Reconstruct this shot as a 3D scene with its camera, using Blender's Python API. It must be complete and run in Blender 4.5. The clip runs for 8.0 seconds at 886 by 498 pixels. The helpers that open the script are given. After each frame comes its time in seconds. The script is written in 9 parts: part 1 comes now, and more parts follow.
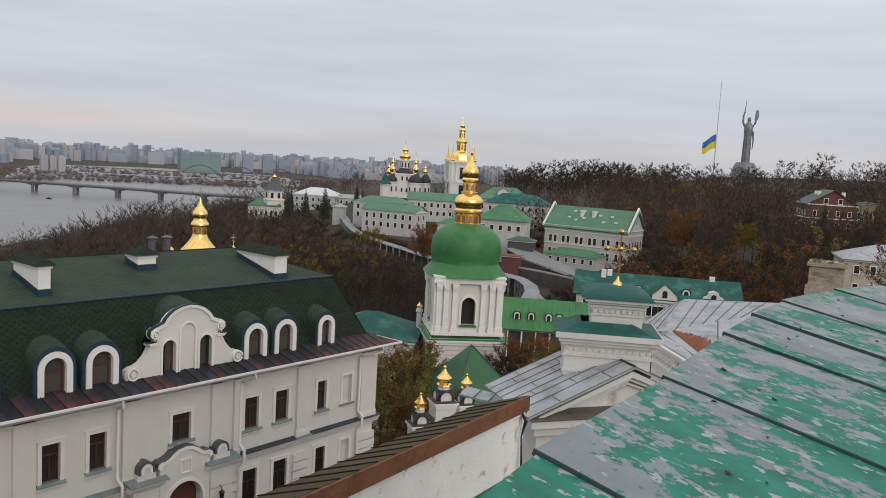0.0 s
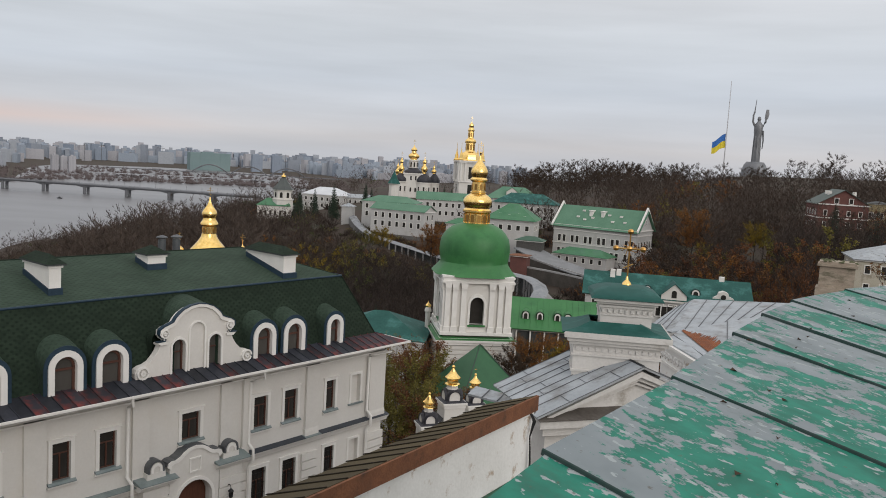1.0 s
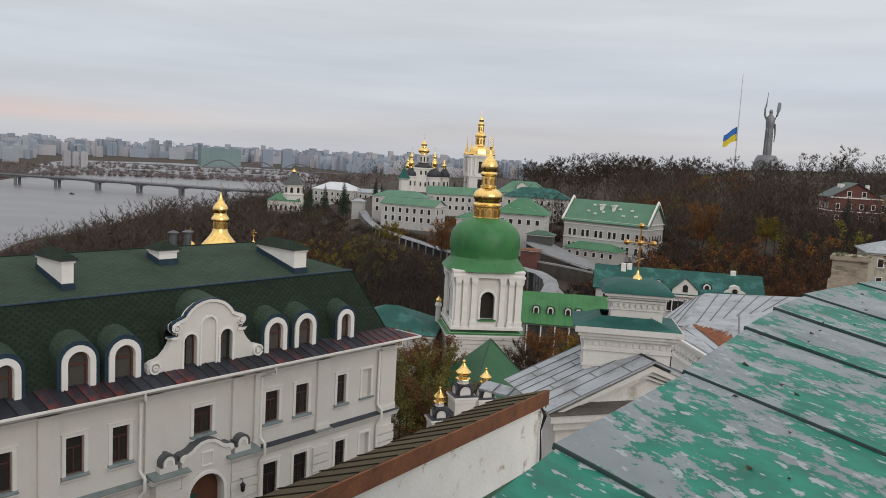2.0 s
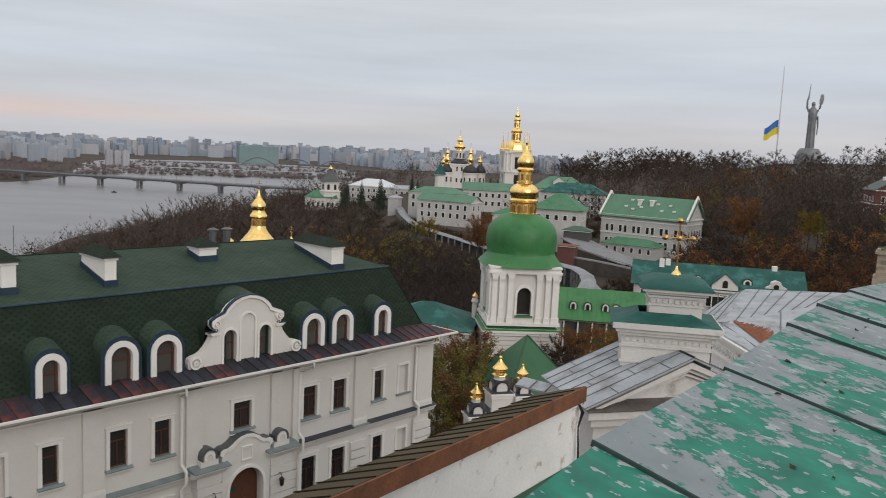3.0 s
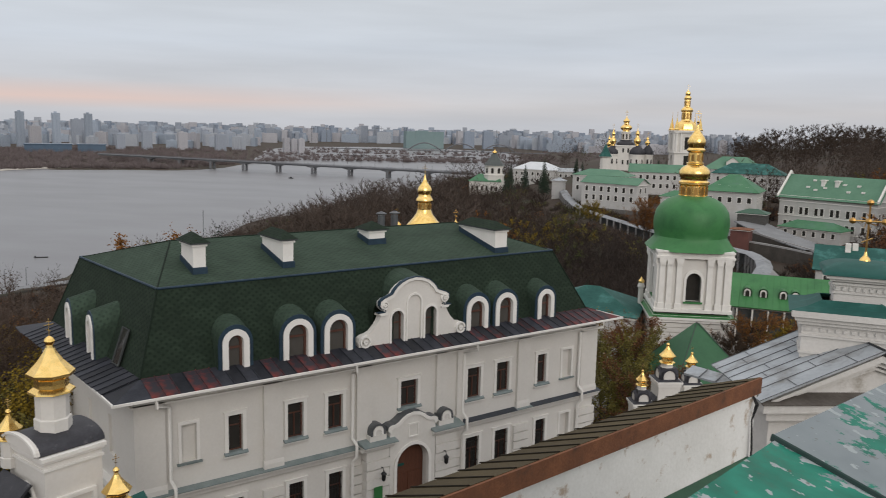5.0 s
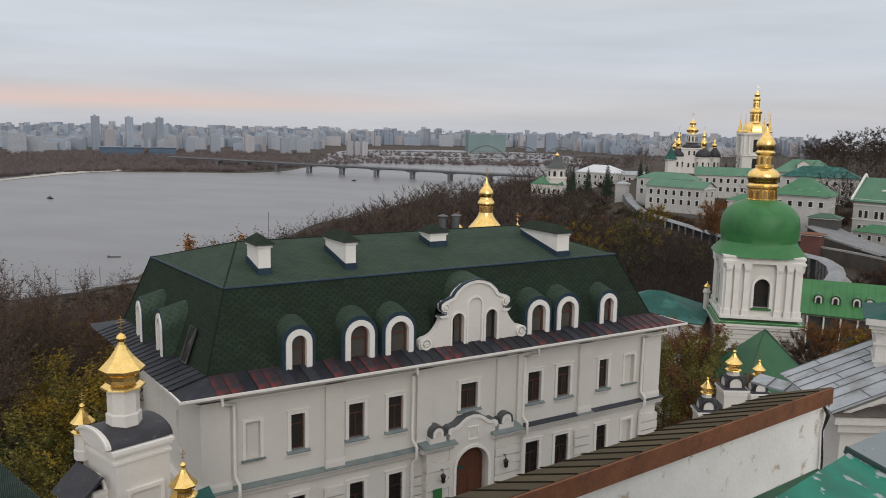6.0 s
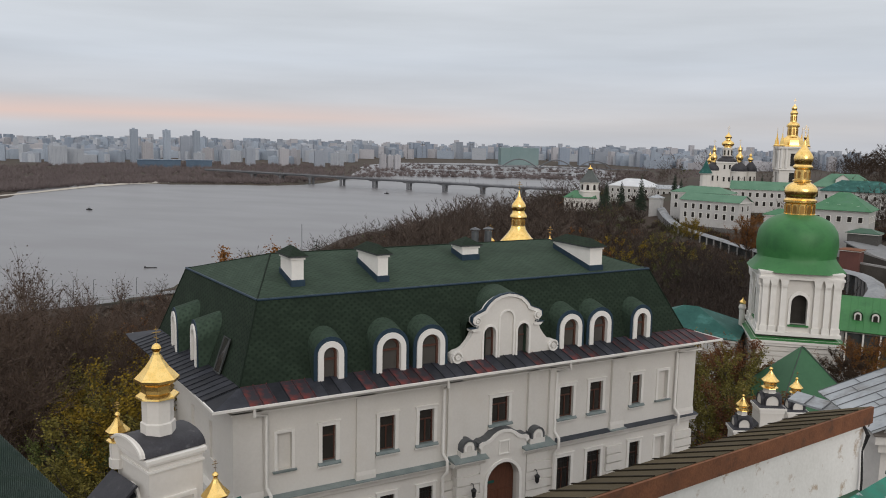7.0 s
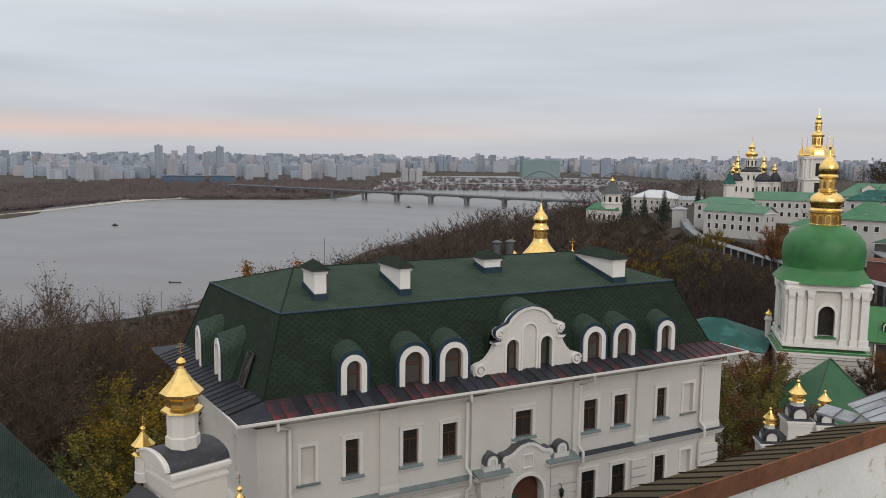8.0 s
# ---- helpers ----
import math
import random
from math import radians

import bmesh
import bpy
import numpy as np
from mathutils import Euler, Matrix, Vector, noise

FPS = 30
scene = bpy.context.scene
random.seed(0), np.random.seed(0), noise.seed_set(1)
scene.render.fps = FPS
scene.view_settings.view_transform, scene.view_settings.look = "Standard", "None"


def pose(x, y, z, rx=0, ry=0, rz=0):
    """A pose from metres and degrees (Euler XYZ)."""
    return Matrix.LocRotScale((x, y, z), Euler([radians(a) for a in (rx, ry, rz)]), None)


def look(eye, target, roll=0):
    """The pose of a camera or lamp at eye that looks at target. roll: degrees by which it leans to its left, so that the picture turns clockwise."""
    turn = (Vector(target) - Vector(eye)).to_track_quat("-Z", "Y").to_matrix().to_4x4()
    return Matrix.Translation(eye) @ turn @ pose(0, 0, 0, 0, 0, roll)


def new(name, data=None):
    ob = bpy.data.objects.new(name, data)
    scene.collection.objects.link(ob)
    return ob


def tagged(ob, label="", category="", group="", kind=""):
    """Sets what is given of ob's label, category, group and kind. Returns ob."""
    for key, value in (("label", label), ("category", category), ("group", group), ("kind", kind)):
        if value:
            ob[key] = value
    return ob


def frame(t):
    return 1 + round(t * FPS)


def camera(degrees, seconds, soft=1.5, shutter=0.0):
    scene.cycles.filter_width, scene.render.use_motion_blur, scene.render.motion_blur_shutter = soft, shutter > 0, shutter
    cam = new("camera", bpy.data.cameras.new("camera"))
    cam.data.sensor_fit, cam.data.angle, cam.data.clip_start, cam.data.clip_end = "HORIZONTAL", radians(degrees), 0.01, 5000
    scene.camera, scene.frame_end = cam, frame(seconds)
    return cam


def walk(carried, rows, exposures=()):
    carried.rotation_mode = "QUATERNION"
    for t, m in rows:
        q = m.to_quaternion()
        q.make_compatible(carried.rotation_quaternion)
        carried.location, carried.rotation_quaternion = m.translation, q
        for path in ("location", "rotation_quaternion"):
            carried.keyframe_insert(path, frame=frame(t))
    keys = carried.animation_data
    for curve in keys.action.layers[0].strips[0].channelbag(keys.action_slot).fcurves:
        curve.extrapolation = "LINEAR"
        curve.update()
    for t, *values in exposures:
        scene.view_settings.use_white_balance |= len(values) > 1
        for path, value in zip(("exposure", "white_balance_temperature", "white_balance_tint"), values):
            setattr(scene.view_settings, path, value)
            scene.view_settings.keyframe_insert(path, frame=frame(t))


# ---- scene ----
# ---------------------------------------------------------------- camera
cam = camera(56.32, 8.0, soft=0.95, shutter=0.4)


def aim(yaw, pitch, roll):
    """The pose of the pan head: a small reach from its axis to the lens, at 100 m above the river."""
    a = radians(yaw)
    reach = 0.045
    eye = Matrix.Translation((-reach * math.sin(a), reach * (math.cos(a) - 1), 100.0))
    return eye @ pose(0, 0, 0, 90 + pitch, 0, yaw) @ pose(0, 0, 0, 0, 0, roll)


walk(cam, [
    (0.0, aim(-0.047, -6.223, 3.395)), (0.5, aim(0.205, -6.238, 3.357)),
    (1.0, aim(0.555, -6.282, 3.378)), (1.5, aim(0.867, -6.453, 3.363)),
    (3.0, aim(3.756, -7.095, 2.670)), (3.5, aim(6.371, -7.194, 2.614)),
    (4.0, aim(9.055, -7.653, 2.327)), (4.5, aim(12.183, -8.122, 1.843)),
    (5.0, aim(15.088, -8.636, 1.348)), (6.5, aim(20.735, -8.261, 1.240)),
    (7.0, aim(21.627, -7.673, 1.238)), (7.5, aim(22.461, -7.052, 0.980)),
    (8.0, aim(23.179, -6.791, 0.658)),
])

# ---------------------------------------------------------------- sky and light
SUN_AZ, SUN_EL = 150.0, 22.0
world = bpy.data.worlds.new("overcast_sky")
scene.world = world
world.use_nodes = True
wn, wl = world.node_tree.nodes, world.node_tree.links
wn.clear()
w_out = wn.new("ShaderNodeOutputWorld")
w_bg = wn.new("ShaderNodeBackground")
w_sky = wn.new("ShaderNodeTexSky")
w_sky.sky_type = "NISHITA"
w_sky.sun_disc = False
w_sky.sun_elevation, w_sky.sun_rotation = radians(SUN_EL), radians(SUN_AZ)
w_sky.air_density, w_sky.dust_density = 1.4, 2.0
w_tc = wn.new("ShaderNodeTexCoord")
w_sep = wn.new("ShaderNodeSeparateXYZ")
wl.new(w_tc.outputs["Generated"], w_sep.inputs[0])
# cloud deck: a grey veil, warmer just above the horizon
w_ramp = wn.new("ShaderNodeValToRGB")
w_ramp.color_ramp.elements[0].position, w_ramp.color_ramp.elements[0].color = 0.0, (0.64, 0.655, 0.70, 1)
w_ramp.color_ramp.elements[1].position, w_ramp.color_ramp.elements[1].color = 1.0, (1.30, 1.29, 1.31, 1)
for at_, col_ in ((0.020, (0.70, 0.69, 0.71, 1)), (0.045, (0.69, 0.715, 0.77, 1)), (0.085, (0.665, 0.715, 0.795, 1)),
                  (0.15, (0.75, 0.79, 0.85, 1)), (0.22, (0.835, 0.85, 0.89, 1)), (0.34, (0.88, 0.88, 0.91, 1)), (0.6, (1.10, 1.09, 1.11, 1))):
    e_ = w_ramp.color_ramp.elements.new(at_)
    e_.color = col_
wl.new(w_sep.outputs["Z"], w_ramp.inputs[0])
w_map = wn.new("ShaderNodeMapping")
w_map.inputs["Scale"].default_value = (1.6, 1.6, 17.0)
wl.new(w_tc.outputs["Generated"], w_map.inputs["Vector"])
w_noise = wn.new("ShaderNodeTexNoise")
w_noise.inputs["Scale"].default_value, w_noise.inputs["Detail"].default_value = 1.5, 6.0
wl.new(w_map.outputs[0], w_noise.inputs["Vector"])
w_nr = wn.new("ShaderNodeMapRange")
w_nr.inputs["From Min"].default_value, w_nr.inputs["From Max"].default_value = 0.3, 0.7
w_nr.inputs["To Min"].default_value, w_nr.inputs["To Max"].default_value = 0.90, 1.09
wl.new(w_noise.outputs[0], w_nr.inputs["Value"])
w_mul = wn.new("ShaderNodeVectorMath")
w_mul.operation = "SCALE"
wl.new(w_ramp.outputs[0], w_mul.inputs[0])
wl.new(w_nr.outputs[0], w_mul.inputs["Scale"])
w_sc = wn.new("ShaderNodeVectorMath")
w_sc.operation = "SCALE"
w_sc.inputs["Scale"].default_value = 0.05
wl.new(w_sky.outputs[0], w_sc.inputs[0])
w_mix = wn.new("ShaderNodeMix")
w_mix.data_type = "RGBA"
w_mix.inputs["Factor"].default_value = 0.92
wl.new(w_sc.outputs[0], w_mix.inputs["A"])
wl.new(w_mul.outputs[0], w_mix.inputs["B"])
# a faint peach band low over the river
w_px = wn.new("ShaderNodeMapRange")
w_px.inputs["From Min"].default_value, w_px.inputs["From Max"].default_value = -0.25, -0.62
wl.new(w_sep.outputs["X"], w_px.inputs["Value"])
w_pz = wn.new("ShaderNodeValToRGB")
w_pz.color_ramp.elements[0].position, w_pz.color_ramp.elements[0].color = 0.007, (0, 0, 0, 1)
w_pz.color_ramp.elements[1].position, w_pz.color_ramp.elements[1].color = 0.040, (0, 0, 0, 1)
w_pe = w_pz.color_ramp.elements.new(0.020)
w_pe.color = (1, 1, 1, 1)
wl.new(w_sep.outputs["Z"], w_pz.inputs[0])
w_pm = wn.new("ShaderNodeMath")
w_pm.operation = "MULTIPLY"
wl.new(w_px.outputs[0], w_pm.inputs[0])
wl.new(w_pz.outputs[0], w_pm.inputs[1])
w_pc = wn.new("ShaderNodeMix")
w_pc.data_type = "RGBA"
wl.new(w_pm.outputs[0], w_pc.inputs["Factor"])
wl.new(w_mix.outputs["Result"], w_pc.inputs["A"])
w_pc.inputs["B"].default_value = (0.80, 0.63, 0.58, 1)
wl.new(w_pc.outputs["Result"], w_bg.inputs["Color"])
w_bg.inputs["Strength"].default_value = 1.0
wl.new(w_bg.outputs[0], w_out.inputs[0])

sun_data = bpy.data.lights.new("sun", "SUN")
sun_data.energy, sun_data.angle, sun_data.color = 1.15, radians(35), (1.0, 0.94, 0.88)
sun = new("sun", sun_data)
_sa, _se = radians(SUN_AZ), radians(SUN_EL)
sun.matrix_world = look((0, 0, 300), (-100 * math.sin(_sa) * math.cos(_se), -100 * math.cos(_sa) * math.cos(_se), 300 - 100 * math.sin(_se)))
scene.view_settings.exposure = -0.13


# ---------------------------------------------------------------- materials
def mat_base(name):
    m = bpy.data.materials.new(name)
    m.use_nodes = True
    n, l = m.node_tree.nodes, m.node_tree.links
    b = n["Principled BSDF"]
    return m, n, l, b


def surface(name, c1, c2, scale=2.0, rough=0.7, metal=0.0, fine=18.0, bump=0.15, stain=None, stain_scale=0.35,
            island=0.0, objvar=0.0, spec=0.5, stretch=(1, 1, 1), stain_at=(0.52, 0.68)):
    """A procedural surface: two colours mixed by noise at two scales, stains with a shape of their own, grain relief."""
    m, n, l, b = mat_base(name)
    tc = n.new("ShaderNodeTexCoord")
    mp = n.new("ShaderNodeMapping")
    mp.inputs["Scale"].default_value = stretch
    l.new(tc.outputs["Object"], mp.inputs["Vector"])
    n1 = n.new("ShaderNodeTexNoise")
    n1.inputs["Scale"].default_value, n1.inputs["Detail"].default_value = scale, 5.0
    l.new(mp.outputs[0], n1.inputs["Vector"])
    n2 = n.new("ShaderNodeTexNoise")
    n2.inputs["Scale"].default_value, n2.inputs["Detail"].default_value = fine, 4.0
    l.new(mp.outputs[0], n2.inputs["Vector"])
    mixn = n.new("ShaderNodeMix")
    mixn.inputs["Factor"].default_value = 0.35
    l.new(n1.outputs[0], mixn.inputs["A"])
    l.new(n2.outputs[0], mixn.inputs["B"])
    cr = n.new("ShaderNodeValToRGB")
    cr.color_ramp.elements[0].position, cr.color_ramp.elements[0].color = 0.32, (*c1, 1)
    cr.color_ramp.elements[1].position, cr.color_ramp.elements[1].color = 0.68, (*c2, 1)
    l.new(mixn.outputs["Result"], cr.inputs[0])
    col = cr.outputs[0]
    if stain:
        n3 = n.new("ShaderNodeTexNoise")
        n3.inputs["Scale"].default_value, n3.inputs["Detail"].default_value = stain_scale, 7.0
        n3.inputs["Roughness"].default_value = 0.65
        l.new(mp.outputs[0], n3.inputs["Vector"])
        r3 = n.new("ShaderNodeMapRange")
        r3.inputs["From Min"].default_value, r3.inputs["From Max"].default_value = stain_at
        l.new(n3.outputs[0], r3.inputs["Value"])
        mx = n.new("ShaderNodeMix")
        mx.data_type = "RGBA"
        l.new(r3.outputs[0], mx.inputs["Factor"])
        l.new(col, mx.inputs["A"])
        mx.inputs["B"].default_value = (*stain, 1)
        col = mx.outputs["Result"]
    if island or objvar:
        src = n.new("ShaderNodeNewGeometry").outputs["Random Per Island"] if island else n.new("ShaderNodeObjectInfo").outputs["Random"]
        amp = island or objvar
        rr = n.new("ShaderNodeMapRange")
        rr.inputs["To Min"].default_value, rr.inputs["To Max"].default_value = 1 - amp, 1 + amp
        l.new(src, rr.inputs["Value"])
        vm = n.new("ShaderNodeVectorMath")
        vm.operation = "SCALE"
        l.new(col, vm.inputs[0])
        l.new(rr.outputs[0], vm.inputs["Scale"])
        col = vm.outputs[0]
    l.new(col, b.inputs["Base Color"])
    b.inputs["Roughness"].default_value, b.inputs["Metallic"].default_value = rough, metal
    b.inputs["Specular IOR Level"].default_value = spec
    if bump:
        bp = n.new("ShaderNodeBump")
        bp.inputs["Strength"].default_value, bp.inputs["Distance"].default_value = bump, 0.02
        l.new(n2.outputs[0], bp.inputs["Height"])
        l.new(bp.outputs[0], b.inputs["Normal"])
    return m


def shingle_mat(name, c1, c2, w=0.36, h=0.30, gap=(0.008, 0.014, 0.010)):
    """Hexagonal bitumen shingles: a staggered lattice of dark gaps, tabs that differ in tone, faded streaks."""
    m, n, l, b = mat_base(name)
    uv = n.new("ShaderNodeUVMap")
    sx = n.new("ShaderNodeSeparateXYZ")
    l.new(uv.outputs[0], sx.inputs[0])

    def calc(op, p, q=None):
        k = n.new("ShaderNodeMath")
        k.operation = op
        for i_, v_ in enumerate((p, q)):
            if v_ is None:
                continue
            if isinstance(v_, float):
                k.inputs[i_].default_value = v_
            else:
                l.new(v_, k.inputs[i_])
        return k.outputs[0]

    cu = calc("COSINE", calc("MULTIPLY", sx.outputs["X"], 2 * math.pi / w))
    cv = calc("COSINE", calc("MULTIPLY", sx.outputs["Y"], 2 * math.pi / h))
    dots = calc("MULTIPLY", cu, cv)
    no = n.new("ShaderNodeTexNoise")
    no.inputs["Scale"].default_value, no.inputs["Detail"].default_value = 0.7, 6.0
    l.new(uv.outputs[0], no.inputs["Vector"])
    nf = n.new("ShaderNodeTexNoise")
    nf.inputs["Scale"].default_value, nf.inputs["Detail"].default_value = 5.0, 4.0
    l.new(uv.outputs[0], nf.inputs["Vector"])
    lift = calc("ADD", dots, calc("MULTIPLY", nf.outputs[0], 0.55))
    gp_r = n.new("ShaderNodeMapRange")
    gp_r.inputs["From Min"].default_value, gp_r.inputs["From Max"].default_value = 0.35, 1.25
    l.new(lift, gp_r.inputs["Value"])
    br = n.new("ShaderNodeTexBrick")
    br.inputs["Color1"].default_value, br.inputs["Color2"].default_value = (*c1, 1), (*c2, 1)
    br.inputs["Mortar"].default_value = (*[(p + q) / 2 for p, q in zip(c1, c2)], 1)
    br.inputs["Scale"].default_value = 1.0
    br.inputs["Brick Width"].default_value, br.inputs["Row Height"].default_value = w, h / 2
    br.inputs["Mortar Size"].default_value, br.inputs["Mortar Smooth"].default_value = 0.02, 1.0
    l.new(uv.outputs[0], br.inputs["Vector"])
    rr = n.new("ShaderNodeMapRange")
    rr.inputs["From Min"].default_value, rr.inputs["From Max"].default_value = 0.3, 0.7
    rr.inputs["To Min"].default_value, rr.inputs["To Max"].default_value = 0.82, 1.2
    l.new(no.outputs[0], rr.inputs["Value"])
    vm = n.new("ShaderNodeVectorMath")
    vm.operation = "SCALE"
    l.new(br.outputs["Color"], vm.inputs[0])
    l.new(rr.outputs[0], vm.inputs["Scale"])
    mx = n.new("ShaderNodeMix")
    mx.data_type = "RGBA"
    l.new(gp_r.outputs[0], mx.inputs["Factor"])
    l.new(vm.outputs[0], mx.inputs["A"])
    mx.inputs["B"].default_value = (*gap, 1)
    l.new(mx.outputs["Result"], b.inputs["Base Color"])
    b.inputs["Roughness"].default_value = 0.9
    b.inputs["Specular IOR Level"].default_value = 0.2
    bp = n.new("ShaderNodeBump")
    bp.inputs["Strength"].default_value, bp.inputs["Distance"].default_value = 0.5, 0.02
    bp.invert = True
    l.new(gp_r.outputs[0], bp.inputs["Height"])
    l.new(bp.outputs[0], b.inputs["Normal"])
    return m


def gold_mat():
    m, n, l, b = mat_base("gilding")
    no = n.new("ShaderNodeTexNoise")
    no.inputs["Scale"].default_value, no.inputs["Detail"].default_value = 3.0, 5.0
    cr = n.new("ShaderNodeValToRGB")
    cr.color_ramp.elements[0].position, cr.color_ramp.elements[0].color = 0.3, (0.86, 0.56, 0.17, 1)
    cr.color_ramp.elements[1].position, cr.color_ramp.elements[1].color = 0.7, (0.98, 0.71, 0.28, 1)
    tc = n.new("ShaderNodeTexCoord")
    l.new(tc.outputs["Object"], no.inputs["Vector"])
    l.new(no.outputs[0], cr.inputs[0])
    l.new(cr.outputs[0], b.inputs["Base Color"])
    b.inputs["Metallic"].default_value, b.inputs["Roughness"].default_value = 1.0, 0.24
    return m


def glass_mat(name, col, rough=0.08):
    m, n, l, b = mat_base(name)
    no = n.new("ShaderNodeTexNoise")
    no.inputs["Scale"].default_value = 1.3
    tc = n.new("ShaderNodeTexCoord")
    l.new(tc.outputs["Object"], no.inputs["Vector"])
    mx = n.new("ShaderNodeMix")
    mx.data_type = "RGBA"
    l.new(no.outputs[0], mx.inputs["Factor"])
    mx.inputs["A"].default_value, mx.inputs["B"].default_value = (*[c * 0.5 for c in col], 1), (*col, 1)
    l.new(mx.outputs["Result"], b.inputs["Base Color"])
    b.inputs["Roughness"].default_value = rough
    return m


def worn_paint_mat():
    """Green roof paint worn off a galvanised sheet in streaks along the slope, with grit."""
    m, n, l, b = mat_base("worn_green_paint")
    tc = n.new("ShaderNodeTexCoord")
    mp = n.new("ShaderNodeMapping")
    mp.inputs["Scale"].default_value = (2.0, 2.5, 1.0)
    l.new(tc.outputs["Object"], mp.inputs["Vector"])
    oi = n.new("ShaderNodeObjectInfo")
    big_ = n.new("ShaderNodeTexNoise")
    big_.inputs["Scale"].default_value, big_.inputs["Detail"].default_value, big_.inputs["Roughness"].default_value = 1.25, 10.0, 0.66
    big_.inputs["Distortion"].default_value = 0.15
    l.new(mp.outputs[0], big_.inputs["Vector"])
    chip = n.new("ShaderNodeTexNoise")
    chip.inputs["Scale"].default_value, chip.inputs["Detail"].default_value, chip.inputs["Roughness"].default_value = 7.5, 8.0, 0.7
    l.new(mp.outputs[0], chip.inputs["Vector"])
    a = n.new("ShaderNodeMix")
    a.inputs["Factor"].default_value = 0.30
    l.new(big_.outputs[0], a.inputs["A"])
    l.new(chip.outputs[0], a.inputs["B"])
    sx = n.new("ShaderNodeSeparateXYZ")
    l.new(tc.outputs["Object"], sx.inputs[0])
    # the paint is thinnest along the ridge, where the wind and feet wear it
    gr = n.new("ShaderNodeMapRange")
    gr.inputs["From Min"].default_value, gr.inputs["From Max"].default_value = 0.0, 0.9
    gr.inputs["To Min"].default_value, gr.inputs["To Max"].default_value = -0.035, 0.165
    l.new(sx.outputs["X"], gr.inputs["Value"])
    ad = n.new("ShaderNodeMath")
    l.new(a.outputs["Result"], ad.inputs[0])
    l.new(gr.outputs[0], ad.inputs[1])
    cr = n.new("ShaderNodeValToRGB")
    cr.color_ramp.elements[0].position, cr.color_ramp.elements[0].color = 0.478, (0, 0, 0, 1)
    cr.color_ramp.elements[1].position, cr.color_ramp.elements[1].color = 0.488, (1, 1, 1, 1)
    l.new(ad.outputs[0], cr.inputs[0])
    g2 = n.new("ShaderNodeTexNoise")
    g2.inputs["Scale"].default_value, g2.inputs["Detail"].default_value = 5.0, 8.0
    l.new(mp.outputs[0], g2.inputs["Vector"])
    cg = n.new("ShaderNodeValToRGB")
    cg.color_ramp.elements[0].position, cg.color_ramp.elements[0].color = 0.35, (0.006, 0.118, 0.078, 1)
    cg.color_ramp.elements[1].position, cg.color_ramp.elements[1].color = 0.7, (0.014, 0.205, 0.138, 1)
    l.new(g2.outputs[0], cg.inputs[0])
    g3 = n.new("ShaderNodeTexNoise")
    g3.inputs["Scale"].default_value, g3.inputs["Detail"].default_value = 3.5, 8.0
    l.new(tc.outputs["Object"], g3.inputs["Vector"])
    cz = n.new("ShaderNodeValToRGB")
    cz.color_ramp.elements[0].position, cz.color_ramp.elements[0].color = 0.3, (0.150, 0.178, 0.187, 1)
    cz.color_ramp.elements[1].position, cz.color_ramp.elements[1].color = 0.7, (0.255, 0.285, 0.297, 1)
    l.new(g3.outputs[0], cz.inputs[0])
    mx = n.new("ShaderNodeMix")
    mx.data_type = "RGBA"
    l.new(cr.outputs[0], mx.inputs["Factor"])
    l.new(cz.outputs[0], mx.inputs["A"])
    l.new(cg.outputs[0], mx.inputs["B"])
    # small flakes lost all over the sheet, and dark washes of dirt
    fk = n.new("ShaderNodeTexNoise")
    fk.inputs["Scale"].default_value, fk.inputs["Detail"].default_value = 17.0, 4.0
    mq = n.new("ShaderNodeMapping")
    mq.inputs["Scale"].default_value = (1.1, 1.8, 1.0)
    l.new(tc.outputs["Object"], mq.inputs["Vector"])
    l.new(mq.outputs[0], fk.inputs["Vector"])
    fr = n.new("ShaderNodeMapRange")
    fr.inputs["From Min"].default_value, fr.inputs["From Max"].default_value = 0.612, 0.627
    l.new(fk.outputs[0], fr.inputs["Value"])
    m5 = n.new("ShaderNodeMix")
    m5.data_type = "RGBA"
    l.new(fr.outputs[0], m5.inputs["Factor"])
    l.new(mx.outputs["Result"], m5.inputs["A"])
    m5.inputs["B"].default_value = (0.29, 0.325, 0.325, 1)
    dw = n.new("ShaderNodeTexNoise")
    dw.inputs["Scale"].default_value, dw.inputs["Detail"].default_value, dw.inputs["Roughness"].default_value = 2.4, 10.0, 0.75
    l.new(mq.outputs[0], dw.inputs["Vector"])
    dr = n.new("ShaderNodeMapRange")
    dr.inputs["From Min"].default_value, dr.inputs["From Max"].default_value, dr.inputs["To Max"].default_value = 0.55, 0.72, 0.75
    l.new(dw.outputs[0], dr.inputs["Value"])
    m6 = n.new("ShaderNodeMix")
    m6.data_type = "RGBA"
    l.new(dr.outputs[0], m6.inputs["Factor"])
    l.new(m5.outputs["Result"], m6.inputs["A"])
    m6.inputs["B"].default_value = (0.045, 0.085, 0.065, 1)
    mx = m6
    # grit
    v = n.new("ShaderNodeTexNoise")
    v.inputs["Scale"].default_value, v.inputs["Detail"].default_value = 46.0, 3.0
    l.new(tc.outputs["Object"], v.inputs["Vector"])
    vr = n.new("ShaderNodeMapRange")
    vr.inputs["From Min"].default_value, vr.inputs["From Max"].default_value = 0.66, 0.72
    vr.inputs["To Max"].default_value = 0.7
    l.new(v.outputs[0], vr.inputs["Value"])
    m2 = n.new("ShaderNodeMix")
    m2.data_type = "RGBA"
    l.new(vr.outputs[0], m2.inputs["Factor"])
    l.new(mx.outputs["Result"], m2.inputs["A"])
    m2.inputs["B"].default_value = (0.09, 0.08, 0.06, 1)
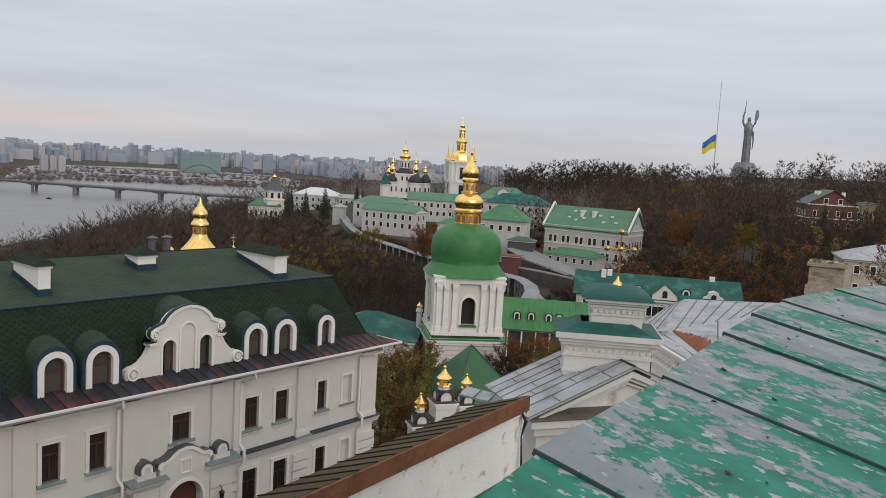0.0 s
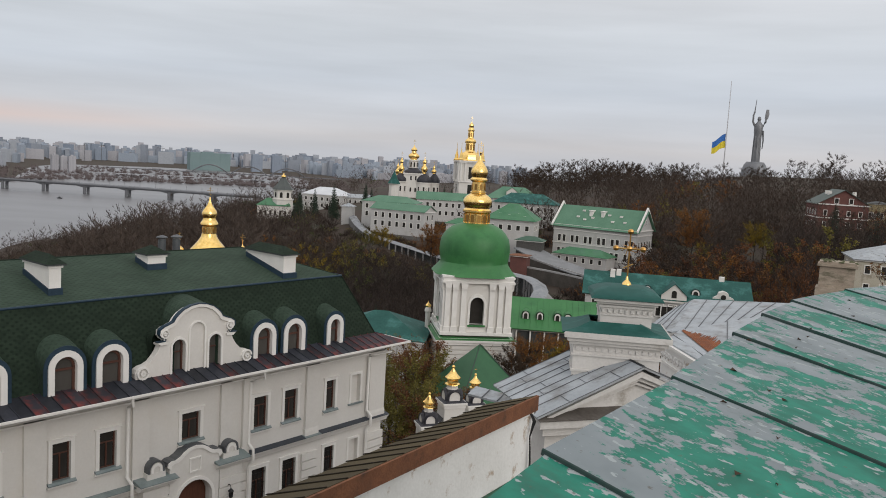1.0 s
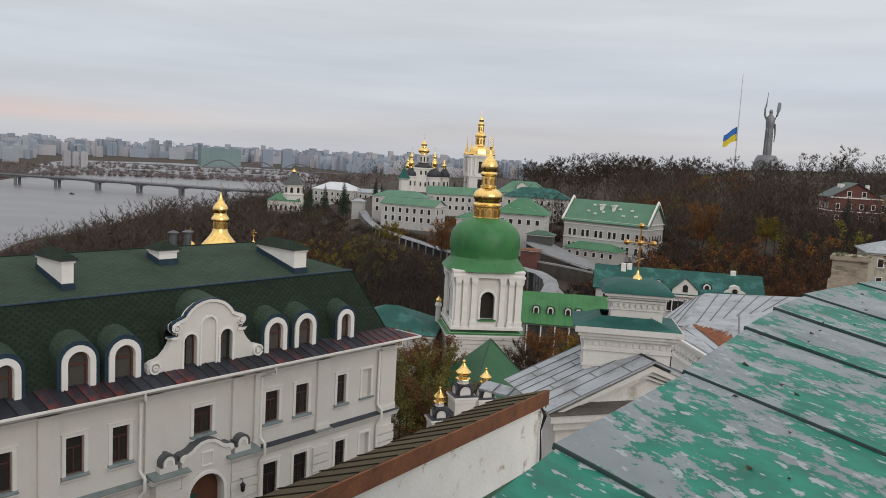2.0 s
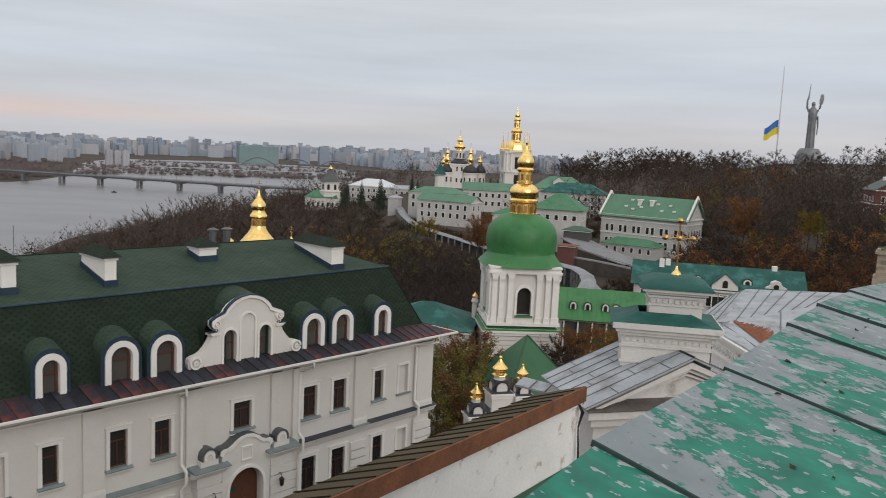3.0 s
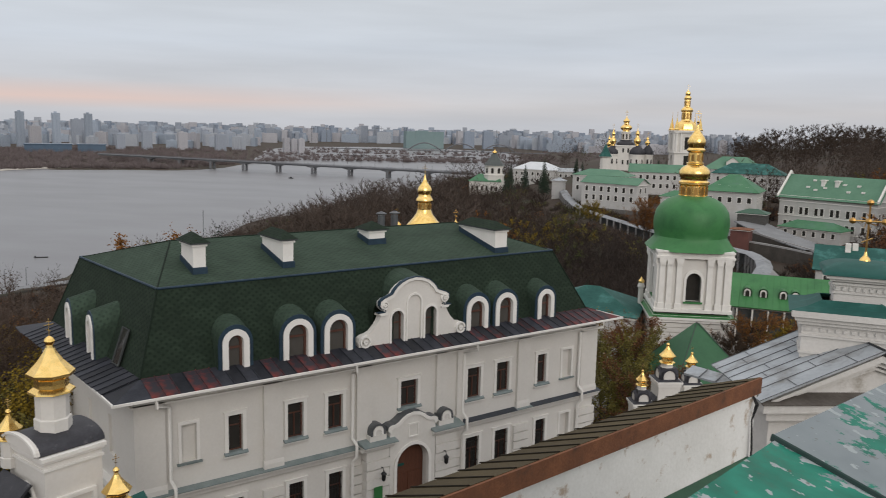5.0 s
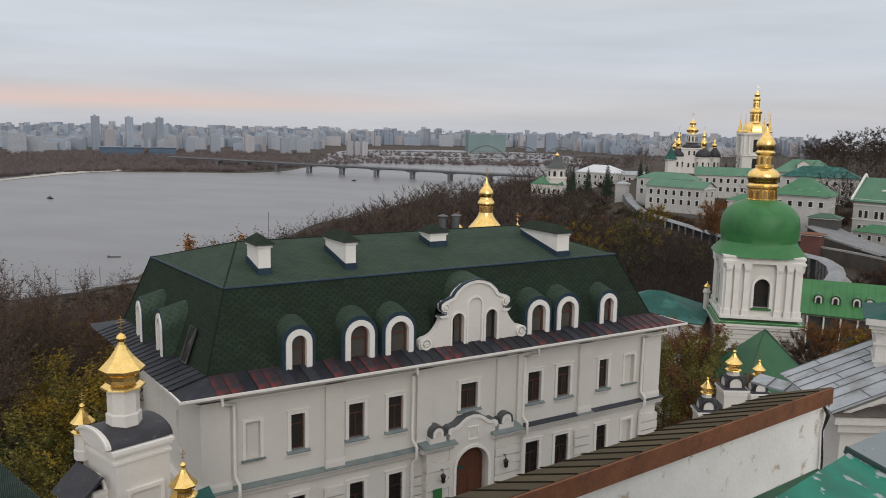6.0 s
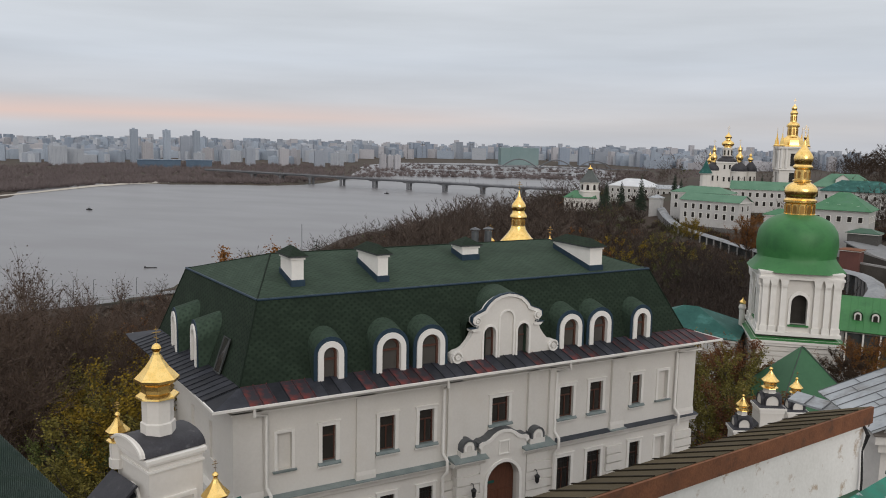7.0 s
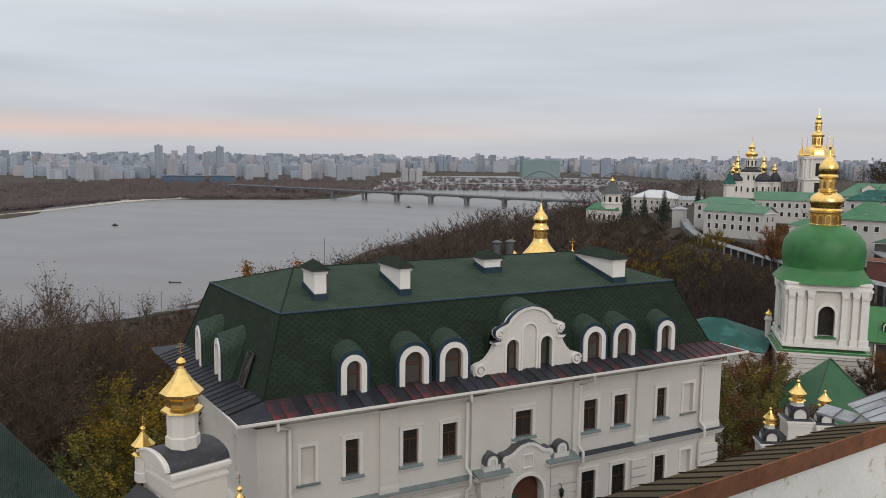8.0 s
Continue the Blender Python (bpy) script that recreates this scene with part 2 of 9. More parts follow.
    l.new(m2.outputs["Result"], b.inputs["Base Color"])
    b.inputs["Roughness"].default_value = 0.6
    b.inputs["Specular IOR Level"].default_value = 0.3
    bp = n.new("ShaderNodeBump")
    bp.inputs["Strength"].default_value, bp.inputs["Distance"].default_value = 0.25, 0.004
    l.new(cr.outputs[0], bp.inputs["Height"])
    l.new(bp.outputs[0], b.inputs["Normal"])
    return m


def water_mat():
    m, n, l, b = mat_base("river_water")
    tc = n.new("ShaderNodeTexCoord")
    mp = n.new("ShaderNodeMapping")
    mp.inputs["Scale"].default_value = (0.03, 0.06, 1)
    l.new(tc.outputs["Object"], mp.inputs["Vector"])
    no = n.new("ShaderNodeTexNoise")
    no.inputs["Scale"].default_value, no.inputs["Detail"].default_value = 4.0, 7.0
    l.new(mp.outputs[0], no.inputs["Vector"])
    b.inputs["Base Color"].default_value = (0.145, 0.142, 0.147, 1)
    big = n.new("ShaderNodeTexNoise")
    big.inputs["Scale"].default_value, big.inputs["Detail"].default_value = 0.25, 6.0
    l.new(mp.outputs[0], big.inputs["Vector"])
    rr = n.new("ShaderNodeMapRange")
    rr.inputs["From Min"].default_value, rr.inputs["From Max"].default_value = 0.35, 0.65
    rr.inputs["To Min"].default_value, rr.inputs["To Max"].default_value = 0.29, 0.33
    l.new(big.outputs[0], rr.inputs["Value"])
    l.new(rr.outputs[0], b.inputs["Roughness"])
    bp = n.new("ShaderNodeBump")
    bp.inputs["Strength"].default_value, bp.inputs["Distance"].default_value = 0.09, 0.4
    l.new(no.outputs[0], bp.inputs["Height"])
    l.new(bp.outputs[0], b.inputs["Normal"])
    b.inputs["IOR"].default_value = 1.33
    return m


def city_mat(name, wall, dark, w=3.2, h=2.9):
    m, n, l, b = mat_base(name)
    uv = n.new("ShaderNodeUVMap")
    br = n.new("ShaderNodeTexBrick")
    br.offset = 0.0
    br.inputs["Color1"].default_value, br.inputs["Color2"].default_value = (*dark, 1), (*[c * 0.8 for c in dark], 1)
    br.inputs["Mortar"].default_value = (*wall, 1)
    br.inputs["Scale"].default_value = 1.0
    br.inputs["Brick Width"].default_value, br.inputs["Row Height"].default_value = w, h
    br.inputs["Mortar Size"].default_value = 0.85
    l.new(uv.outputs[0], br.inputs["Vector"])
    oi = n.new("ShaderNodeObjectInfo")
    rr = n.new("ShaderNodeMapRange")
    rr.inputs["To Min"].default_value, rr.inputs["To Max"].default_value = 0.86, 1.10
    l.new(oi.outputs["Random"], rr.inputs["Value"])
    vm = n.new("ShaderNodeVectorMath")
    vm.operation = "SCALE"
    l.new(br.outputs["Color"], vm.inputs[0])
    l.new(rr.outputs[0], vm.inputs["Scale"])
    l.new(vm.outputs[0], b.inputs["Base Color"])
    b.inputs["Roughness"].default_value = 0.8
    return m


PLASTER = surface("white_plaster", (0.587, 0.564, 0.523), (0.669, 0.646, 0.605), 0.5, 0.85, fine=9, bump=0.12, stain=(0.60, 0.565, 0.51), stain_scale=0.5, stain_at=(0.54, 0.78))
PLASTER_OLD = surface("old_white_plaster", (0.66, 0.645, 0.615), (0.80, 0.785, 0.76), 0.8, 0.9, fine=14, bump=0.3, stain=(0.44, 0.35, 0.27), stain_scale=2.0, stain_at=(0.585, 0.66))
# greyer than the near plaster: distance haze put into the colour, besides its stains
PLASTER_FAR = surface("haze_greyed_plaster", (0.414, 0.405, 0.392), (0.510, 0.502, 0.484), 0.3, 0.9, fine=3, bump=0.15, stain=(0.40, 0.38, 0.35), stain_scale=0.25)
CORNICE_SHEET = surface("weathered_brown_sheet", (0.060, 0.050, 0.042), (0.13, 0.115, 0.10), 2, 0.8, fine=10, bump=0.2)
TRIM = surface("white_trim", (0.67, 0.65, 0.61), (0.77, 0.75, 0.71), 1.5, 0.75, fine=20, bump=0.05)
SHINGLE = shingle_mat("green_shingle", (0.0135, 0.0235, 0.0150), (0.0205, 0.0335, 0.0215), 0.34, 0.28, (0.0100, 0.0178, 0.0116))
# the same shingle, paler: sky light on upward faces put into its colour
SHINGLE_LIT = shingle_mat("skylit_green_shingle", (0.030, 0.049, 0.034), (0.041, 0.064, 0.045), 0.34, 0.28, (0.025, 0.041, 0.029))
SLATE_BLUE = surface("blue_grey_sheet", (0.016, 0.032, 0.050), (0.028, 0.054, 0.080), 2, 0.6, spec=0.3, fine=12, bump=0.05, metal=0.2)
SKIRT_DARK = surface("dark_roof_sheet", (0.016, 0.018, 0.024), (0.036, 0.038, 0.048), 1.5, 0.6, spec=0.3, fine=9, bump=0.05, metal=0.2, objvar=0.35)
SKIRT_RED = surface("faded_red_roof_sheet", (0.060, 0.018, 0.018), (0.150, 0.026, 0.022), 1.2, 0.6, spec=0.3, fine=7, bump=0.05, stain=(0.024, 0.021, 0.027), stain_scale=1.9, stain_at=(0.40, 0.56), objvar=0.35)
FLASH_DARK = surface("dark_flashing_sheet", (0.030, 0.036, 0.046), (0.055, 0.064, 0.078), 2, 0.55, spec=0.35, fine=9, bump=0.06, metal=0.2)
GREEN_DOME = surface("green_dome_paint", (0.034, 0.150, 0.045), (0.048, 0.185, 0.058), 0.5, 0.5, spec=0.35, fine=3, bump=0.02, stain=(0.028, 0.125, 0.04), stain_scale=0.4)
GREEN_ROOF = surface("green_painted_roof", (0.050, 0.150, 0.078), (0.085, 0.205, 0.112), 0.35, 0.65, spec=0.2, fine=2.5, bump=0.03, stain=(0.085, 0.18, 0.12), stain_scale=0.25)
PALE_GREEN_ROOF = surface("pale_green_roof", (0.078, 0.172, 0.112), (0.118, 0.228, 0.153), 0.2, 0.65, spec=0.2, fine=2, bump=0.03)
TEAL_ROOF = surface("teal_painted_roof", (0.013, 0.066, 0.057), (0.025, 0.104, 0.088), 0.5, 0.65, spec=0.2, fine=4, bump=0.04, stain=(0.055, 0.165, 0.15), stain_scale=0.5)
GREY_ROOF = surface("grey_zinc_roof", (0.285, 0.31, 0.33), (0.42, 0.445, 0.465), 0.9, 0.6, spec=0.25, fine=9, bump=0.08, metal=0.1, stain=(0.19, 0.185, 0.175), stain_scale=1.3, stain_at=(0.50, 0.70))
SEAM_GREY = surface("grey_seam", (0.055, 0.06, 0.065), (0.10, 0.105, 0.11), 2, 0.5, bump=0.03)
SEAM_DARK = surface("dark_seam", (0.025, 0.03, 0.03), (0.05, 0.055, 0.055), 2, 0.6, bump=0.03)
RUST = surface("rust", (0.115, 0.045, 0.022), (0.24, 0.095, 0.042), 3, 0.9, fine=24, bump=0.4, stain=(0.06, 0.03, 0.02), stain_scale=1.5)
RUST_BRIGHT = surface("bright_rust", (0.085, 0.020, 0.006), (0.27, 0.080, 0.016), 2.5, 0.9, fine=22, bump=0.3)
TILE_BROWN = surface("brown_roll_roofing", (0.060, 0.046, 0.024), (0.110, 0.085, 0.046), 1.2, 0.9, fine=16, bump=0.4, stain=(0.055, 0.058, 0.030), stain_scale=1.1, objvar=0.18, spec=0.2)
DARK_SLATE = surface("dark_slate_sheet", (0.024, 0.024, 0.029), (0.048, 0.048, 0.056), 2, 0.55, spec=0.3, fine=15, bump=0.1, stain=(0.10, 0.10, 0.105), stain_scale=2.5, stain_at=(0.60, 0.72))
WORN = worn_paint_mat()
# worn seam paint, darkened to stand for the shadow line along each fold
SEAM_GREEN = surface("worn_shaded_green_seam", (0.012, 0.045, 0.036), (0.050, 0.066, 0.064), 6, 0.7, spec=0.2, fine=40, bump=0.1)
GOLD = gold_mat()
GLASS = glass_mat("dark_window_glass", (0.045, 0.042, 0.038))
# dormer and gable panes: a paler colour than the other window glass
GLASS_PALE = glass_mat("pale_window_glass", (0.105, 0.098, 0.088), 0.05)
WINDOW_BROWN = surface("brown_window_frame", (0.065, 0.026, 0.017), (0.105, 0.042, 0.026), 4, 0.5, bump=0.03)
DOOR_WOOD = surface("brown_door_wood", (0.075, 0.026, 0.014), (0.125, 0.048, 0.026), 3, 0.5, fine=14, bump=0.1, stretch=(6, 6, 1))
BLACK_IRON = surface("black_iron", (0.012, 0.012, 0.013), (0.03, 0.03, 0.03), 5, 0.5, bump=0.05, metal=0.5)
SILL_TEAL = surface("grey_green_sheet", (0.15, 0.19, 0.19), (0.24, 0.28, 0.275), 2, 0.5, bump=0.03, metal=0.2)
GREEN_EDGE = surface("dark_green_sheet", (0.010, 0.055, 0.028), (0.018, 0.085, 0.042), 2, 0.5, bump=0.04)
BRICK_RED = surface("red_brick_wall", (0.095, 0.040, 0.034), (0.15, 0.062, 0.050), 0.4, 0.9, fine=4, bump=0.2)
PLASTER_WORN = surface("weathered_plaster", (0.50, 0.482, 0.455), (0.63, 0.61, 0.58), 0.7, 0.9, fine=12, bump=0.2, stain=(0.36, 0.33, 0.29), stain_scale=1.1, stain_at=(0.60, 0.72))
BRICK_OLD = surface("old_brick", (0.24, 0.19, 0.145), (0.42, 0.355, 0.28), 1.2, 0.95, fine=9, bump=0.6, stain=(0.13, 0.12, 0.08), stain_scale=0.9, stretch=(1, 1, 3))
MOSS = surface("moss", (0.05, 0.06, 0.025), (0.10, 0.10, 0.05), 3, 0.95, fine=20, bump=0.5)
GALLERY_ROOF = surface("weathered_gallery_sheet", (0.17, 0.18, 0.19), (0.30, 0.31, 0.32), 0.2, 0.6, fine=1.5, bump=0.1, stain=(0.10, 0.095, 0.09), stain_scale=0.3)
GROUND = surface("leaf_litter_ground", (0.024, 0.015, 0.009), (0.050, 0.031, 0.017), 0.05, 0.95, fine=0.6, bump=0.4, stain=(0.036, 0.042, 0.020), stain_scale=0.03)
SAND = surface("river_sand", (0.36, 0.33, 0.28), (0.48, 0.45, 0.40), 0.05, 0.95, fine=0.5, bump=0.1)
ASPHALT = surface("asphalt", (0.16, 0.165, 0.17), (0.24, 0.245, 0.25), 0.3, 0.9, fine=6, bump=0.1)
PAVING = surface("pale_paving", (0.26, 0.255, 0.25), (0.36, 0.35, 0.34), 0.3, 0.9, fine=5, bump=0.1)
CONCRETE = surface("bridge_concrete", (0.105, 0.11, 0.12), (0.165, 0.17, 0.18), 0.03, 0.9, fine=0.5, bump=0.05)
STEEL = surface("statue_steel", (0.13, 0.135, 0.145), (0.22, 0.225, 0.235), 0.08, 0.5, fine=0.7, bump=0.05, metal=0.4)
FLAG_BLUE = surface("flag_blue", (0.030, 0.130, 0.42), (0.045, 0.170, 0.50), 0.3, 0.8, fine=2, bump=0.02)
FLAG_YELLOW = surface("flag_yellow", (0.62, 0.50, 0.035), (0.75, 0.60, 0.05), 0.3, 0.8, fine=2, bump=0.02)
POLE = surface("pole_white", (0.48, 0.48, 0.49), (0.60, 0.60, 0.61), 0.3, 0.5, bump=0.02, metal=0.3)
WATER = water_mat()
BARK_BROWN = surface("brown_bark", (0.054, 0.035, 0.026), (0.108, 0.074, 0.056), 1.5, 0.95, fine=12, bump=0.3)
BARK = surface("bark", (0.024, 0.019, 0.015), (0.055, 0.045, 0.037), 1.5, 0.95, fine=12, bump=0.4)
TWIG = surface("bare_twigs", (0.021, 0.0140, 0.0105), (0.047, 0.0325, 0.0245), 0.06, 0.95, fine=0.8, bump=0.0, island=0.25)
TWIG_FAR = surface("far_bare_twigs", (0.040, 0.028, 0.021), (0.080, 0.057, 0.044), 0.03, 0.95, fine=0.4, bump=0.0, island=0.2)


def leaves(name, c1, c2, sc=0.15):
    return surface(name, c1, c2, sc, 0.85, fine=1.5, bump=0.0, island=0.26, spec=0.25)


# scrub brown paled by the haze over the river, put into its colour
SCRUB_MAT = surface("hazed_far_scrub", (0.115, 0.092, 0.090), (0.180, 0.148, 0.145), 0.02, 0.95, fine=0.2, bump=0.0, island=0.2)
LEAF_OLIVE = leaves("olive_leaves", (0.098, 0.088, 0.019), (0.180, 0.148, 0.032))
LEAF_RUST = leaves("rust_leaves", (0.095, 0.040, 0.017), (0.165, 0.068, 0.027))
LEAF_ORANGE = leaves("orange_leaves", (0.125, 0.050, 0.013), (0.235, 0.104, 0.024))
LEAF_YELLOW = leaves("yellow_leaves", (0.135, 0.092, 0.010), (0.260, 0.178, 0.020))
LEAF_GREEN = leaves("green_leaves", (0.048, 0.062, 0.016), (0.098, 0.112, 0.030))
LEAF_BROWN = leaves("brown_leaves", (0.030, 0.019, 0.012), (0.058, 0.037, 0.021))
LEAF_DRY = leaves("dry_brown_leaves", (0.044, 0.030, 0.021), (0.082, 0.057, 0.040))
NEEDLES = leaves("dark_needles", (0.012, 0.022, 0.014), (0.030, 0.046, 0.028))
# distance haze is put into these colours: paler, bluer, windows close to wall
CITY = [city_mat("hazed_block_pale", (0.40, 0.425, 0.465), (0.29, 0.32, 0.365)),
        city_mat("hazed_block_grey", (0.31, 0.34, 0.39), (0.24, 0.275, 0.325)),
        city_mat("hazed_block_warm", (0.385, 0.38, 0.40), (0.285, 0.29, 0.325)),
        city_mat("hazed_glass_tower", (0.245, 0.285, 0.345), (0.18, 0.22, 0.28)),
        city_mat("hazed_block_blue", (0.31, 0.355, 0.415), (0.235, 0.275, 0.335))]
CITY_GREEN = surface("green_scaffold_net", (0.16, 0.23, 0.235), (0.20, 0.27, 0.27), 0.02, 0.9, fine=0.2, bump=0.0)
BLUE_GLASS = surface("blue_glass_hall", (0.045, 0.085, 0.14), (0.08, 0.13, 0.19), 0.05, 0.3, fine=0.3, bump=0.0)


# ---------------------------------------------------------------- building tools
class Mesh:
    """Collects faces; uv in metres where a roof needs courses."""

    def __init__(self):
        self.v, self.f, self.uv = [], [], []

    def face(self, pts, uv=None):
        i = len(self.v)
        self.v += [tuple(p) for p in pts]
        self.f.append(tuple(range(i, i + len(pts))))
        self.uv += uv if uv else [(0.0, 0.0)] * len(pts)
        return self

    def add(self, verts, faces):
        i = len(self.v)
        self.v += [tuple(p) for p in verts]
        for f in faces:
            self.f.append(tuple(i + k for k in f))
            self.uv += [(0.0, 0.0)] * len(f)
        return self

    def box(self, x0, x1, y0, y1, z0, z1, m=None):
        v = [(x0, y0, z0), (x1, y0, z0), (x1, y1, z0), (x0, y1, z0), (x0, y0, z1), (x1, y0, z1), (x1, y1, z1), (x0, y1, z1)]
        if m is not None:
            v = [m @ Vector(p) for p in v]
        return self.add(v, [(3, 2, 1, 0), (4, 5, 6, 7), (0, 1, 5, 4), (1, 2, 6, 5), (2, 3, 7, 6), (3, 0, 4, 7)])

    def prism(self, poly, lo, hi, axis="z", m=None):
        """A polygon swept from lo to hi. axis z: (x, y); y: (x, z); x: (y, z)."""
        def put(p, d):
            q = {"z": (p[0], p[1], d), "y": (p[0], d, p[1]), "x": (d, p[0], p[1])}[axis]
            return m @ Vector(q) if m is not None else q
        n = len(poly)
        v = [put(p, lo) for p in poly] + [put(p, hi) for p in poly]
        f = [tuple(range(n - 1, -1, -1)), tuple(range(n, 2 * n))]
        f += [(k, (k + 1) % n, n + (k + 1) % n, n + k) for k in range(n)]
        return self.add(v, f)

    def ring(self, outer, inner, lo, hi, axis="y"):
        """A band between two open outlines of equal length (an arch surround), swept from lo to hi."""
        def put(p, d):
            return {"z": (p[0], p[1], d), "y": (p[0], d, p[1]), "x": (d, p[0], p[1])}[axis]
        n = len(outer)
        v = [put(p, d) for d in (lo, hi) for o in (outer, inner) for p in o]
        f = []
        for k in range(n - 1):
            a, b, c, d = k, k + 1, n + k + 1, n + k
            f += [(a, b, c, d), (2 * n + d, 2 * n + c, 2 * n + b, 2 * n + a), (a, 2 * n + a, 2 * n + b, b), (d, c, 2 * n + c, 2 * n + d)]
        f += [(0, n, 3 * n, 2 * n), (n - 1, 3 * n - 1, 4 * n - 1, 2 * n - 1)]
        return self.add(v, f)

    def lathe(self, prof, n=20, c=(0, 0, 0), turn=0.0, cap=True):
        i0 = len(self.v)
        for r, z in prof:
            for k in range(n):
                a = 2 * math.pi * k / n + turn
                self.v.append((c[0] + r * math.cos(a), c[1] + r * math.sin(a), c[2] + z))
        fs = []
        for j in range(len(prof) - 1):
            for k in range(n):
                a, b = i0 + j * n + k, i0 + j * n + (k + 1) % n
                fs.append((a, b, b + n, a + n))
        if cap:
            fs.append(tuple(i0 + k for k in range(n - 1, -1, -1)))
            fs.append(tuple(i0 + (len(prof) - 1) * n + k for k in range(n)))
        for f in fs:
            self.f.append(f)
            self.uv += [(0.0, 0.0)] * len(f)
        return self

    def tube(self, pts, r, n=6, r1=None):
        """A round bar along points."""
        pts = [Vector(p) for p in pts]
        i0 = len(self.v)
        for j, p in enumerate(pts):
            d = (pts[min(j + 1, len(pts) - 1)] - pts[max(j - 1, 0)]).normalized()
            s = d.cross(Vector((0, 0, 1)) if abs(d.z) < 0.9 else Vector((1, 0, 0))).normalized()
            u = s.cross(d)
            rr = r if r1 is None else r + (r1 - r) * j / (len(pts) - 1)
            for k in range(n):
                a = 2 * math.pi * k / n
                self.v.append(tuple(p + s * rr * math.cos(a) + u * rr * math.sin(a)))
        fs = [(i0 + j * n + k, i0 + j * n + (k + 1) % n, i0 + (j + 1) * n + (k + 1) % n, i0 + (j + 1) * n + k)
              for j in range(len(pts) - 1) for k in range(n)]
        fs += [tuple(i0 + k for k in range(n - 1, -1, -1)), tuple(i0 + (len(pts) - 1) * n + k for k in range(n))]
        for f in fs:
            self.f.append(f)
            self.uv += [(0.0, 0.0)] * len(f)
        return self

    def slope(self, pts, thick=0.06):
        """A roof slope: a flat polygon with thickness and uv in metres (u along its first side)."""
        p = [Vector(q) for q in pts]
        e = (p[1] - p[0]).normalized()
        nrm = e.cross(p[-1] - p[0]).normalized()
        if nrm.z < 0:
            nrm = -nrm
        g = nrm.cross(e)
        uv = [((q - p[0]).dot(e), (q - p[0]).dot(g)) for q in p]
        self.face(p, uv)
        low = [q - nrm * thick for q in p]
        self.face(low[::-1])
        for k in range(len(p)):
            j = (k + 1) % len(p)
            self.face([p[k], low[k], low[j], p[j]])
        return self

    def data(self, name, material, smooth=False):
        me = bpy.data.meshes.new(name)
        me.from_pydata(self.v, [], self.f)
        lay = me.uv_layers.new(name="UVMap")
        lay.data.foreach_set("uv", np.array(self.uv, dtype=np.float32).ravel())
        me.materials.append(material)
        if smooth:
            bm = bmesh.new()
            bm.from_mesh(me)
            bmesh.ops.remove_doubles(bm, verts=bm.verts, dist=1e-4)
            for f in bm.faces:
                f.smooth = True
            for e in bm.edges:
                e.smooth = e.calc_face_angle(0) < radians(38)
            bmesh.ops.recalc_face_normals(bm, faces=bm.faces)
            bm.to_mesh(me)
            bm.free()
        else:
            bm = bmesh.new()
            bm.from_mesh(me)
            bmesh.ops.recalc_face_normals(bm, faces=bm.faces)
            bm.to_mesh(me)
            bm.free()
        return me


def part(name, mesh, material, parent, label="", smooth=False, at=None):
    """One mesh object under a thing or a part (or, with no parent, a thing)."""
    me = mesh if isinstance(mesh, bpy.types.Mesh) else mesh.data(name, material, smooth)
    ob = new(name, me)
    if parent is not None:
        ob.parent = parent
    if at is not None:
        ob.matrix_local = at
    if label:
        tagged(ob, label)
    return ob


def thing(name, m, label, category, group="", kind=""):
    ob = new(name)
    ob.empty_display_size = 0.3
    ob.matrix_world = m
    return tagged(ob, label, category, group, kind)


def arch(w, h, n=10, cx=0.0, z0=0.0):
    """The outline of a round-headed opening, from its left foot over the arch to its right foot."""
    r = w / 2
    return [(cx - r, z0)] + [(cx - r * math.cos(math.pi * k / n), z0 + h - r + r * math.sin(math.pi * k / n)) for k in range(n + 1)] + [(cx + r, z0)]


def wall_cells(ms, x0, x1, z0, z1, holes, y, depth, put):
    """A wall face with rectangular openings whose reveals go in by depth. put(x, y, z) sets the plane."""
    xs = sorted({x0, x1, *[h[0] for h in holes], *[h[1] for h in holes]})
    zs = sorted({z0, z1, *[h[2] for h in holes], *[h[3] for h in holes]})
    for a, b in zip(xs, xs[1:]):
        for c, d in zip(zs, zs[1:]):
            mx, mz = (a + b) / 2, (c + d) / 2
            if any(h[0] < mx < h[1] and h[2] < mz < h[3] for h in holes):
                continue
            ms.face([put(a, y, c), put(b, y, c), put(b, y, d), put(a, y, d)])
    for a, b, c, d in holes:
        q = y + depth
        ms.face([put(a, y, c), put(a, q, c), put(a, q, d), put(a, y, d)])
        ms.face([put(b, y, c), put(b, y, d), put(b, q, d), put(b, q, c)])
        ms.face([put(a, y, d), put(a, q, d), put(b, q, d), put(b, y, d)])
        ms.face([put(a, y, c), put(b, y, c), put(b, q, c), put(a, q, c)])
        ms.face([put(a, q, c), put(b, q, c), put(b, q, d), put(a, q, d)])


def gold_cross(parent, c, h, mat=None):
    """A three-barred cross on a ball."""
    mat = mat or GOLD
    x, y, z = c
    t = h * 0.015
    ms = Mesh().box(x - t, x + t, y - t, y + t, z, z + h)
    ms.box(x - h * 0.26, x + h * 0.26, y - t * 0.9, y + t * 0.9, z + h * 0.64, z + h * 0.68)
    ms.box(x - h * 0.13, x + h * 0.13, y - t * 0.9, y + t * 0.9, z + h * 0.81, z + h * 0.845)
    tilt = Matrix.Translation((x, y, z + h * 0.36)) @ Matrix.Rotation(radians(25), 4, "Y")
    ms.box(-h * 0.14, h * 0.14, -t * 0.9, t * 0.9, -h * 0.018, h * 0.018, tilt)
    return part("cross", ms, mat, parent, "gilded three-barred cross")


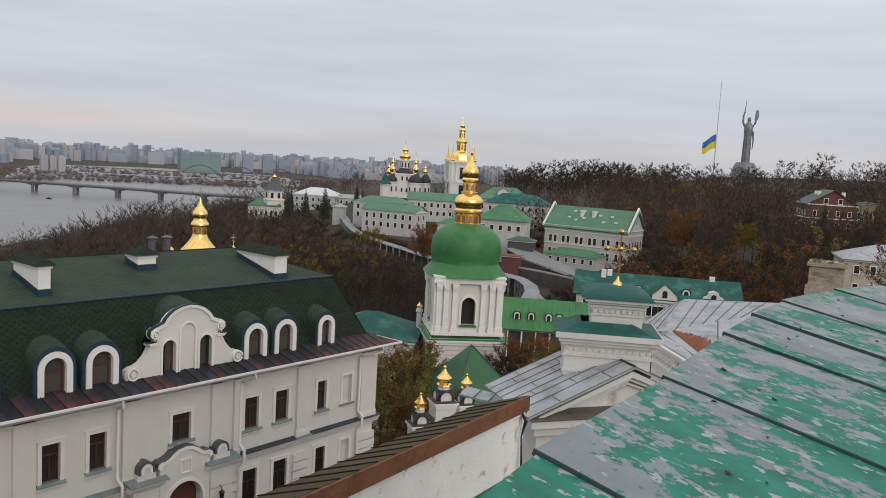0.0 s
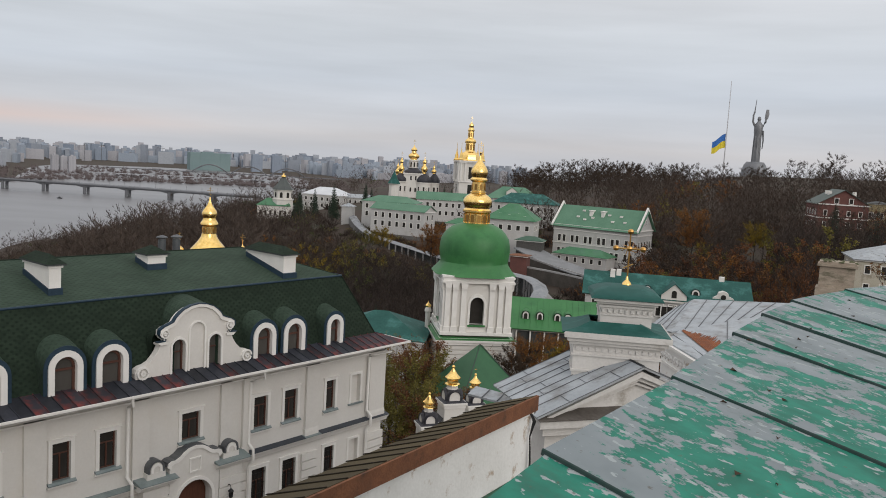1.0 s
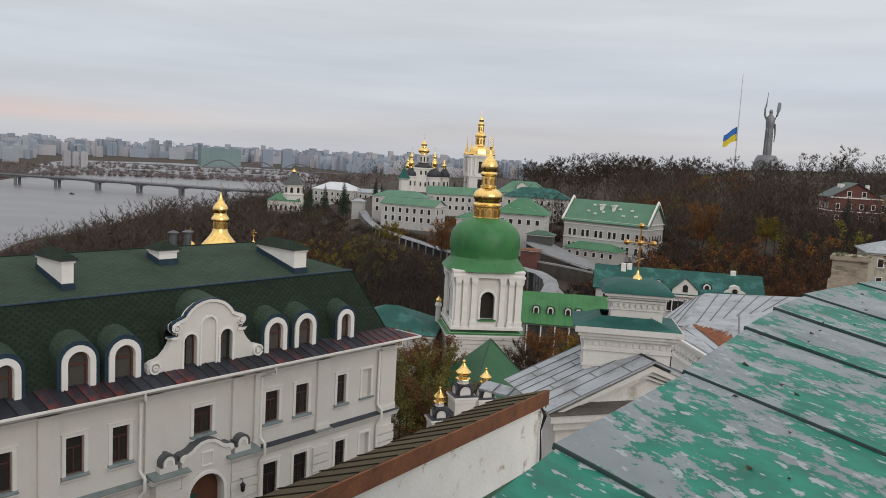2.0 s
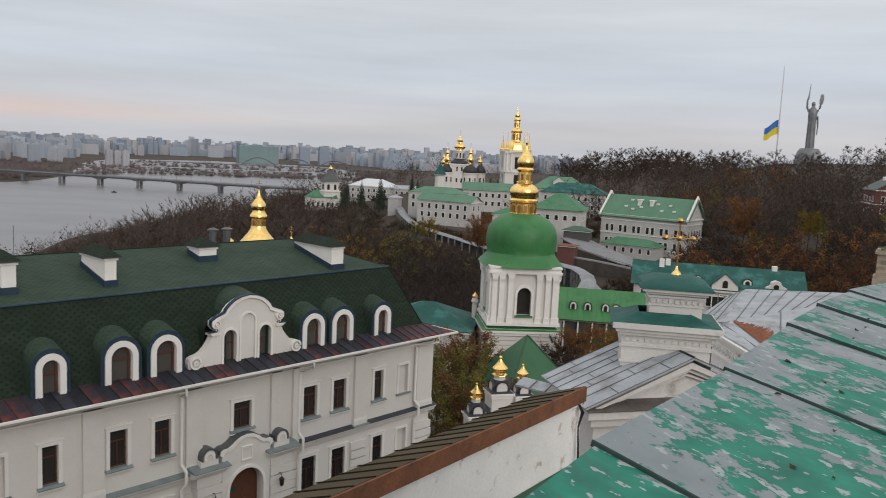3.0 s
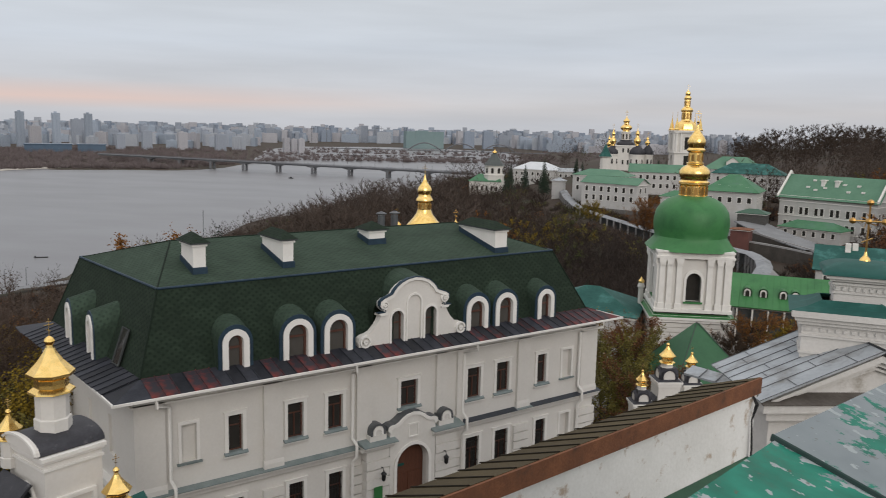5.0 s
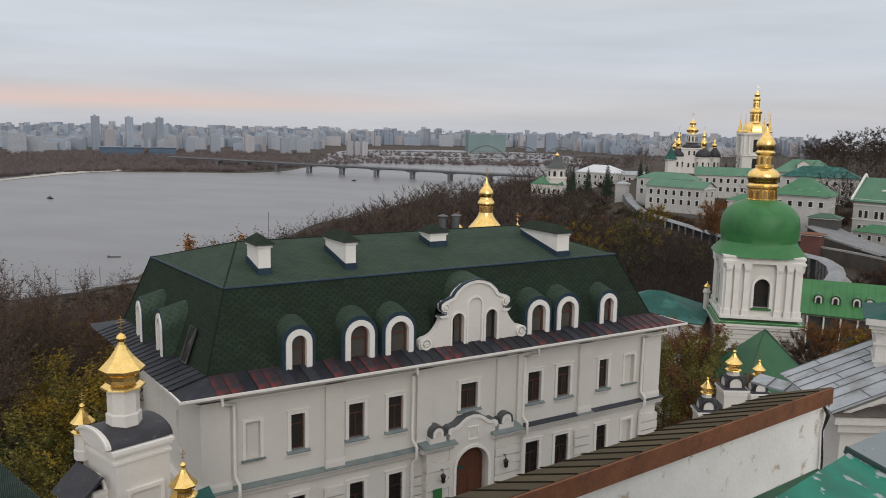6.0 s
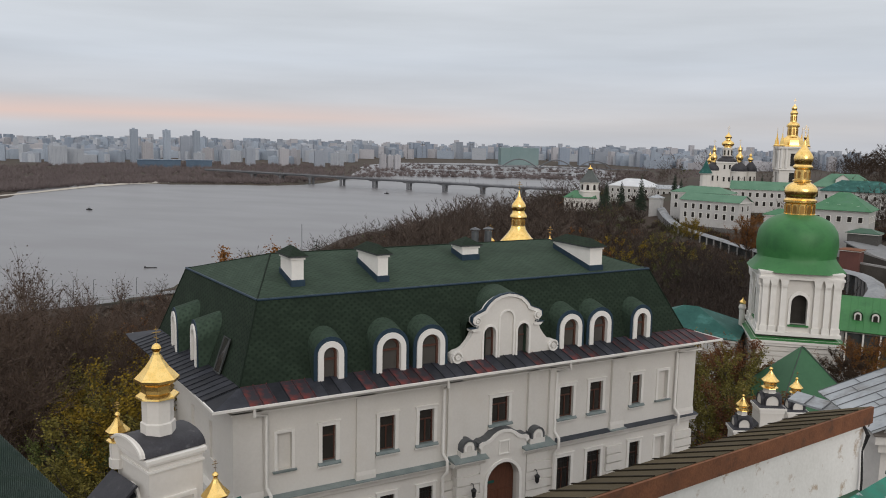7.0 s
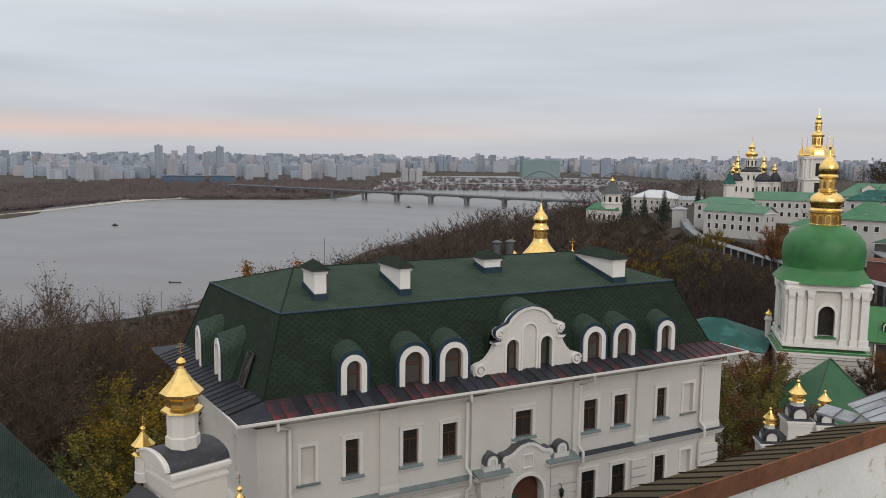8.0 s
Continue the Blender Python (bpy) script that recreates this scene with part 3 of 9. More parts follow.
BOX_FACES = [(3, 2, 1, 0), (4, 5, 6, 7), (0, 1, 5, 4), (1, 2, 6, 5), (2, 3, 7, 6), (3, 0, 4, 7)]

# profiles of (radius, height) for a unit-radius onion dome
ONION = [(0.70, 0.0), (0.82, 0.06), (0.95, 0.2), (1.0, 0.38), (0.97, 0.55), (0.84, 0.74), (0.62, 0.92), (0.40, 1.08), (0.24, 1.24), (0.14, 1.42), (0.09, 1.62), (0.06, 1.8)]


# ---------------------------------------------------------------- ground
AZ = [-180, -90, -70, -52, -45, -33, -25, -19, -13, -4, 4, 12, 20, 28, 60, 120, 180]
DD = [0, 40, 70, 110, 160, 230, 320, 430, 560, 720, 1000, 1400, 2000, 5000]
PROFILE = {
    -180: "80 80 80 80 80 80 82 84 86 88 90 90 80 60", -90: "80 80 76 70 60 50 40 28 16 6 -4 -4 4 6",
    -70: "80 77 69 58 48 36 22 7 -4 -5 -5 -4 4 6", -52: "80 77 68 56 46 34 18 5 -4 -5 -5 2.5 4 6",
    -45: "80 78 70 58 48 36 20 6 -4 -5 -5 -4 4 6", -33: "80 80 72 60 50 42 30 18 6 -3 -5 -5 7 6",
    -25: "80 80 75 66 60 56 51 44 28 6 -4 -5 -4 6", -19: "80 80 74 62 56 53 54 54 40 20 -4 -5 -5 6",
    -13: "80 80 74 62 58 60 65 67 60 45 10 -5 -4 6", -4: "80 80 74 64 60 64 72 79 79 70 40 5 5 6",
    4: "80 80 76 70 66 68 73 79 82 80 60 20 10 6", 12: "80 80 78 72 68 67 76 85 88 90 80 50 20 6",
    20: "82 82 78 72 70 74 82 88 91 95 101 90 60 30", 28: "84 84 82 80 80 82 88 94 98 102 102 90 60 30",
    60: "84 84 84 84 85 88 92 96 98 100 100 90 60 30", 120: "82 82 82 84 86 88 90 94 96 98 98 90 60 30",
    180: "80 80 80 80 80 80 82 84 86 88 90 90 80 60",
}
TABLE = np.array([[float(q) for q in PROFILE[a].split()] for a in AZ])


def smooth_z(az, d):
    i = min(max(np.searchsorted(AZ, az, side="right") - 1, 0), len(AZ) - 2)
    u = (az - AZ[i]) / (AZ[i + 1] - AZ[i])
    u = u * u * (3 - 2 * u)
    return (1 - u) * np.interp(d, DD, TABLE[i]) + u * np.interp(d, DD, TABLE[i + 1])


def ground_z(x, y):
    d, az = math.hypot(x, y), math.degrees(math.atan2(x, y))
    z = smooth_z(az, d)
    if d > 60:
        z += min(1.5, (d - 60) * 0.02) * noise.noise((x * 0.013, y * 0.013, 1.7)) * (1.0 if z > 1 else 0.2)
    return z


def polar(az, d, z=None):
    a = radians(az)
    x, y = d * math.sin(a), d * math.cos(a)
    return Vector((x, y, ground_z(x, y) if z is None else z))


rings = [0.0] + [8 * 1.085 ** k for k in range(79)]
rings = [r for r in rings if r < 4850] + [4900.0]
NA = 240
gv, gf = [], []
for d in rings:
    for k in range(NA):
        az = -180 + 360 * k / NA
        gv.append(tuple(polar(az, d)))
for j in range(len(rings) - 1):
    for k in range(NA):
        a, b = j * NA + k, j * NA + (k + 1) % NA
        gf.append((a, a + NA, b + NA, b))
gme = bpy.data.meshes.new("ground")
gme.from_pydata(gv, [], gf)
gme.materials.append(GROUND)
for p_ in gme.polygons:
    p_.use_smooth = True
ground = tagged(new("ground", gme), "hilly ground of leaf litter and grass down to a river", "ground", kind="structure")
wa = Mesh().face([(-4800, 300, 0), (600, 300, 0), (600, 4600, 0), (-4800, 4600, 0)]).face([(-4800, -3000, 0), (-380, -3000, 0), (-380, 300, 0), (-4800, 300, 0)])
tagged(part("river_water", wa, WATER, None), "broad grey river under an overcast sky", "water", kind="structure")


# ---------------------------------------------------------------- the long white house with the mansard roof
HOUSE = pose(-19.248, 26.289, 80.8, 0, 0, 51.613)
house = thing("residence_house", HOUSE, "long white plastered house with a dark green mansard roof", "house")
HL, HD = 25.43, 12.4  # length and depth
SKEW = 0.068  # the near end runs out of square by this much a metre of depth
Z_STR, Z_EAVE, Z_FOOT, Z_BRK, Z_RIDGE = 4.18, 8.72, 9.07, 12.35, 13.59
UP = [(3.78, 4.40), (6.45, 7.20), (8.41, 9.16), (16.30, 17.14), (18.21, 19.05), (21.05, 21.69)]
MID = (12.29, 13.25)
BLIND = [(1.82, 2.44), (22.90, 23.59)]
LOW = [(3.81, 4.40), (6.50, 7.20), (8.46, 9.16), (16.28, 17.15), (18.21, 19.09), (21.07, 21.77)]
ZU0, ZU1, ZL0, ZL1 = 5.50, 7.08, 1.30, 3.43
ZM0, ZM1 = 5.82, 7.10
front = lambda x, y, z: (x, y, z)
side = lambda x, y, z: (y - SKEW * (HD - x), HD - x, z)  # the gable end that faces away from the far corner
holes = [(a, b, ZU0, ZU1) for a, b in UP] + [(a, b, ZU0, ZU1) for a, b in BLIND] + [(a, b, ZL0, ZL1) for a, b in LOW] + [(a, b, ZL0, ZL1) for a, b in BLIND]
holes += [(*MID, ZM0, ZM1), (11.75, 13.69, 0.02, 4.07)]
wm = Mesh()
wall_cells(wm, 0, HL, -14, Z_EAVE + 0.22, holes, 0.0, 0.22, front)
sh = [(HD - a - w, HD - a, 5.4, 7.1) for a, w in ((2.1, 0.8), (4.6, 0.8), (7.6, 0.8), (10.1, 0.8))]
wall_cells(wm, 0, HD, -14, Z_EAVE + 0.22, sh, 0.0, 0.12, side)
wm.face([(HL, 0, -14), (HL, HD, -14), (HL, HD, Z_EAVE + .22), (HL, 0, Z_EAVE + .22)])
wm.face([(-SKEW * HD, HD, -14), (HL, HD, -14), (HL, HD, Z_EAVE + .22), (-SKEW * HD, HD, Z_EAVE + .22)])
wm.face([(0, 0, Z_EAVE + .22), (HL, 0, Z_EAVE + .22), (HL, HD, Z_EAVE + .22), (-SKEW * HD, HD, Z_EAVE + .22)])
part("wall", wm, PLASTER, house, "white plaster walls")
# pilaster strips, frieze line and string courses
for x, w in ((-0.04, 1.20), (5.31, 0.86), (9.83, 0.80), (14.30, 0.60), (15.58, 0.34), (19.56, 0.86), (24.22, 1.24)):
    pil = part("pilaster", Mesh().box(x, x + w, -0.16, 0.02, Z_STR + 0.62, Z_EAVE - 0.55), PLASTER, house)
    part("pilaster_foot", Mesh().prism([(0.02, Z_STR + 0.25), (-0.20, Z_STR + 0.25), (-0.20, Z_STR + 0.46), (-0.165, Z_STR + 0.62), (0.02, Z_STR + 0.62)], x - 0.03, x + w + 0.03, "x"), PLASTER, pil)
for x, w in ((-0.04, 1.20), (5.31, 0.86), (9.60, 0.85), (14.95, 0.90), (19.50, 0.95), (24.22, 1.24)):
    for k in range(9):
        z = -0.6 + k * 0.46
        part("quoin", Mesh().box(x - 0.05, x + w + 0.05, -0.13 - 0.03 * (k % 2), 0.02, z, z + 0.40), PLASTER, house)
for a0, b0, z0, z1, o in ((0, HL, Z_EAVE - 0.62, Z_EAVE - 0.55, 0.12), (0, HL, Z_EAVE - 0.30, Z_EAVE - 0.18, 0.35), (0, HL, Z_EAVE - 0.18, Z_EAVE - 0.02, 0.62)):
    cn = Mesh()
    cn.add([(-o, -o, z0), (HL + o, -o, z0), (HL + o, HD, z0), (-o - SKEW * HD, HD, z0), (-o, -o, z1), (HL + o, -o, z1), (HL + o, HD, z1), (-o - SKEW * HD, HD, z1)], BOX_FACES)
    part("cornice", cn, TRIM, house)
st = Mesh()
course = [(0.02, Z_STR - 0.12), (-0.16, Z_STR - 0.12), (-0.22, Z_STR + 0.02), (-0.30, Z_STR + 0.10), (-0.34, Z_STR + 0.2), (0.02, Z_STR + 0.2)]
st.prism(course, -0.25, 10.6, "x").prism(course, 15.2, HL + 0.3, "x")
st.prism([(x - SKEW * y, y) for x, y in ((-0.3, 0.02), (0.02, 0.02), (0.02, HD), (-0.3, HD))], Z_STR - 0.1, Z_STR + 0.18, "z")
part("string_course", st, TRIM, house)
for a, b, mt, lb in ((-0.28, 5.2, SILL_TEAL, "grey-green sheet flashing"), (5.2, 10.6, SILL_TEAL, "grey-green sheet flashing"), (15.2, 19.45, FLASH_DARK, "dark blue-grey sheet flashing"),
                     (19.45, 20.55, SILL_TEAL, "grey-green sheet flashing"), (20.55, HL + 0.32, FLASH_DARK, "dark blue-grey sheet flashing")):
    sc = Mesh().add([(a, -0.36, Z_STR + 0.2), (b, -0.36, Z_STR + 0.2), (b, 0.01, Z_STR + 0.28), (a, 0.01, Z_STR + 0.28), (a, -0.36, Z_STR + 0.225), (b, -0.36, Z_STR + 0.225), (b, 0.01, Z_STR + 0.31), (a, 0.01, Z_STR + 0.31)],
                    BOX_FACES)
    part("string_course_flashing", sc, mt, house, lb)


def sash(parent, a, b, z0, z1, y=0.15, bars=True):
    """A casement in its opening: surround, frame, pane and sill."""
    w, h = b - a, z1 - z0
    cx = (a + b) / 2
    win = part("window", Mesh().box(a - 0.16, a, -0.05, 0.03, z0, z1).box(b, b + 0.16, -0.05, 0.03, z0, z1).box(a - 0.16, b + 0.16, -0.05, 0.03, z1, z1 + 0.15).box(a - 0.22, b + 0.22, -0.09, 0.03, z1 + 0.15, z1 + 0.2), TRIM, parent)
    fr = Mesh().box(a, a + 0.05, y - 0.03, y + 0.03, z0, z1).box(b - 0.05, b, y - 0.03, y + 0.03, z0, z1)
    fr.box(a + 0.05, b - 0.05, y - 0.03, y + 0.03, z0, z0 + 0.06).box(a + 0.05, b - 0.05, y - 0.03, y + 0.03, z1 - 0.06, z1)
    if bars:
        fr.box(a + 0.05, b - 0.05, y - 0.025, y + 0.025, z0 + h * 0.68, z0 + h * 0.68 + 0.05)
        if w > 0.7:
            fr.box(cx - 0.025, cx + 0.025, y - 0.025, y + 0.025, z0 + 0.06, z0 + h * 0.68)
    part("frame", fr, WINDOW_BROWN, win)
    part("pane", Mesh().box(a + 0.05, b - 0.05, y + 0.032, y + 0.045, z0 + 0.05, z1 - 0.05), GLASS, win)
    part("sill", Mesh().prism([(0.14, z0 + 0.02), (0.14, z0 - 0.03), (-0.16, z0 - 0.12), (-0.16, z0 - 0.08), (-0.06, z0 + 0.0)], a - 0.2, b + 0.2, "x"), SILL_TEAL, win)
    part("sill_moulding", Mesh().box(a - 0.22, b + 0.22, -0.12, 0.02, z0 - 0.2, z0 - 0.125), TRIM, win)
    return win


for a, b in UP:
    sash(house, a, b, ZU0, ZU1)
sash(house, *MID, ZM0, ZM1)
for a, b in LOW:
    w_ = sash(house, a, b, ZL0, ZL1)
    gr = Mesh()
    for k in range(5):
        x = a + (b - a) * (k + 0.5) / 5
        gr.box(x - 0.012, x + 0.012, 0.02, 0.045, ZL0, ZL1)
    for k in range(4):
        z = ZL0 + (ZL1 - ZL0) * (k + 0.5) / 4
        gr.box(a, b, 0.022, 0.042, z - 0.012, z + 0.012)
    part("grille", gr, BLACK_IRON, w_, "black iron window grille")
for a, b in BLIND:
    for z0, z1 in ((ZU0, ZU1), (ZL0, ZL1)):
        w_ = part("blind_window", Mesh().box(a - 0.13, a, -0.05, 0.03, z0, z1).box(b, b + 0.13, -0.05, 0.03, z0, z1).box(a - 0.13, b + 0.13, -0.05, 0.03, z1, z1 + 0.13), TRIM, house, "blind window niche with white surround")
        part("sill", Mesh().box(a - 0.2, b + 0.2, -0.14, 0.06, z0 - 0.08, z0 - 0.01), SILL_TEAL, w_)

# the portal: arched doorway under a broken, curved hood
PX = 12.72
por = Mesh()
hood = [(-1.40, 4.98), (-1.36, 5.14), (-1.22, 5.22), (-1.02, 5.22), (-0.80, 5.32), (-0.62, 5.47), (-0.36, 5.61), (0.0, 5.67), (0.36, 5.61), (0.62, 5.47), (0.80, 5.32), (1.02, 5.22), (1.22, 5.22), (1.36, 5.14), (1.40, 4.98)]
oa = arch(1.92, 4.06, 14, 0.0, 0.02)
por.prism([(PX + x, z) for x, z in ([(-1.30, 0.0), (-1.30, 4.9)] + hood + [(1.30, 4.9), (1.30, 0.0)] + [(p[0], p[1]) for p in oa[::-1]])], -0.5, -0.02, "y")
part("portal", por, PLASTER, house, "white portal with a curved hood")
part("hood_sheet", Mesh().ring([(PX + x * 1.03, z + 0.06) for x, z in hood], [(PX + x * 1.02, z + 0.02) for x, z in hood], -0.5, 0.02), SEAM_GREY, house, "curved dark sheet over the portal hood")
part("hood_moulding", Mesh().ring([(PX + x * 1.02, z + 0.02) for x, z in hood], [(PX + x * 0.9, z - 0.12) for x, z in hood], -0.56, 0.02), TRIM, house)
part("door_surround", Mesh().ring([(PX + x, z) for x, z in arch(2.14, 4.20, 14, 0, 0.02)], [(PX + x, z) for x, z in arch(1.84, 4.05, 14, 0, 0.02)], -0.56, -0.3), TRIM, house)
part("niche_frame", Mesh().box(PX - 0.3, PX + 0.3, -0.55, -0.5, 4.46, 4.52).box(PX - 0.3, PX + 0.3, -0.55, -0.5, 5.08, 5.14).box(PX - 0.3, PX - 0.24, -0.55, -0.5, 4.52, 5.08).box(PX + 0.24, PX + 0.3, -0.55, -0.5, 4.52, 5.08), TRIM, house)
door = part("door", Mesh().prism([(PX + x, z) for x, z in arch(1.90, 4.03, 14, 0, 0.02)], 0.02, 0.10, "y"), DOOR_WOOD, house, "brown wooden arched door")
part("door_leaf_panel", Mesh().box(PX - 0.75, PX - 0.08, -0.02, 0.02, 0.3, 1.3).box(PX + 0.08, PX + 0.75, -0.02, 0.02, 0.3, 1.3).box(PX - 0.75, PX - 0.08, -0.02, 0.02, 1.5, 2.5).box(PX + 0.08, PX + 0.75, -0.02, 0.02, 1.5, 2.5), DOOR_WOOD, door)
part("nameplate", Mesh().box(PX - 0.6, PX - 0.2, -0.05, -0.02, 2.9, 3.02), TEAL_ROOF, door, "small teal plate")
for s_ in (-1, 1):
    cx = PX + s_ * 1.95
    for k in range(9):
        z = 0.1 + k * 0.46
        part("pier_block", Mesh().box(cx - 0.62, cx + 0.62, -0.52 - 0.04 * (k % 2), -0.02, z, z + 0.40), PLASTER, house)
    part("pier_core", Mesh().box(cx - 0.58, cx + 0.58, -0.48, -0.02, 0, 4.30), PLASTER, house)
    part("pier_cornice", Mesh().prism([(0.0, 4.24), (-0.56, 4.24), (-0.62, 4.36), (-0.80, 4.46), (-0.80, 4.54), (0.0, 4.54)], cx - 0.85, cx + 0.85, "x"), TRIM, house)
    part("pier_sheet", Mesh().prism([(0.0, 4.54), (-0.86, 4.54), (-0.86, 4.57), (-0.3, 4.72), (0.0, 4.74)], cx - 0.92, cx + 0.92, "x"), SILL_TEAL, house)
    part("scroll_plinth", Mesh().box(cx - 0.44, cx + 0.44, -0.52, -0.02, 4.60, 4.93), PLASTER, house)
    part("scroll_block", Mesh().prism([(cx + x, z) for x, z in arch(0.60, 0.46, 10, 0, 4.93)], -0.5, -0.05, "y"), PLASTER, house)
    part("scroll_hood", Mesh().ring([(cx + x, z) for x, z in arch(0.78, 0.56, 10, 0, 4.92)], [(cx + x, z) for x, z in arch(0.62, 0.47, 10, 0, 4.92)], -0.54, -0.02), SEAM_GREY, house)
    part("scroll_eye", Mesh().ring([(cx + x, z) for x, z in arch(0.54, 0.40, 8, 0, 4.94)], [(cx + x, z) for x, z in arch(0.30, 0.27, 8, 0, 4.94)], -0.55, -0.48), TRIM, house)
    lan = part("wall_lantern", Mesh().lathe([(0.03, 0.0), (0.10, 0.08), (0.12, 0.32), (0.15, 0.36), (0.02, 0.5)], 6, (cx - s_ * 0.15, -0.78, 2.75)), BLACK_IRON, house, "black iron wall lantern")
    part("bracket", Mesh().tube([(cx - s_ * 0.15, -0.5, 3.35), (cx - s_ * 0.15, -0.7, 3.4), (cx - s_ * 0.15, -0.78, 3.25)], 0.02), BLACK_IRON, lan)

part("notice_board", Mesh().box(PX - 2.2, PX - 1.75, -0.62, -0.57, 1.75, 2.45), GREEN_DOME, house, "green notice board beside the door")

# mansard: steep shingled slopes, low upper roof
o1, o2 = 0.40, 1.50
F = [(o1, o1), (HL - o1, o1), (HL - o1, HD - o1), (o1 - SKEW * (HD - o1), HD - o1)]
B = [(o2, o2), (HL - o2 - 0.68, o2), (HL - o2 - 0.68, HD - o2), (o2 - SKEW * (HD - o2), HD - o2)]
for k, nm in enumerate(("front", "right", "back", "left")):
    j = (k + 1) % 4
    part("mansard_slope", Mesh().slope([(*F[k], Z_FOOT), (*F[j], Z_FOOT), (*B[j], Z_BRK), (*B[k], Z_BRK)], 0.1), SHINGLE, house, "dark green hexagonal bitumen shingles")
R0, R1 = (3.62, HD / 2), (HL - o2 - 4.0, HD / 2)
for pts in ([B[0], B[1], R1, R0], [B[2], B[3], R0, R1], [B[1], B[2], R1], [B[3], B[0], R0]):
    q = [(p[0], p[1], Z_RIDGE if p in (R0, R1) else Z_BRK + 0.02) for p in pts]
    part("upper_slope", Mesh().slope(q, 0.08), SHINGLE_LIT, house, "green shingles in a lighter tone for sky light")
fl = Mesh()
for k in range(4):
    j = (k + 1) % 4
    fl.tube([(*B[k], Z_BRK + 0.03), (*B[j], Z_BRK + 0.03)], 0.055, 6)
part("break_flashing", fl, SLATE_BLUE, house, "blue-grey sheet along the roof break")
for p, q, z0, z1 in ((B[0], R0, Z_BRK, Z_RIDGE), (B[3], R0, Z_BRK, Z_RIDGE), (B[1], R1, Z_BRK, Z_RIDGE), (B[2], R1, Z_BRK, Z_RIDGE), (R0, R1, Z_RIDGE, Z_RIDGE),
                     (F[0], B[0], Z_FOOT, Z_BRK), (F[1], B[1], Z_FOOT, Z_BRK), (F[2], B[2], Z_FOOT, Z_BRK), (F[3], B[3], Z_FOOT, Z_BRK)):
    part("ridge_cap", Mesh().tube([(*p, z0), (*q, z1)], 0.04, 6), SHINGLE, house)

# eaves skirt of narrow metal sheets, each its own piece, some faded red
E0 = 1.0
rs = random.Random(4)


def skirt_mesh(w, mat):
    ms = Mesh()
    y0, y1, z0, z1 = -E0, o1 + 0.04, Z_EAVE - 0.02, Z_FOOT + 0.03
    ms.add([(0, y0, z0), (w, y0, z0), (w, y1, z1), (0, y1, z1), (0, y0, z0 + .02), (w, y0, z0 + .02), (w, y1, z1 + .02), (0, y1, z1 + .02)],
           [(0, 3, 2, 1), (4, 5, 6, 7), (0, 1, 5, 4), (1, 2, 6, 5), (2, 3, 7, 6), (3, 0, 4, 7)])
    ms.add([(w - .025, y0, z0 + .02), (w, y0, z0 + .02), (w, y1, z1 + .02), (w - .025, y1, z1 + .02), (w - .025, y0, z0 + .055), (w, y0, z0 + .055), (w, y1, z1 + .055), (w - .025, y1, z1 + .055)],
           [(0, 3, 2, 1), (4, 5, 6, 7), (0, 1, 5, 4), (1, 2, 6, 5), (2, 3, 7, 6), (3, 0, 4, 7)])
    return ms.data("skirt_sheet", mat)


SW = 0.545
END_M = Matrix(((1, -SKEW, 0, 0), (0, 1, 0, 0), (0, 0, 1, 0), (0, 0, 0, 1)))  # shears the near end into its line
sk_dark, sk_red = skirt_mesh(SW, SKIRT_DARK), skirt_mesh(SW, SKIRT_RED)
IN = o1 + 0.04
SWX, SWY = (HL - 2 * IN) / round((HL - 2 * IN) / SW), (HD - 2 * IN) / round((HD - 2 * IN) / SW)
x = IN
while x < HL - IN - SW * 0.5:
    red = rs.random() < (0.6 if x > 20 else 0.36 if x > 8 else 0.28) and x > 0.4
    part("skirt_sheet", sk_red if red else sk_dark, None, house, at=pose(x, 0, 0))
    part("skirt_sheet", sk_dark, None, house, at=pose(HL - x, HD, 0, 0, 0, 180))
    x += SWX
y = IN
while y < HD - IN - SW * 0.5:
    part("skirt_sheet", sk_dark, None, house, at=END_M @ pose(0, HD - y, 0, 0, 0, -90))
    part("skirt_sheet", sk_red if rs.random() < 0.6 else sk_dark, None, house, at=pose(HL, y, 0, 0, 0, 90))
    y += SWY
for (cx, cy, sx, sy, mt) in ((0, 0, -1, -1, SKIRT_DARK), (HL, 0, 1, -1, SKIRT_RED), (-SKEW * HD, HD, -1, 1, SKIRT_DARK), (HL, HD, 1, 1, SKIRT_DARK)):
    e, i, z0, z1 = E0, o1 + 0.05, Z_EAVE - 0.02, Z_FOOT + 0.035
    tip, inn = (cx + sx * e, cy + sy * e, z0), (cx - sx * i, cy - sy * i, z1)
    for a in ((cx - sx * i, cy + sy * e, z0), (cx + sx * e, cy - sy * i, z0)):
        ms = Mesh().face([tip, a, inn]).face([(p[0], p[1], p[2] - 0.02) for p in (inn, a, tip)])
        part("skirt_corner", ms, mt, house)
for nm_, bx in (("gutter", (-E0 - 0.06, HL + E0 + 0.06, -E0 - 0.06, -E0, Z_EAVE - 0.1, Z_EAVE)), ("gutter", (-E0 - 0.06, -E0, -E0, HD + E0, Z_EAVE - 0.1, Z_EAVE)), ("gutter", (HL + E0, HL + E0 + 0.06, -E0, HD + E0, Z_EAVE - 0.1, Z_EAVE)),
                ("soffit", (-E0, HL + E0, -E0, 0.0, Z_EAVE - 0.06, Z_EAVE - 0.04)), ("soffit", (-E0, 0, 0.0, HD, Z_EAVE - 0.06, Z_EAVE - 0.04)), ("soffit", (HL, HL + E0, 0, HD, Z_EAVE - 0.06, Z_EAVE - 0.04))):
    part(nm_, Mesh().box(*bx), TRIM, house, at=END_M if bx[1] <= 0 else None)
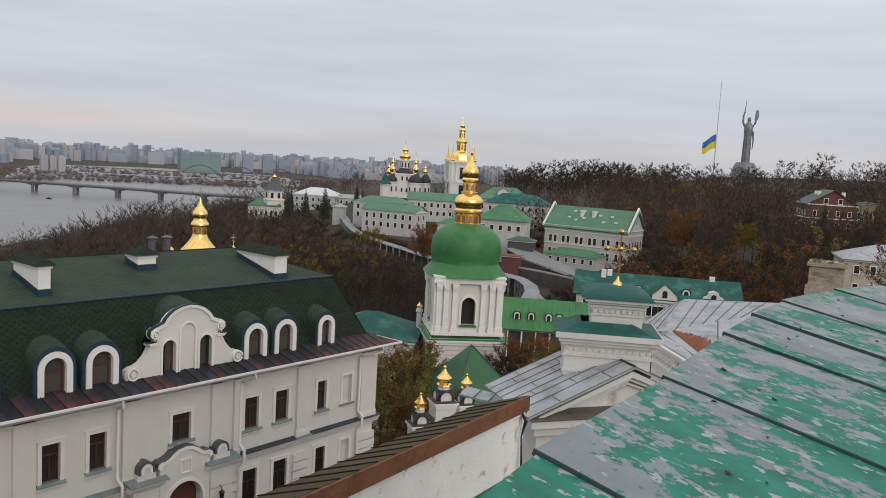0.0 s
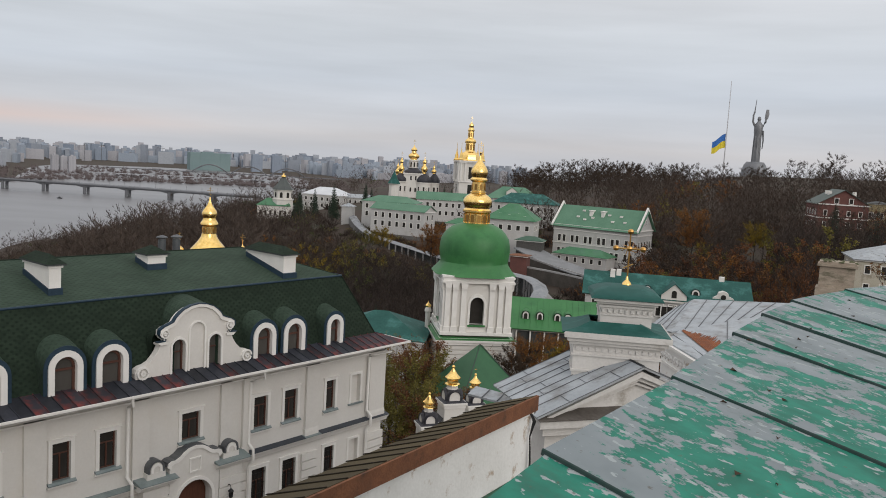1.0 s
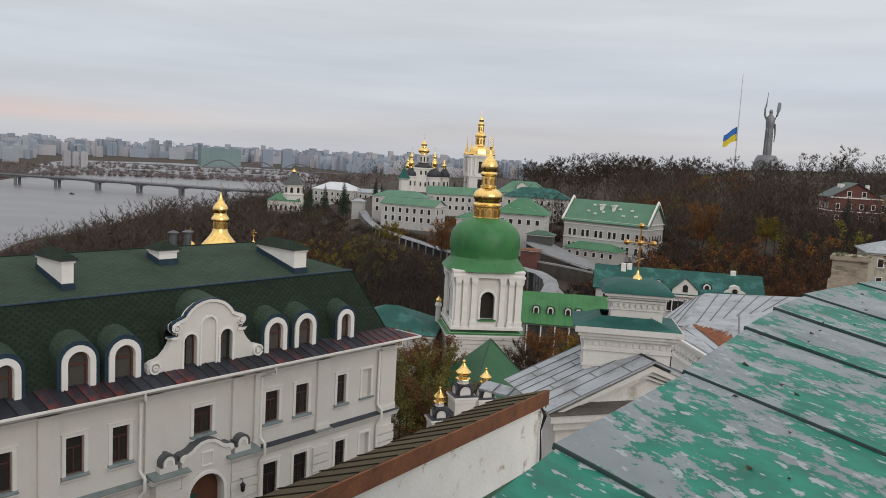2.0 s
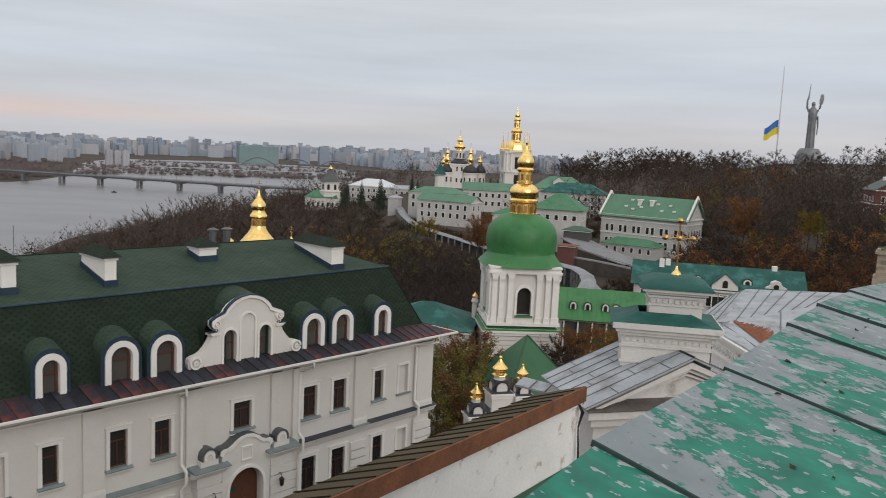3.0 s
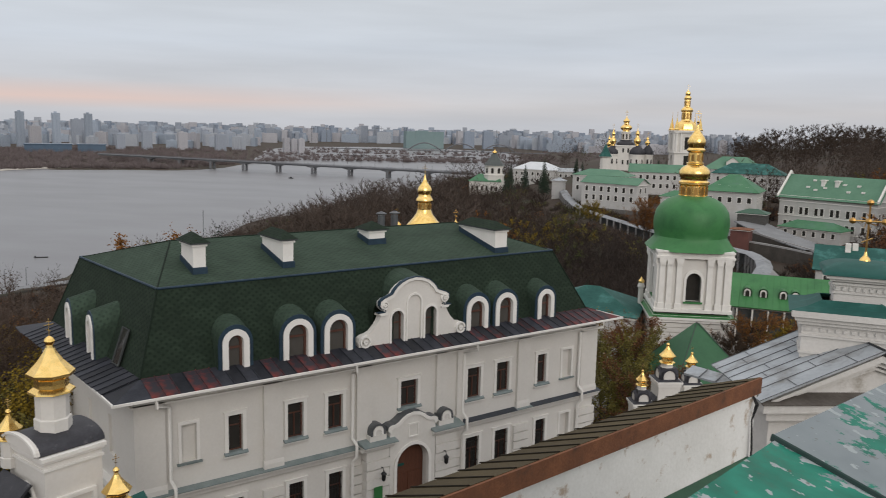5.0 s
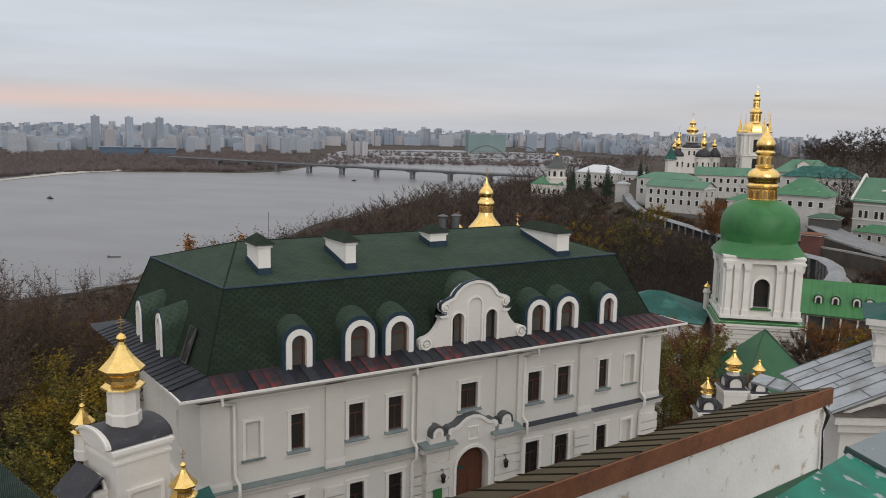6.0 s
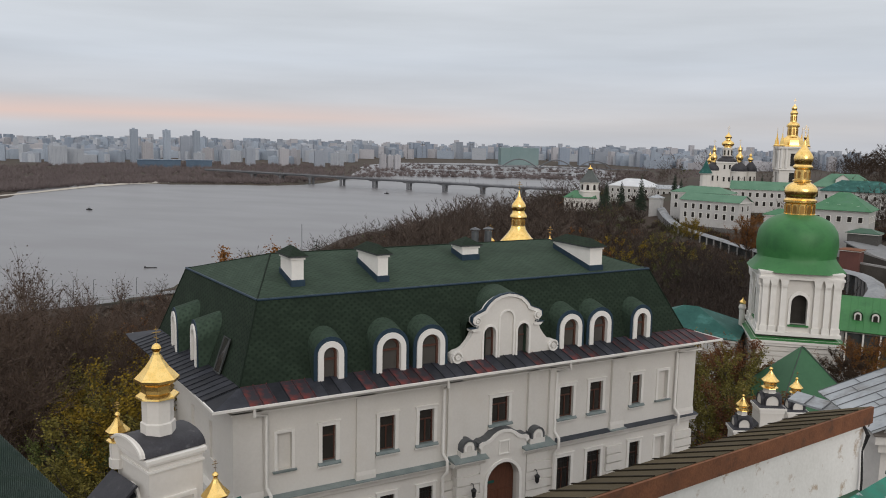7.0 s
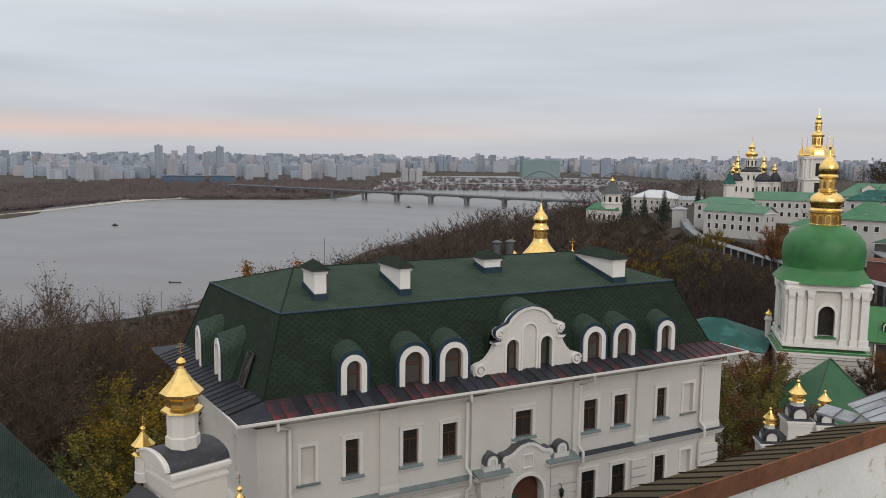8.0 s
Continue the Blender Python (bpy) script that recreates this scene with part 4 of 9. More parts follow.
for px, kink in ((0.61, 0.71), (9.34, 0.24), (16.15, -0.22), (25.03, -0.98)):
    q = px + kink
    part("downpipe", Mesh().tube([(px, -E0 + 0.05, Z_EAVE - 0.08), (px, -E0 + 0.05, Z_EAVE - 0.42), (q, -0.2, Z_EAVE - 0.72), (q, -0.17, Z_STR + 0.75), (q + 0.1, -0.42, Z_STR + 0.45), (q + 0.1, -0.42, Z_STR - 0.1), (q, -0.22, Z_STR - 0.35), (q, -0.22, -1.0)], 0.075, 8), TRIM, house, "white downpipe", smooth=True)


def dormer(m, w=1.38, h=1.85, deep=2.3):
    """A round-headed dormer: white surround, brown casement, dark barrel roof."""
    d = part("dormer", Mesh().ring(arch(w, h, 12), arch(w - 0.50, h - 0.25, 12), -0.10, 0.26), TRIM, house, "round-headed roof dormer", at=m)
    part("cheek", Mesh().ring(arch(w + 0.2, h + 0.10, 12), arch(w + 0.0, h, 12), -0.03, deep * 0.55), SLATE_BLUE, d)
    out, back = arch(w + 0.34, h + 0.19, 12), arch(w + 0.34, h + 0.85, 12)
    top = Mesh()
    n = len(out)
    for k in range(n - 1):
        a, b = out[k], out[k + 1]
        s0 = math.hypot(b[0] - a[0], b[1] - a[1])
        c_, d_ = back[k], back[k + 1]
        top.face([(a[0], 0.0, a[1]), (b[0], 0.0, b[1]), (d_[0], deep, d_[1]), (c_[0], deep, c_[1])], [(k * s0, 0), ((k + 1) * s0, 0), ((k + 1) * s0, deep), (k * s0, deep)])
    part("barrel_roof", top, SHINGLE_LIT, d, "green shingle barrel roof in a lighter tone for sky light")
    part("barrel_edge", Mesh().ring(out, arch(w + 0.04, h + 0.02, 12), -0.04, 0.02), SLATE_BLUE, d, "blue-grey sheet edge")
    fr = Mesh().ring(arch(w - 0.50, h - 0.26, 10), arch(w - 0.70, h - 0.36, 10), 0.11, 0.18).box(-(w - 0.52) / 2, (w - 0.52) / 2, 0.12, 0.18, 0.0, 0.09)
    fr.box(-(w - 0.6) / 2, (w - 0.6) / 2, 0.115, 0.175, h - 0.84, h - 0.75)
    part("frame", fr, WINDOW_BROWN, d)
    part("pane", Mesh().prism(arch(w - 0.6, h - 0.32, 10), 0.18, 0.20, "y"), GLASS_PALE, d)
    return d


DZ = 8.97
for cx, w, h in ((4.21, 1.16, 1.70), (7.03, 1.41, 1.79), (9.0, 1.42, 1.77), (16.91, 1.37, 1.74), (18.80, 1.39, 1.73), (21.60, 1.17, 1.63)):
    dormer(pose(cx, 0.15, DZ), w, h)
for cy, w in ((5.1, 1.3), (8.1, 1.4)):
    dormer(pose(0.12 - SKEW * cy, cy, DZ, 0, 0, -90 - math.degrees(math.atan(SKEW))), w, 1.82)

# the scrolled gable in the middle of the front
GX = 13.07
half = [(3.0, 0.0), (3.05, 0.30), (2.98, 0.48), (2.80, 0.58), (2.58, 0.62), (2.36, 0.72), (2.14, 0.94), (1.97, 1.18), (1.87, 1.40), (2.0, 1.42), (2.0, 1.50), (1.62, 1.52), (1.60, 1.62), (1.78, 1.66), (1.90, 1.82),
        (1.88, 2.04), (1.70, 2.16), (1.44, 2.25), (1.24, 2.33), (1.14, 2.50), (0.97, 2.67), (0.74, 2.84), (0.40, 2.97), (0.0, 3.03)]
outl = [(-x, z) for x, z in half] + [(x, z) for x, z in half[-2::-1]]
GW, GH, GCX = 0.66, 1.56, 0.95  # the two windows, and the blind niche between them
win_r, win_l, niche_n = arch(GW, GH, 10, GCX), arch(GW, GH, 10, -GCX), arch(0.76, 2.22, 12)
gab = Mesh()
# the face, cut through by the two windows, and in front by the niche as well
gab.prism([(GX + x, DZ + z) for x, z in outl + win_r[::-1] + win_l[::-1]], 0.18, 0.44, "y")
gab.prism([(GX + x, DZ + z) for x, z in outl + win_r[::-1] + niche_n[::-1] + win_l[::-1]], 0.10, 0.178, "y")
gable = part("gable", gab, PLASTER, house, "scrolled white baroque gable")
part("gable_coping", Mesh().ring([(GX + x * 1.03, DZ + z + 0.05) for x, z in outl[10:-10]], [(GX + x * 0.95, DZ + z - 0.09) for x, z in outl[10:-10]], 0.0, 0.3), TRIM, gable)
z_top = max(z for x, z in outl)
g0, g1 = arch(2.3, z_top + 0.08, 12, GX, DZ), arch(2.3, z_top + 0.28, 12, GX, DZ)
gb = Mesh()
for k in range(len(g0) - 1):
    gb.face([(g0[k][0], 0.12, g0[k][1]), (g0[k + 1][0], 0.12, g0[k + 1][1]), (g1[k + 1][0], 1.5, g1[k + 1][1]), (g1[k][0], 1.5, g1[k][1])], [(k * 0.3, 0), (k * 0.3 + 0.3, 0), (k * 0.3 + 0.3, 2.3), (k * 0.3, 2.3)])
part("gable_barrel_roof", gb, SHINGLE_LIT, gable, "green shingle barrel roof in a lighter tone for sky light")
part("gable_flashing", Mesh().ring([(GX + x * 1.05, DZ + z + 0.085) for x, z in outl[10:-10]], [(GX + x * 1.03, DZ + z + 0.045) for x, z in outl[10:-10]], -0.02, 0.2), SLATE_BLUE, gable)
part("gable_niche", Mesh().ring([(GX + x, DZ + z) for x, z in arch(0.92, 2.31, 12)], [(GX + x, DZ + z) for x, z in arch(0.76, 2.22, 12)], 0.06, 0.099), TRIM, gable)
for cx in (-GCX, GCX):
    part("gable_window_surround", Mesh().ring([(GX + x, DZ + z) for x, z in arch(GW + 0.20, GH + 0.10, 10, cx)], [(GX + x, DZ + z) for x, z in arch(GW, GH, 10, cx)], 0.05, 0.099), TRIM, gable)
    part("gable_window_frame", Mesh().ring([(GX + x, DZ + z) for x, z in arch(GW, GH, 10, cx)], [(GX + x, DZ + z) for x, z in arch(GW - 0.14, GH - 0.07, 10, cx)], 0.30, 0.36).box(GX + cx - 0.3, GX + cx + 0.3, 0.31, 0.35, DZ + 0.92, DZ + 0.98), WINDOW_BROWN, gable)
    part("gable_window_pane", Mesh().prism([(GX + x, DZ + z) for x, z in arch(GW - 0.04, GH - 0.02, 10, cx)], 0.36, 0.38, "y"), GLASS_PALE, gable)
for s_ in (-1, 1):
    for (ux, uz, ur) in ((2.72, 0.31, 0.29), (1.70, 1.90, 0.20)):
        c_ = (GX + s_ * ux, DZ + uz)
        sp = Mesh()
        sp.ring([(c_[0] + ur * math.cos(t_ * 0.5), c_[1] + ur * math.sin(t_ * 0.5)) for t_ in range(13)], [(c_[0] + ur * 0.72 * math.cos(t_ * 0.5), c_[1] + ur * 0.72 * math.sin(t_ * 0.5)) for t_ in range(13)], -0.03, 0.12)
        sp.ring([(c_[0] + ur * 0.42 * math.cos(t_ * 0.5), c_[1] + ur * 0.42 * math.sin(t_ * 0.5)) for t_ in range(13)], [(c_[0] + ur * 0.1 * math.cos(t_ * 0.5), c_[1] + ur * 0.1 * math.sin(t_ * 0.5)) for t_ in range(13)], -0.05, 0.12)
        part("volute", sp, TRIM, gable)
# barrel roofs behind the gable
for w, h, dx in ((2.3, 3.0, 0.0), (1.2, 2.1, -1.5), (1.2, 2.1, 1.5)):
    out = [(GX + dx + x, DZ + z) for x, z in arch(w, h, 12)]
    top = Mesh()
    for k in range(len(out) - 1):
        a, b = out[k], out[k + 1]
        top.face([(a[0], 0.4, a[1]), (b[0], 0.4, b[1]), (b[0], 3.0, b[1]), (a[0], 3.0, a[1])], [(k * 0.3, 0), (k * 0.3 + 0.3, 0), (k * 0.3 + 0.3, 2.6), (k * 0.3, 2.6)])
    part("gable_roof", top, SHINGLE, gable)

# skylight in the end slope
def end_pt(y, s, lift=0.0):
    t = s
    return Vector((o1 + (o2 - o1) * t - lift - SKEW * y, y, Z_FOOT + (Z_BRK - Z_FOOT) * t))


sk = Mesh()
sk.face([end_pt(2.5, 0.02, 0.1), end_pt(3.15, 0.02, 0.1), end_pt(3.15, 0.46, 0.1), end_pt(2.5, 0.46, 0.1)])
slt = part("skylight", sk, GLASS, house, "small roof skylight with a grey frame")
part("frame", Mesh().tube([end_pt(2.5, 0.02, 0.1), end_pt(3.15, 0.02, 0.1), end_pt(3.15, 0.46, 0.1), end_pt(2.5, 0.46, 0.1), end_pt(2.5, 0.02, 0.1)], 0.05, 5), SEAM_DARK, slt)


def roof_z(y):
    return Z_BRK + (Z_RIDGE - Z_BRK) * (y - o2) / (HD / 2 - o2)


def chimney(x0, x1, y0, y1, zt):
    c = part("chimney", Mesh().prism([(y0, roof_z(y0) - 0.1), (y1, roof_z(y1) - 0.1), (y1, zt), (y0, zt)], x0, x1, "x"), TRIM, house, "white rendered chimney with a green hipped cap")
    part("chimney_flashing", Mesh().prism([(y0 - 0.07, roof_z(y0) - 0.05), (y1 + 0.06, roof_z(y1) - 0.05), (y1 + 0.06, roof_z(y1) + 0.27), (y0 - 0.06, roof_z(y0) + 0.27)], x0 - 0.05, x1 + 0.05, "x"), SLATE_BLUE, c)
    part("chimney_band", Mesh().box(x0 - 0.06, x1 + 0.06, y0 - 0.06, y1 + 0.06, zt - 0.12, zt - 0.02), TRIM, c)
    o = 0.16
    a = [(x0 - o, y0 - o, zt + 0.05), (x1 + o, y0 - o, zt + 0.05), (x1 + o, y1 + o, zt + 0.05), (x0 - o, y1 + o, zt + 0.05)]
    m_, yl = (x0 + x1) / 2, min(0.45, (y1 - y0) / 2 - 0.05)
    t0, t1 = (m_, y0 + yl, zt + 0.42), (m_, y1 - yl, zt + 0.42)
    cap = Mesh().slope([a[0], a[1], t0], 0.03).slope([a[1], a[2], t1, t0], 0.03).slope([a[2], a[3], t1], 0.03).slope([a[3], a[0], t0, t1], 0.03)
    part("chimney_cap", cap, SHINGLE, c)
    part("chimney_soffit", Mesh().box(x0 - o, x1 + o, y0 - o, y1 + o, zt - 0.01, zt + 0.045), SEAM_DARK, c)


chimney(3.37, 3.92, 2.55, 4.0, 13.92)
chimney(7.42, 7.93, 2.38, 4.6, 13.84)
chimney(12.97, 13.92, 4.12, 5.1, 13.76)
chimney(19.40, 20.22, 1.86, 4.9, 13.67)
for vx, vy in ((15.83, 7.5), (16.70, 7.5)):
    v_ = part("vent_pipe", Mesh().lathe([(0.2, 0), (0.2, 0.95)], 12, (vx, vy, Z_RIDGE - 0.5)), SEAM_GREY, house, "metal roof vent pipe", smooth=True)
    part("vent_cap", Mesh().lathe([(0.26, 1.02), (0.30, 1.04), (0.30, 1.08), (0.05, 1.18)], 12, (vx, vy, Z_RIDGE - 0.5)), SEAM_GREY, v_)


# ---------------------------------------------------------------- the worn green roof under the camera
def direction(az, el):
    a, e = radians(az), radians(el)
    return Vector((math.sin(a) * math.cos(e), math.cos(a) * math.cos(e), math.sin(e)))


RP = Vector((0.207, 1.541, 99.447))
r_e, r_q = direction(28.5, 1.0), direction(132.5, -9.0)
r_n = r_q.cross(r_e).normalized()
r_y = r_n.cross(r_q)
ROOF_M = Matrix((r_q, r_y, r_n)).transposed().to_4x4()
ROOF_M.translation = RP
near_roof = thing("sheet_metal_roof", ROOF_M, "sheet-metal roof with worn green paint over grey zinc", "roof", kind="structure")
SEAMS = [-2.9, -2.2, -1.48, -0.74, 0.0, 0.74, 1.45, 1.91, 2.40, 3.18, 3.9, 4.62, 5.3, 6.0, 6.7, 7.4]


def crest(s):
    """Where the top edge lies at s metres across the sheets: it slants, then runs straight."""
    return float(np.interp(s, (-3.0, -0.24, 0.0, 0.74, 1.45, 1.91, 2.40, 3.18, 3.98, 7.4), (0.75, 0.05, -0.01, -0.13, -0.28, -0.37, -0.44, -0.46, -0.42, 0.2)))


for s0, s1 in zip(SEAMS, SEAMS[1:]):
    # each sheet laps over the one before it: proud along its first side, let in at the other
    a, b = Vector((crest(s0) + 0.001, s0 - 0.003, 0)), Vector((crest(s1) + 0.008, s1, 0))
    ms = Mesh()
    nx, ny = 14, 4
    def put_r(i, j):
        u, v = (i / nx) ** 1.4, j / ny
        x, y = (a.x + (b.x - a.x) * v) * (1 - u) + 7.0 * u, s0 - 0.003 + (s1 - s0 + 0.003) * v
        return Vector((x, y, 0.006 * (1 - v) + 0.005 * noise.noise((x * 1.7, y * 2.3, 0.5)) + 0.002 * noise.noise((x * 7, y * 9, 2.5))))
    for i in range(nx):
        for j in range(ny):
            ms.face([put_r(i, j), put_r(i + 1, j), put_r(i + 1, j + 1), put_r(i, j + 1)])
        p, q = put_r(i, 0), put_r(i + 1, 0)
        ms.face([p, q, q - Vector((0, -0.002, 0.03)), p - Vector((0, -0.002, 0.03))])
    for j in range(ny):
        p, q = put_r(0, j), put_r(0, j + 1)
        ms.face([p, q, q - Vector((-0.004, 0, 0.035)), p - Vector((-0.004, 0, 0.035))])
    part("roof_sheet", ms, WORN, near_roof, smooth=True)
    # folded seam along the lap, uneven, flattened here and there
    se = Mesh()
    n_s = 22
    rows_ = []
    for i in range(n_s + 1):
        u = (i / n_s) ** 1.4
        x = a.x * (1 - u) + 7.0 * u
        w = 0.004 * noise.noise((x * 3.1, s0 * 3.1, 0))
        h = 0.009 + 0.003 * noise.noise((x * 2.3, s0 * 1.7, 4))
        y = s0 - 0.003 + w
        rows_.append([(x, y - 0.004, -0.004), (x, y - 0.003, h - 0.002), (x, y - 0.001, h), (x, y + 0.002, h - 0.001), (x, y + 0.004, 0.004)])
    for p, q in zip(rows_, rows_[1:]):
        for k in range(4):
            se.face([p[k], q[k], q[k + 1], p[k + 1]])
    se.face(rows_[0])
    part("standing_seam", se, SEAM_GREEN, near_roof, smooth=True)
# the wall that carries the ridge
wr = Mesh()
for s0, s1 in zip(SEAMS, SEAMS[1:]):
    a = ROOF_M @ Vector((crest(s0) + 0.06, s0, -0.03))
    b = ROOF_M @ Vector((crest(s1) + 0.06, s1, -0.03))
    wr.face([a, b, (b.x, b.y, 80), (a.x, a.y, 80)])
tagged(part("wall_under_roof", wr, PLASTER_OLD, None), "white plastered wall under the worn green roof", "wall", kind="structure")
rd = random.Random(9)
lit = Mesh()
for k in range(150):
    x, y = rd.uniform(0.05, 2.6), rd.uniform(-1.2, 4.0)
    s_, a_ = rd.uniform(0.004, 0.012), rd.uniform(0, 6.28)
    ca, sa = math.cos(a_) * s_, math.sin(a_) * s_
    x += crest(y)
    lit.add([(x + ca, y + sa, 0.004), (x - sa, y + ca * 0.6, 0.011), (x - ca, y - sa, 0.005), (x + sa, y - ca * 0.6, 0.009)], [(0, 1, 2, 3)])
lt = part("leaf_litter", lit, LEAF_BROWN, None)
lt.matrix_world = ROOF_M
tagged(lt, "dry leaf crumbs scattered on the painted roof", "litter", kind="stuff")

# ---------------------------------------------------------------- wall with a brown sloping coping roof
COP = pose(2.2, 18.87, 94.6, 0, 0, 57)
coping_wall = thing("coping_wall", COP, "white plastered wall with a brown sheet coping and rusty fascia", "wall", kind="structure")
CL = 15.0
part("wall_face", Mesh().box(-CL, 0.0, 0.06, 0.5, -9, -0.2), PLASTER_OLD, coping_wall, "cracked white plaster")
part("fascia", Mesh().box(-CL, 0.03, -0.05, 0.02, -0.33, 0.02), RUST, coping_wall, "rusty brown sheet fascia")
part("fascia_drip", Mesh().box(-CL, -0.02, 0.02, 0.09, -0.42, -0.36), PLASTER_OLD, coping_wall)
CS = 0.52
cm = Mesh().add([(0, 0, 0.0), (CS - 0.02, 0, 0.0), (CS - 0.02, 1.32, -0.5), (0, 1.32, -0.5), (0, 0, 0.03), (CS - 0.02, 0, 0.03), (CS - 0.02, 1.32, -0.47), (0, 1.32, -0.47)],
                [(0, 3, 2, 1), (4, 5, 6, 7), (0, 1, 5, 4), (1, 2, 6, 5), (2, 3, 7, 6), (3, 0, 4, 7)]).data("coping_sheet", TILE_BROWN)
ct = Mesh().add([(-0.022, 0, 0.03), (0.022, 0, 0.03), (0.022, 1.34, -0.47), (-0.022, 1.34, -0.47), (-0.014, 0, 0.05), (0.014, 0, 0.05), (0.014, 1.34, -0.45), (-0.014, 1.34, -0.45)],
                [(0, 3, 2, 1), (4, 5, 6, 7), (0, 1, 5, 4), (1, 2, 6, 5), (2, 3, 7, 6), (3, 0, 4, 7)]).data("coping_batten", surface("dark_batten", (0.012, 0.010, 0.007), (0.03, 0.024, 0.016), 3, 0.9, spec=0.1))
for k in range(int(CL / CS)):
    part("coping_sheet", cm, None, coping_wall, at=pose(-CS * (k + 1), 0, 0))
    part("coping_batten", ct, None, coping_wall, at=pose(-CS * (k + 1), 0, 0))
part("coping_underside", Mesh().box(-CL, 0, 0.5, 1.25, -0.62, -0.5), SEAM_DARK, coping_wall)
gp = Mesh().slope([(-13, 0.05, -1.80), (-0.15, 0.05, -1.78), (-0.15, -4.5, -3.2), (-13, -4.5, -3.2)], 0.05)
part("green_gutter_roof", gp, GREEN_EDGE, coping_wall, "dark green sheet roof at the foot of the wall")
cab = Mesh()
for dx, sag in ((-0.20, 0.10), (-0.225, 0.05), (-0.185, 0.16)):
    cab.tube([(dx, 0.02, -0.35), (dx + 0.05, -0.03 - sag * 0.4, -0.55), (dx - sag * 0.3, -0.02, -0.9), (dx + 0.02, -0.04, -1.55), (dx - 0.02, -0.06, -1.9)], 0.016, 5)
tagged(part("cable_bundle", cab, BLACK_IRON, None), "black cables hanging down the white wall", "cable").matrix_world = COP

# ---------------------------------------------------------------- church with pediment and turret just beyond
PED = pose(5.008, 21.022, 94.84, 0, 0, 19)
gate = thing("side_church", PED, "white church porch with pediment and grey zinc roof", "church")
hw, hh = 2.45, 1.03
part("gable_wall", Mesh().prism([(-hw, -10), (hw, -10), (hw, -hh), (0, -0.12), (-hw, -hh)], 0.12, 2.4, "y"), PLASTER_WORN, gate, "white plaster gable wall")
for o, t, y0 in ((0.0, 0.16, -0.22), (0.20, 0.12, -0.1), (0.42, 0.07, 0.0)):
    rk = Mesh()
    for s_ in (-1, 1):
        rk.prism([(s_ * (hw + 0.3 - o), -hh - 0.12), (0, 0.02 - o * 0.8), (0, 0.02 - o * 0.8 - t), (s_ * (hw + 0.3 - o - t), -hh - 0.12)], y0, 0.14, "y")
    part("rake_moulding", rk, PLASTER_WORN, gate)
part("pediment_cornice", Mesh().box(-hw - 0.35, hw + 0.35, -0.3, 0.14, -hh - 0.32, -hh - 0.1).box(-hw - 0.2, hw + 0.2, -0.15, 0.14, -hh - 0.55, -hh - 0.32), PLASTER_WORN, gate)
part("cornice_sheet", Mesh().slope([(-hw - 0.4, -0.36, -hh - 0.1), (hw + 0.4, -0.36, -hh - 0.1), (hw + 0.4, 0.13, -hh + 0.06), (-hw - 0.4, 0.13, -hh + 0.06)], 0.02), CORNICE_SHEET, gate)
for s_ in (-1, 1):
    e_ = [(s_ * (hw + 0.45), -0.3, -hh - 0.02), (s_ * (hw + 0.45), 2.65, -hh - 0.02), (0, 2.65, 0.16), (0, -0.3, 0.16)]
    part("porch_slope", Mesh().slope(e_, 0.05), GREY_ROOF, gate, "grey zinc roof slope")
    sm = Mesh()
    ys = (-0.3, 0.28, 0.72, 1.06, 1.48, 1.84, 2.26, 2.65)
    spot = lambda u, y: (s_ * (hw + 0.45) * (1 - u), y, -hh - 0.01 + (hh + 0.18) * u)
    for k, y in enumerate(ys):
        sm.tube([spot(0, y), spot(1, y)], 0.011, 4)
    for k, (y0, y1) in enumerate(zip(ys, ys[1:])):
        for u in ((0.30, 0.78), (0.55,), (0.22, 0.66))[k % 3]:
            sm.tube([spot(u, y0), spot(u, y1)], 0.009, 4)
    sm.tube([(0, -0.3, 0.17), (0, 2.65, 0.17)], 0.03, 5)
    part("roof_seam", sm, SEAM_GREY, gate)

# turret with flared eaves and a cross
TUR = pose(4.88, 22.60, 91.55, 0, 0, -6) @ Matrix.Diagonal((0.867, 0.867, 0.867, 1))
turret = thing("church_turret", TUR, "white square church turret with teal sheet roof and gilded cross", "turret")
part("base_wall", Mesh().box(-1.58, 1.02, -1.32, 0.5, -4, 4.6), PLASTER_WORN, turret)
bc = Mesh()
for z0, z1, o in ((3.5, 3.56, 0.05), (4.0, 4.06, 0.06), (4.36, 4.46, 0.12), (4.46, 4.58, 0.2), (4.58, 4.76, 0.30)):
    bc.box(-1.58 - o, 1.02 + o, -1.32 - o, 0.5 + o, z0, z1)
part("base_cornice", bc, PLASTER_WORN, turret)
dn = Mesh().box(-0.045, 0.045, -0.03, 0.0, 0.0, 0.11).data("dentil", PLASTER_WORN)
for k in range(13):
    part("dentil", dn, None, turret, at=pose(-1.46 + k * 0.2, -1.325, 4.16))
    part("dentil", dn, None, turret, at=pose(1.025, -1.2 + k * 0.2, 4.16, 0, 0, 90))


def flared(hw0, z0, hw1, z1, drop=0.0):
    ms = Mesh()
    a = [(-hw0, -hw0, z0), (hw0, -hw0, z0), (hw0, hw0, z0), (-hw0, hw0, z0)]
    mid, zm = hw1 + (hw0 - hw1) * 0.45, z0 + (z1 - z0) * 0.38
    c = [(-mid, -mid, zm), (mid, -mid, zm), (mid, mid, zm), (-mid, mid, zm)]
    b = [(-hw1, -hw1, z1), (hw1, -hw1, z1), (hw1, hw1, z1), (-hw1, hw1, z1)]
    for k in range(4):
        j = (k + 1) % 4
        ms.slope([a[k], a[j], c[j], c[k]], 0.03).slope([c[k], c[j], b[j], b[k]], 0.03)
    return ms


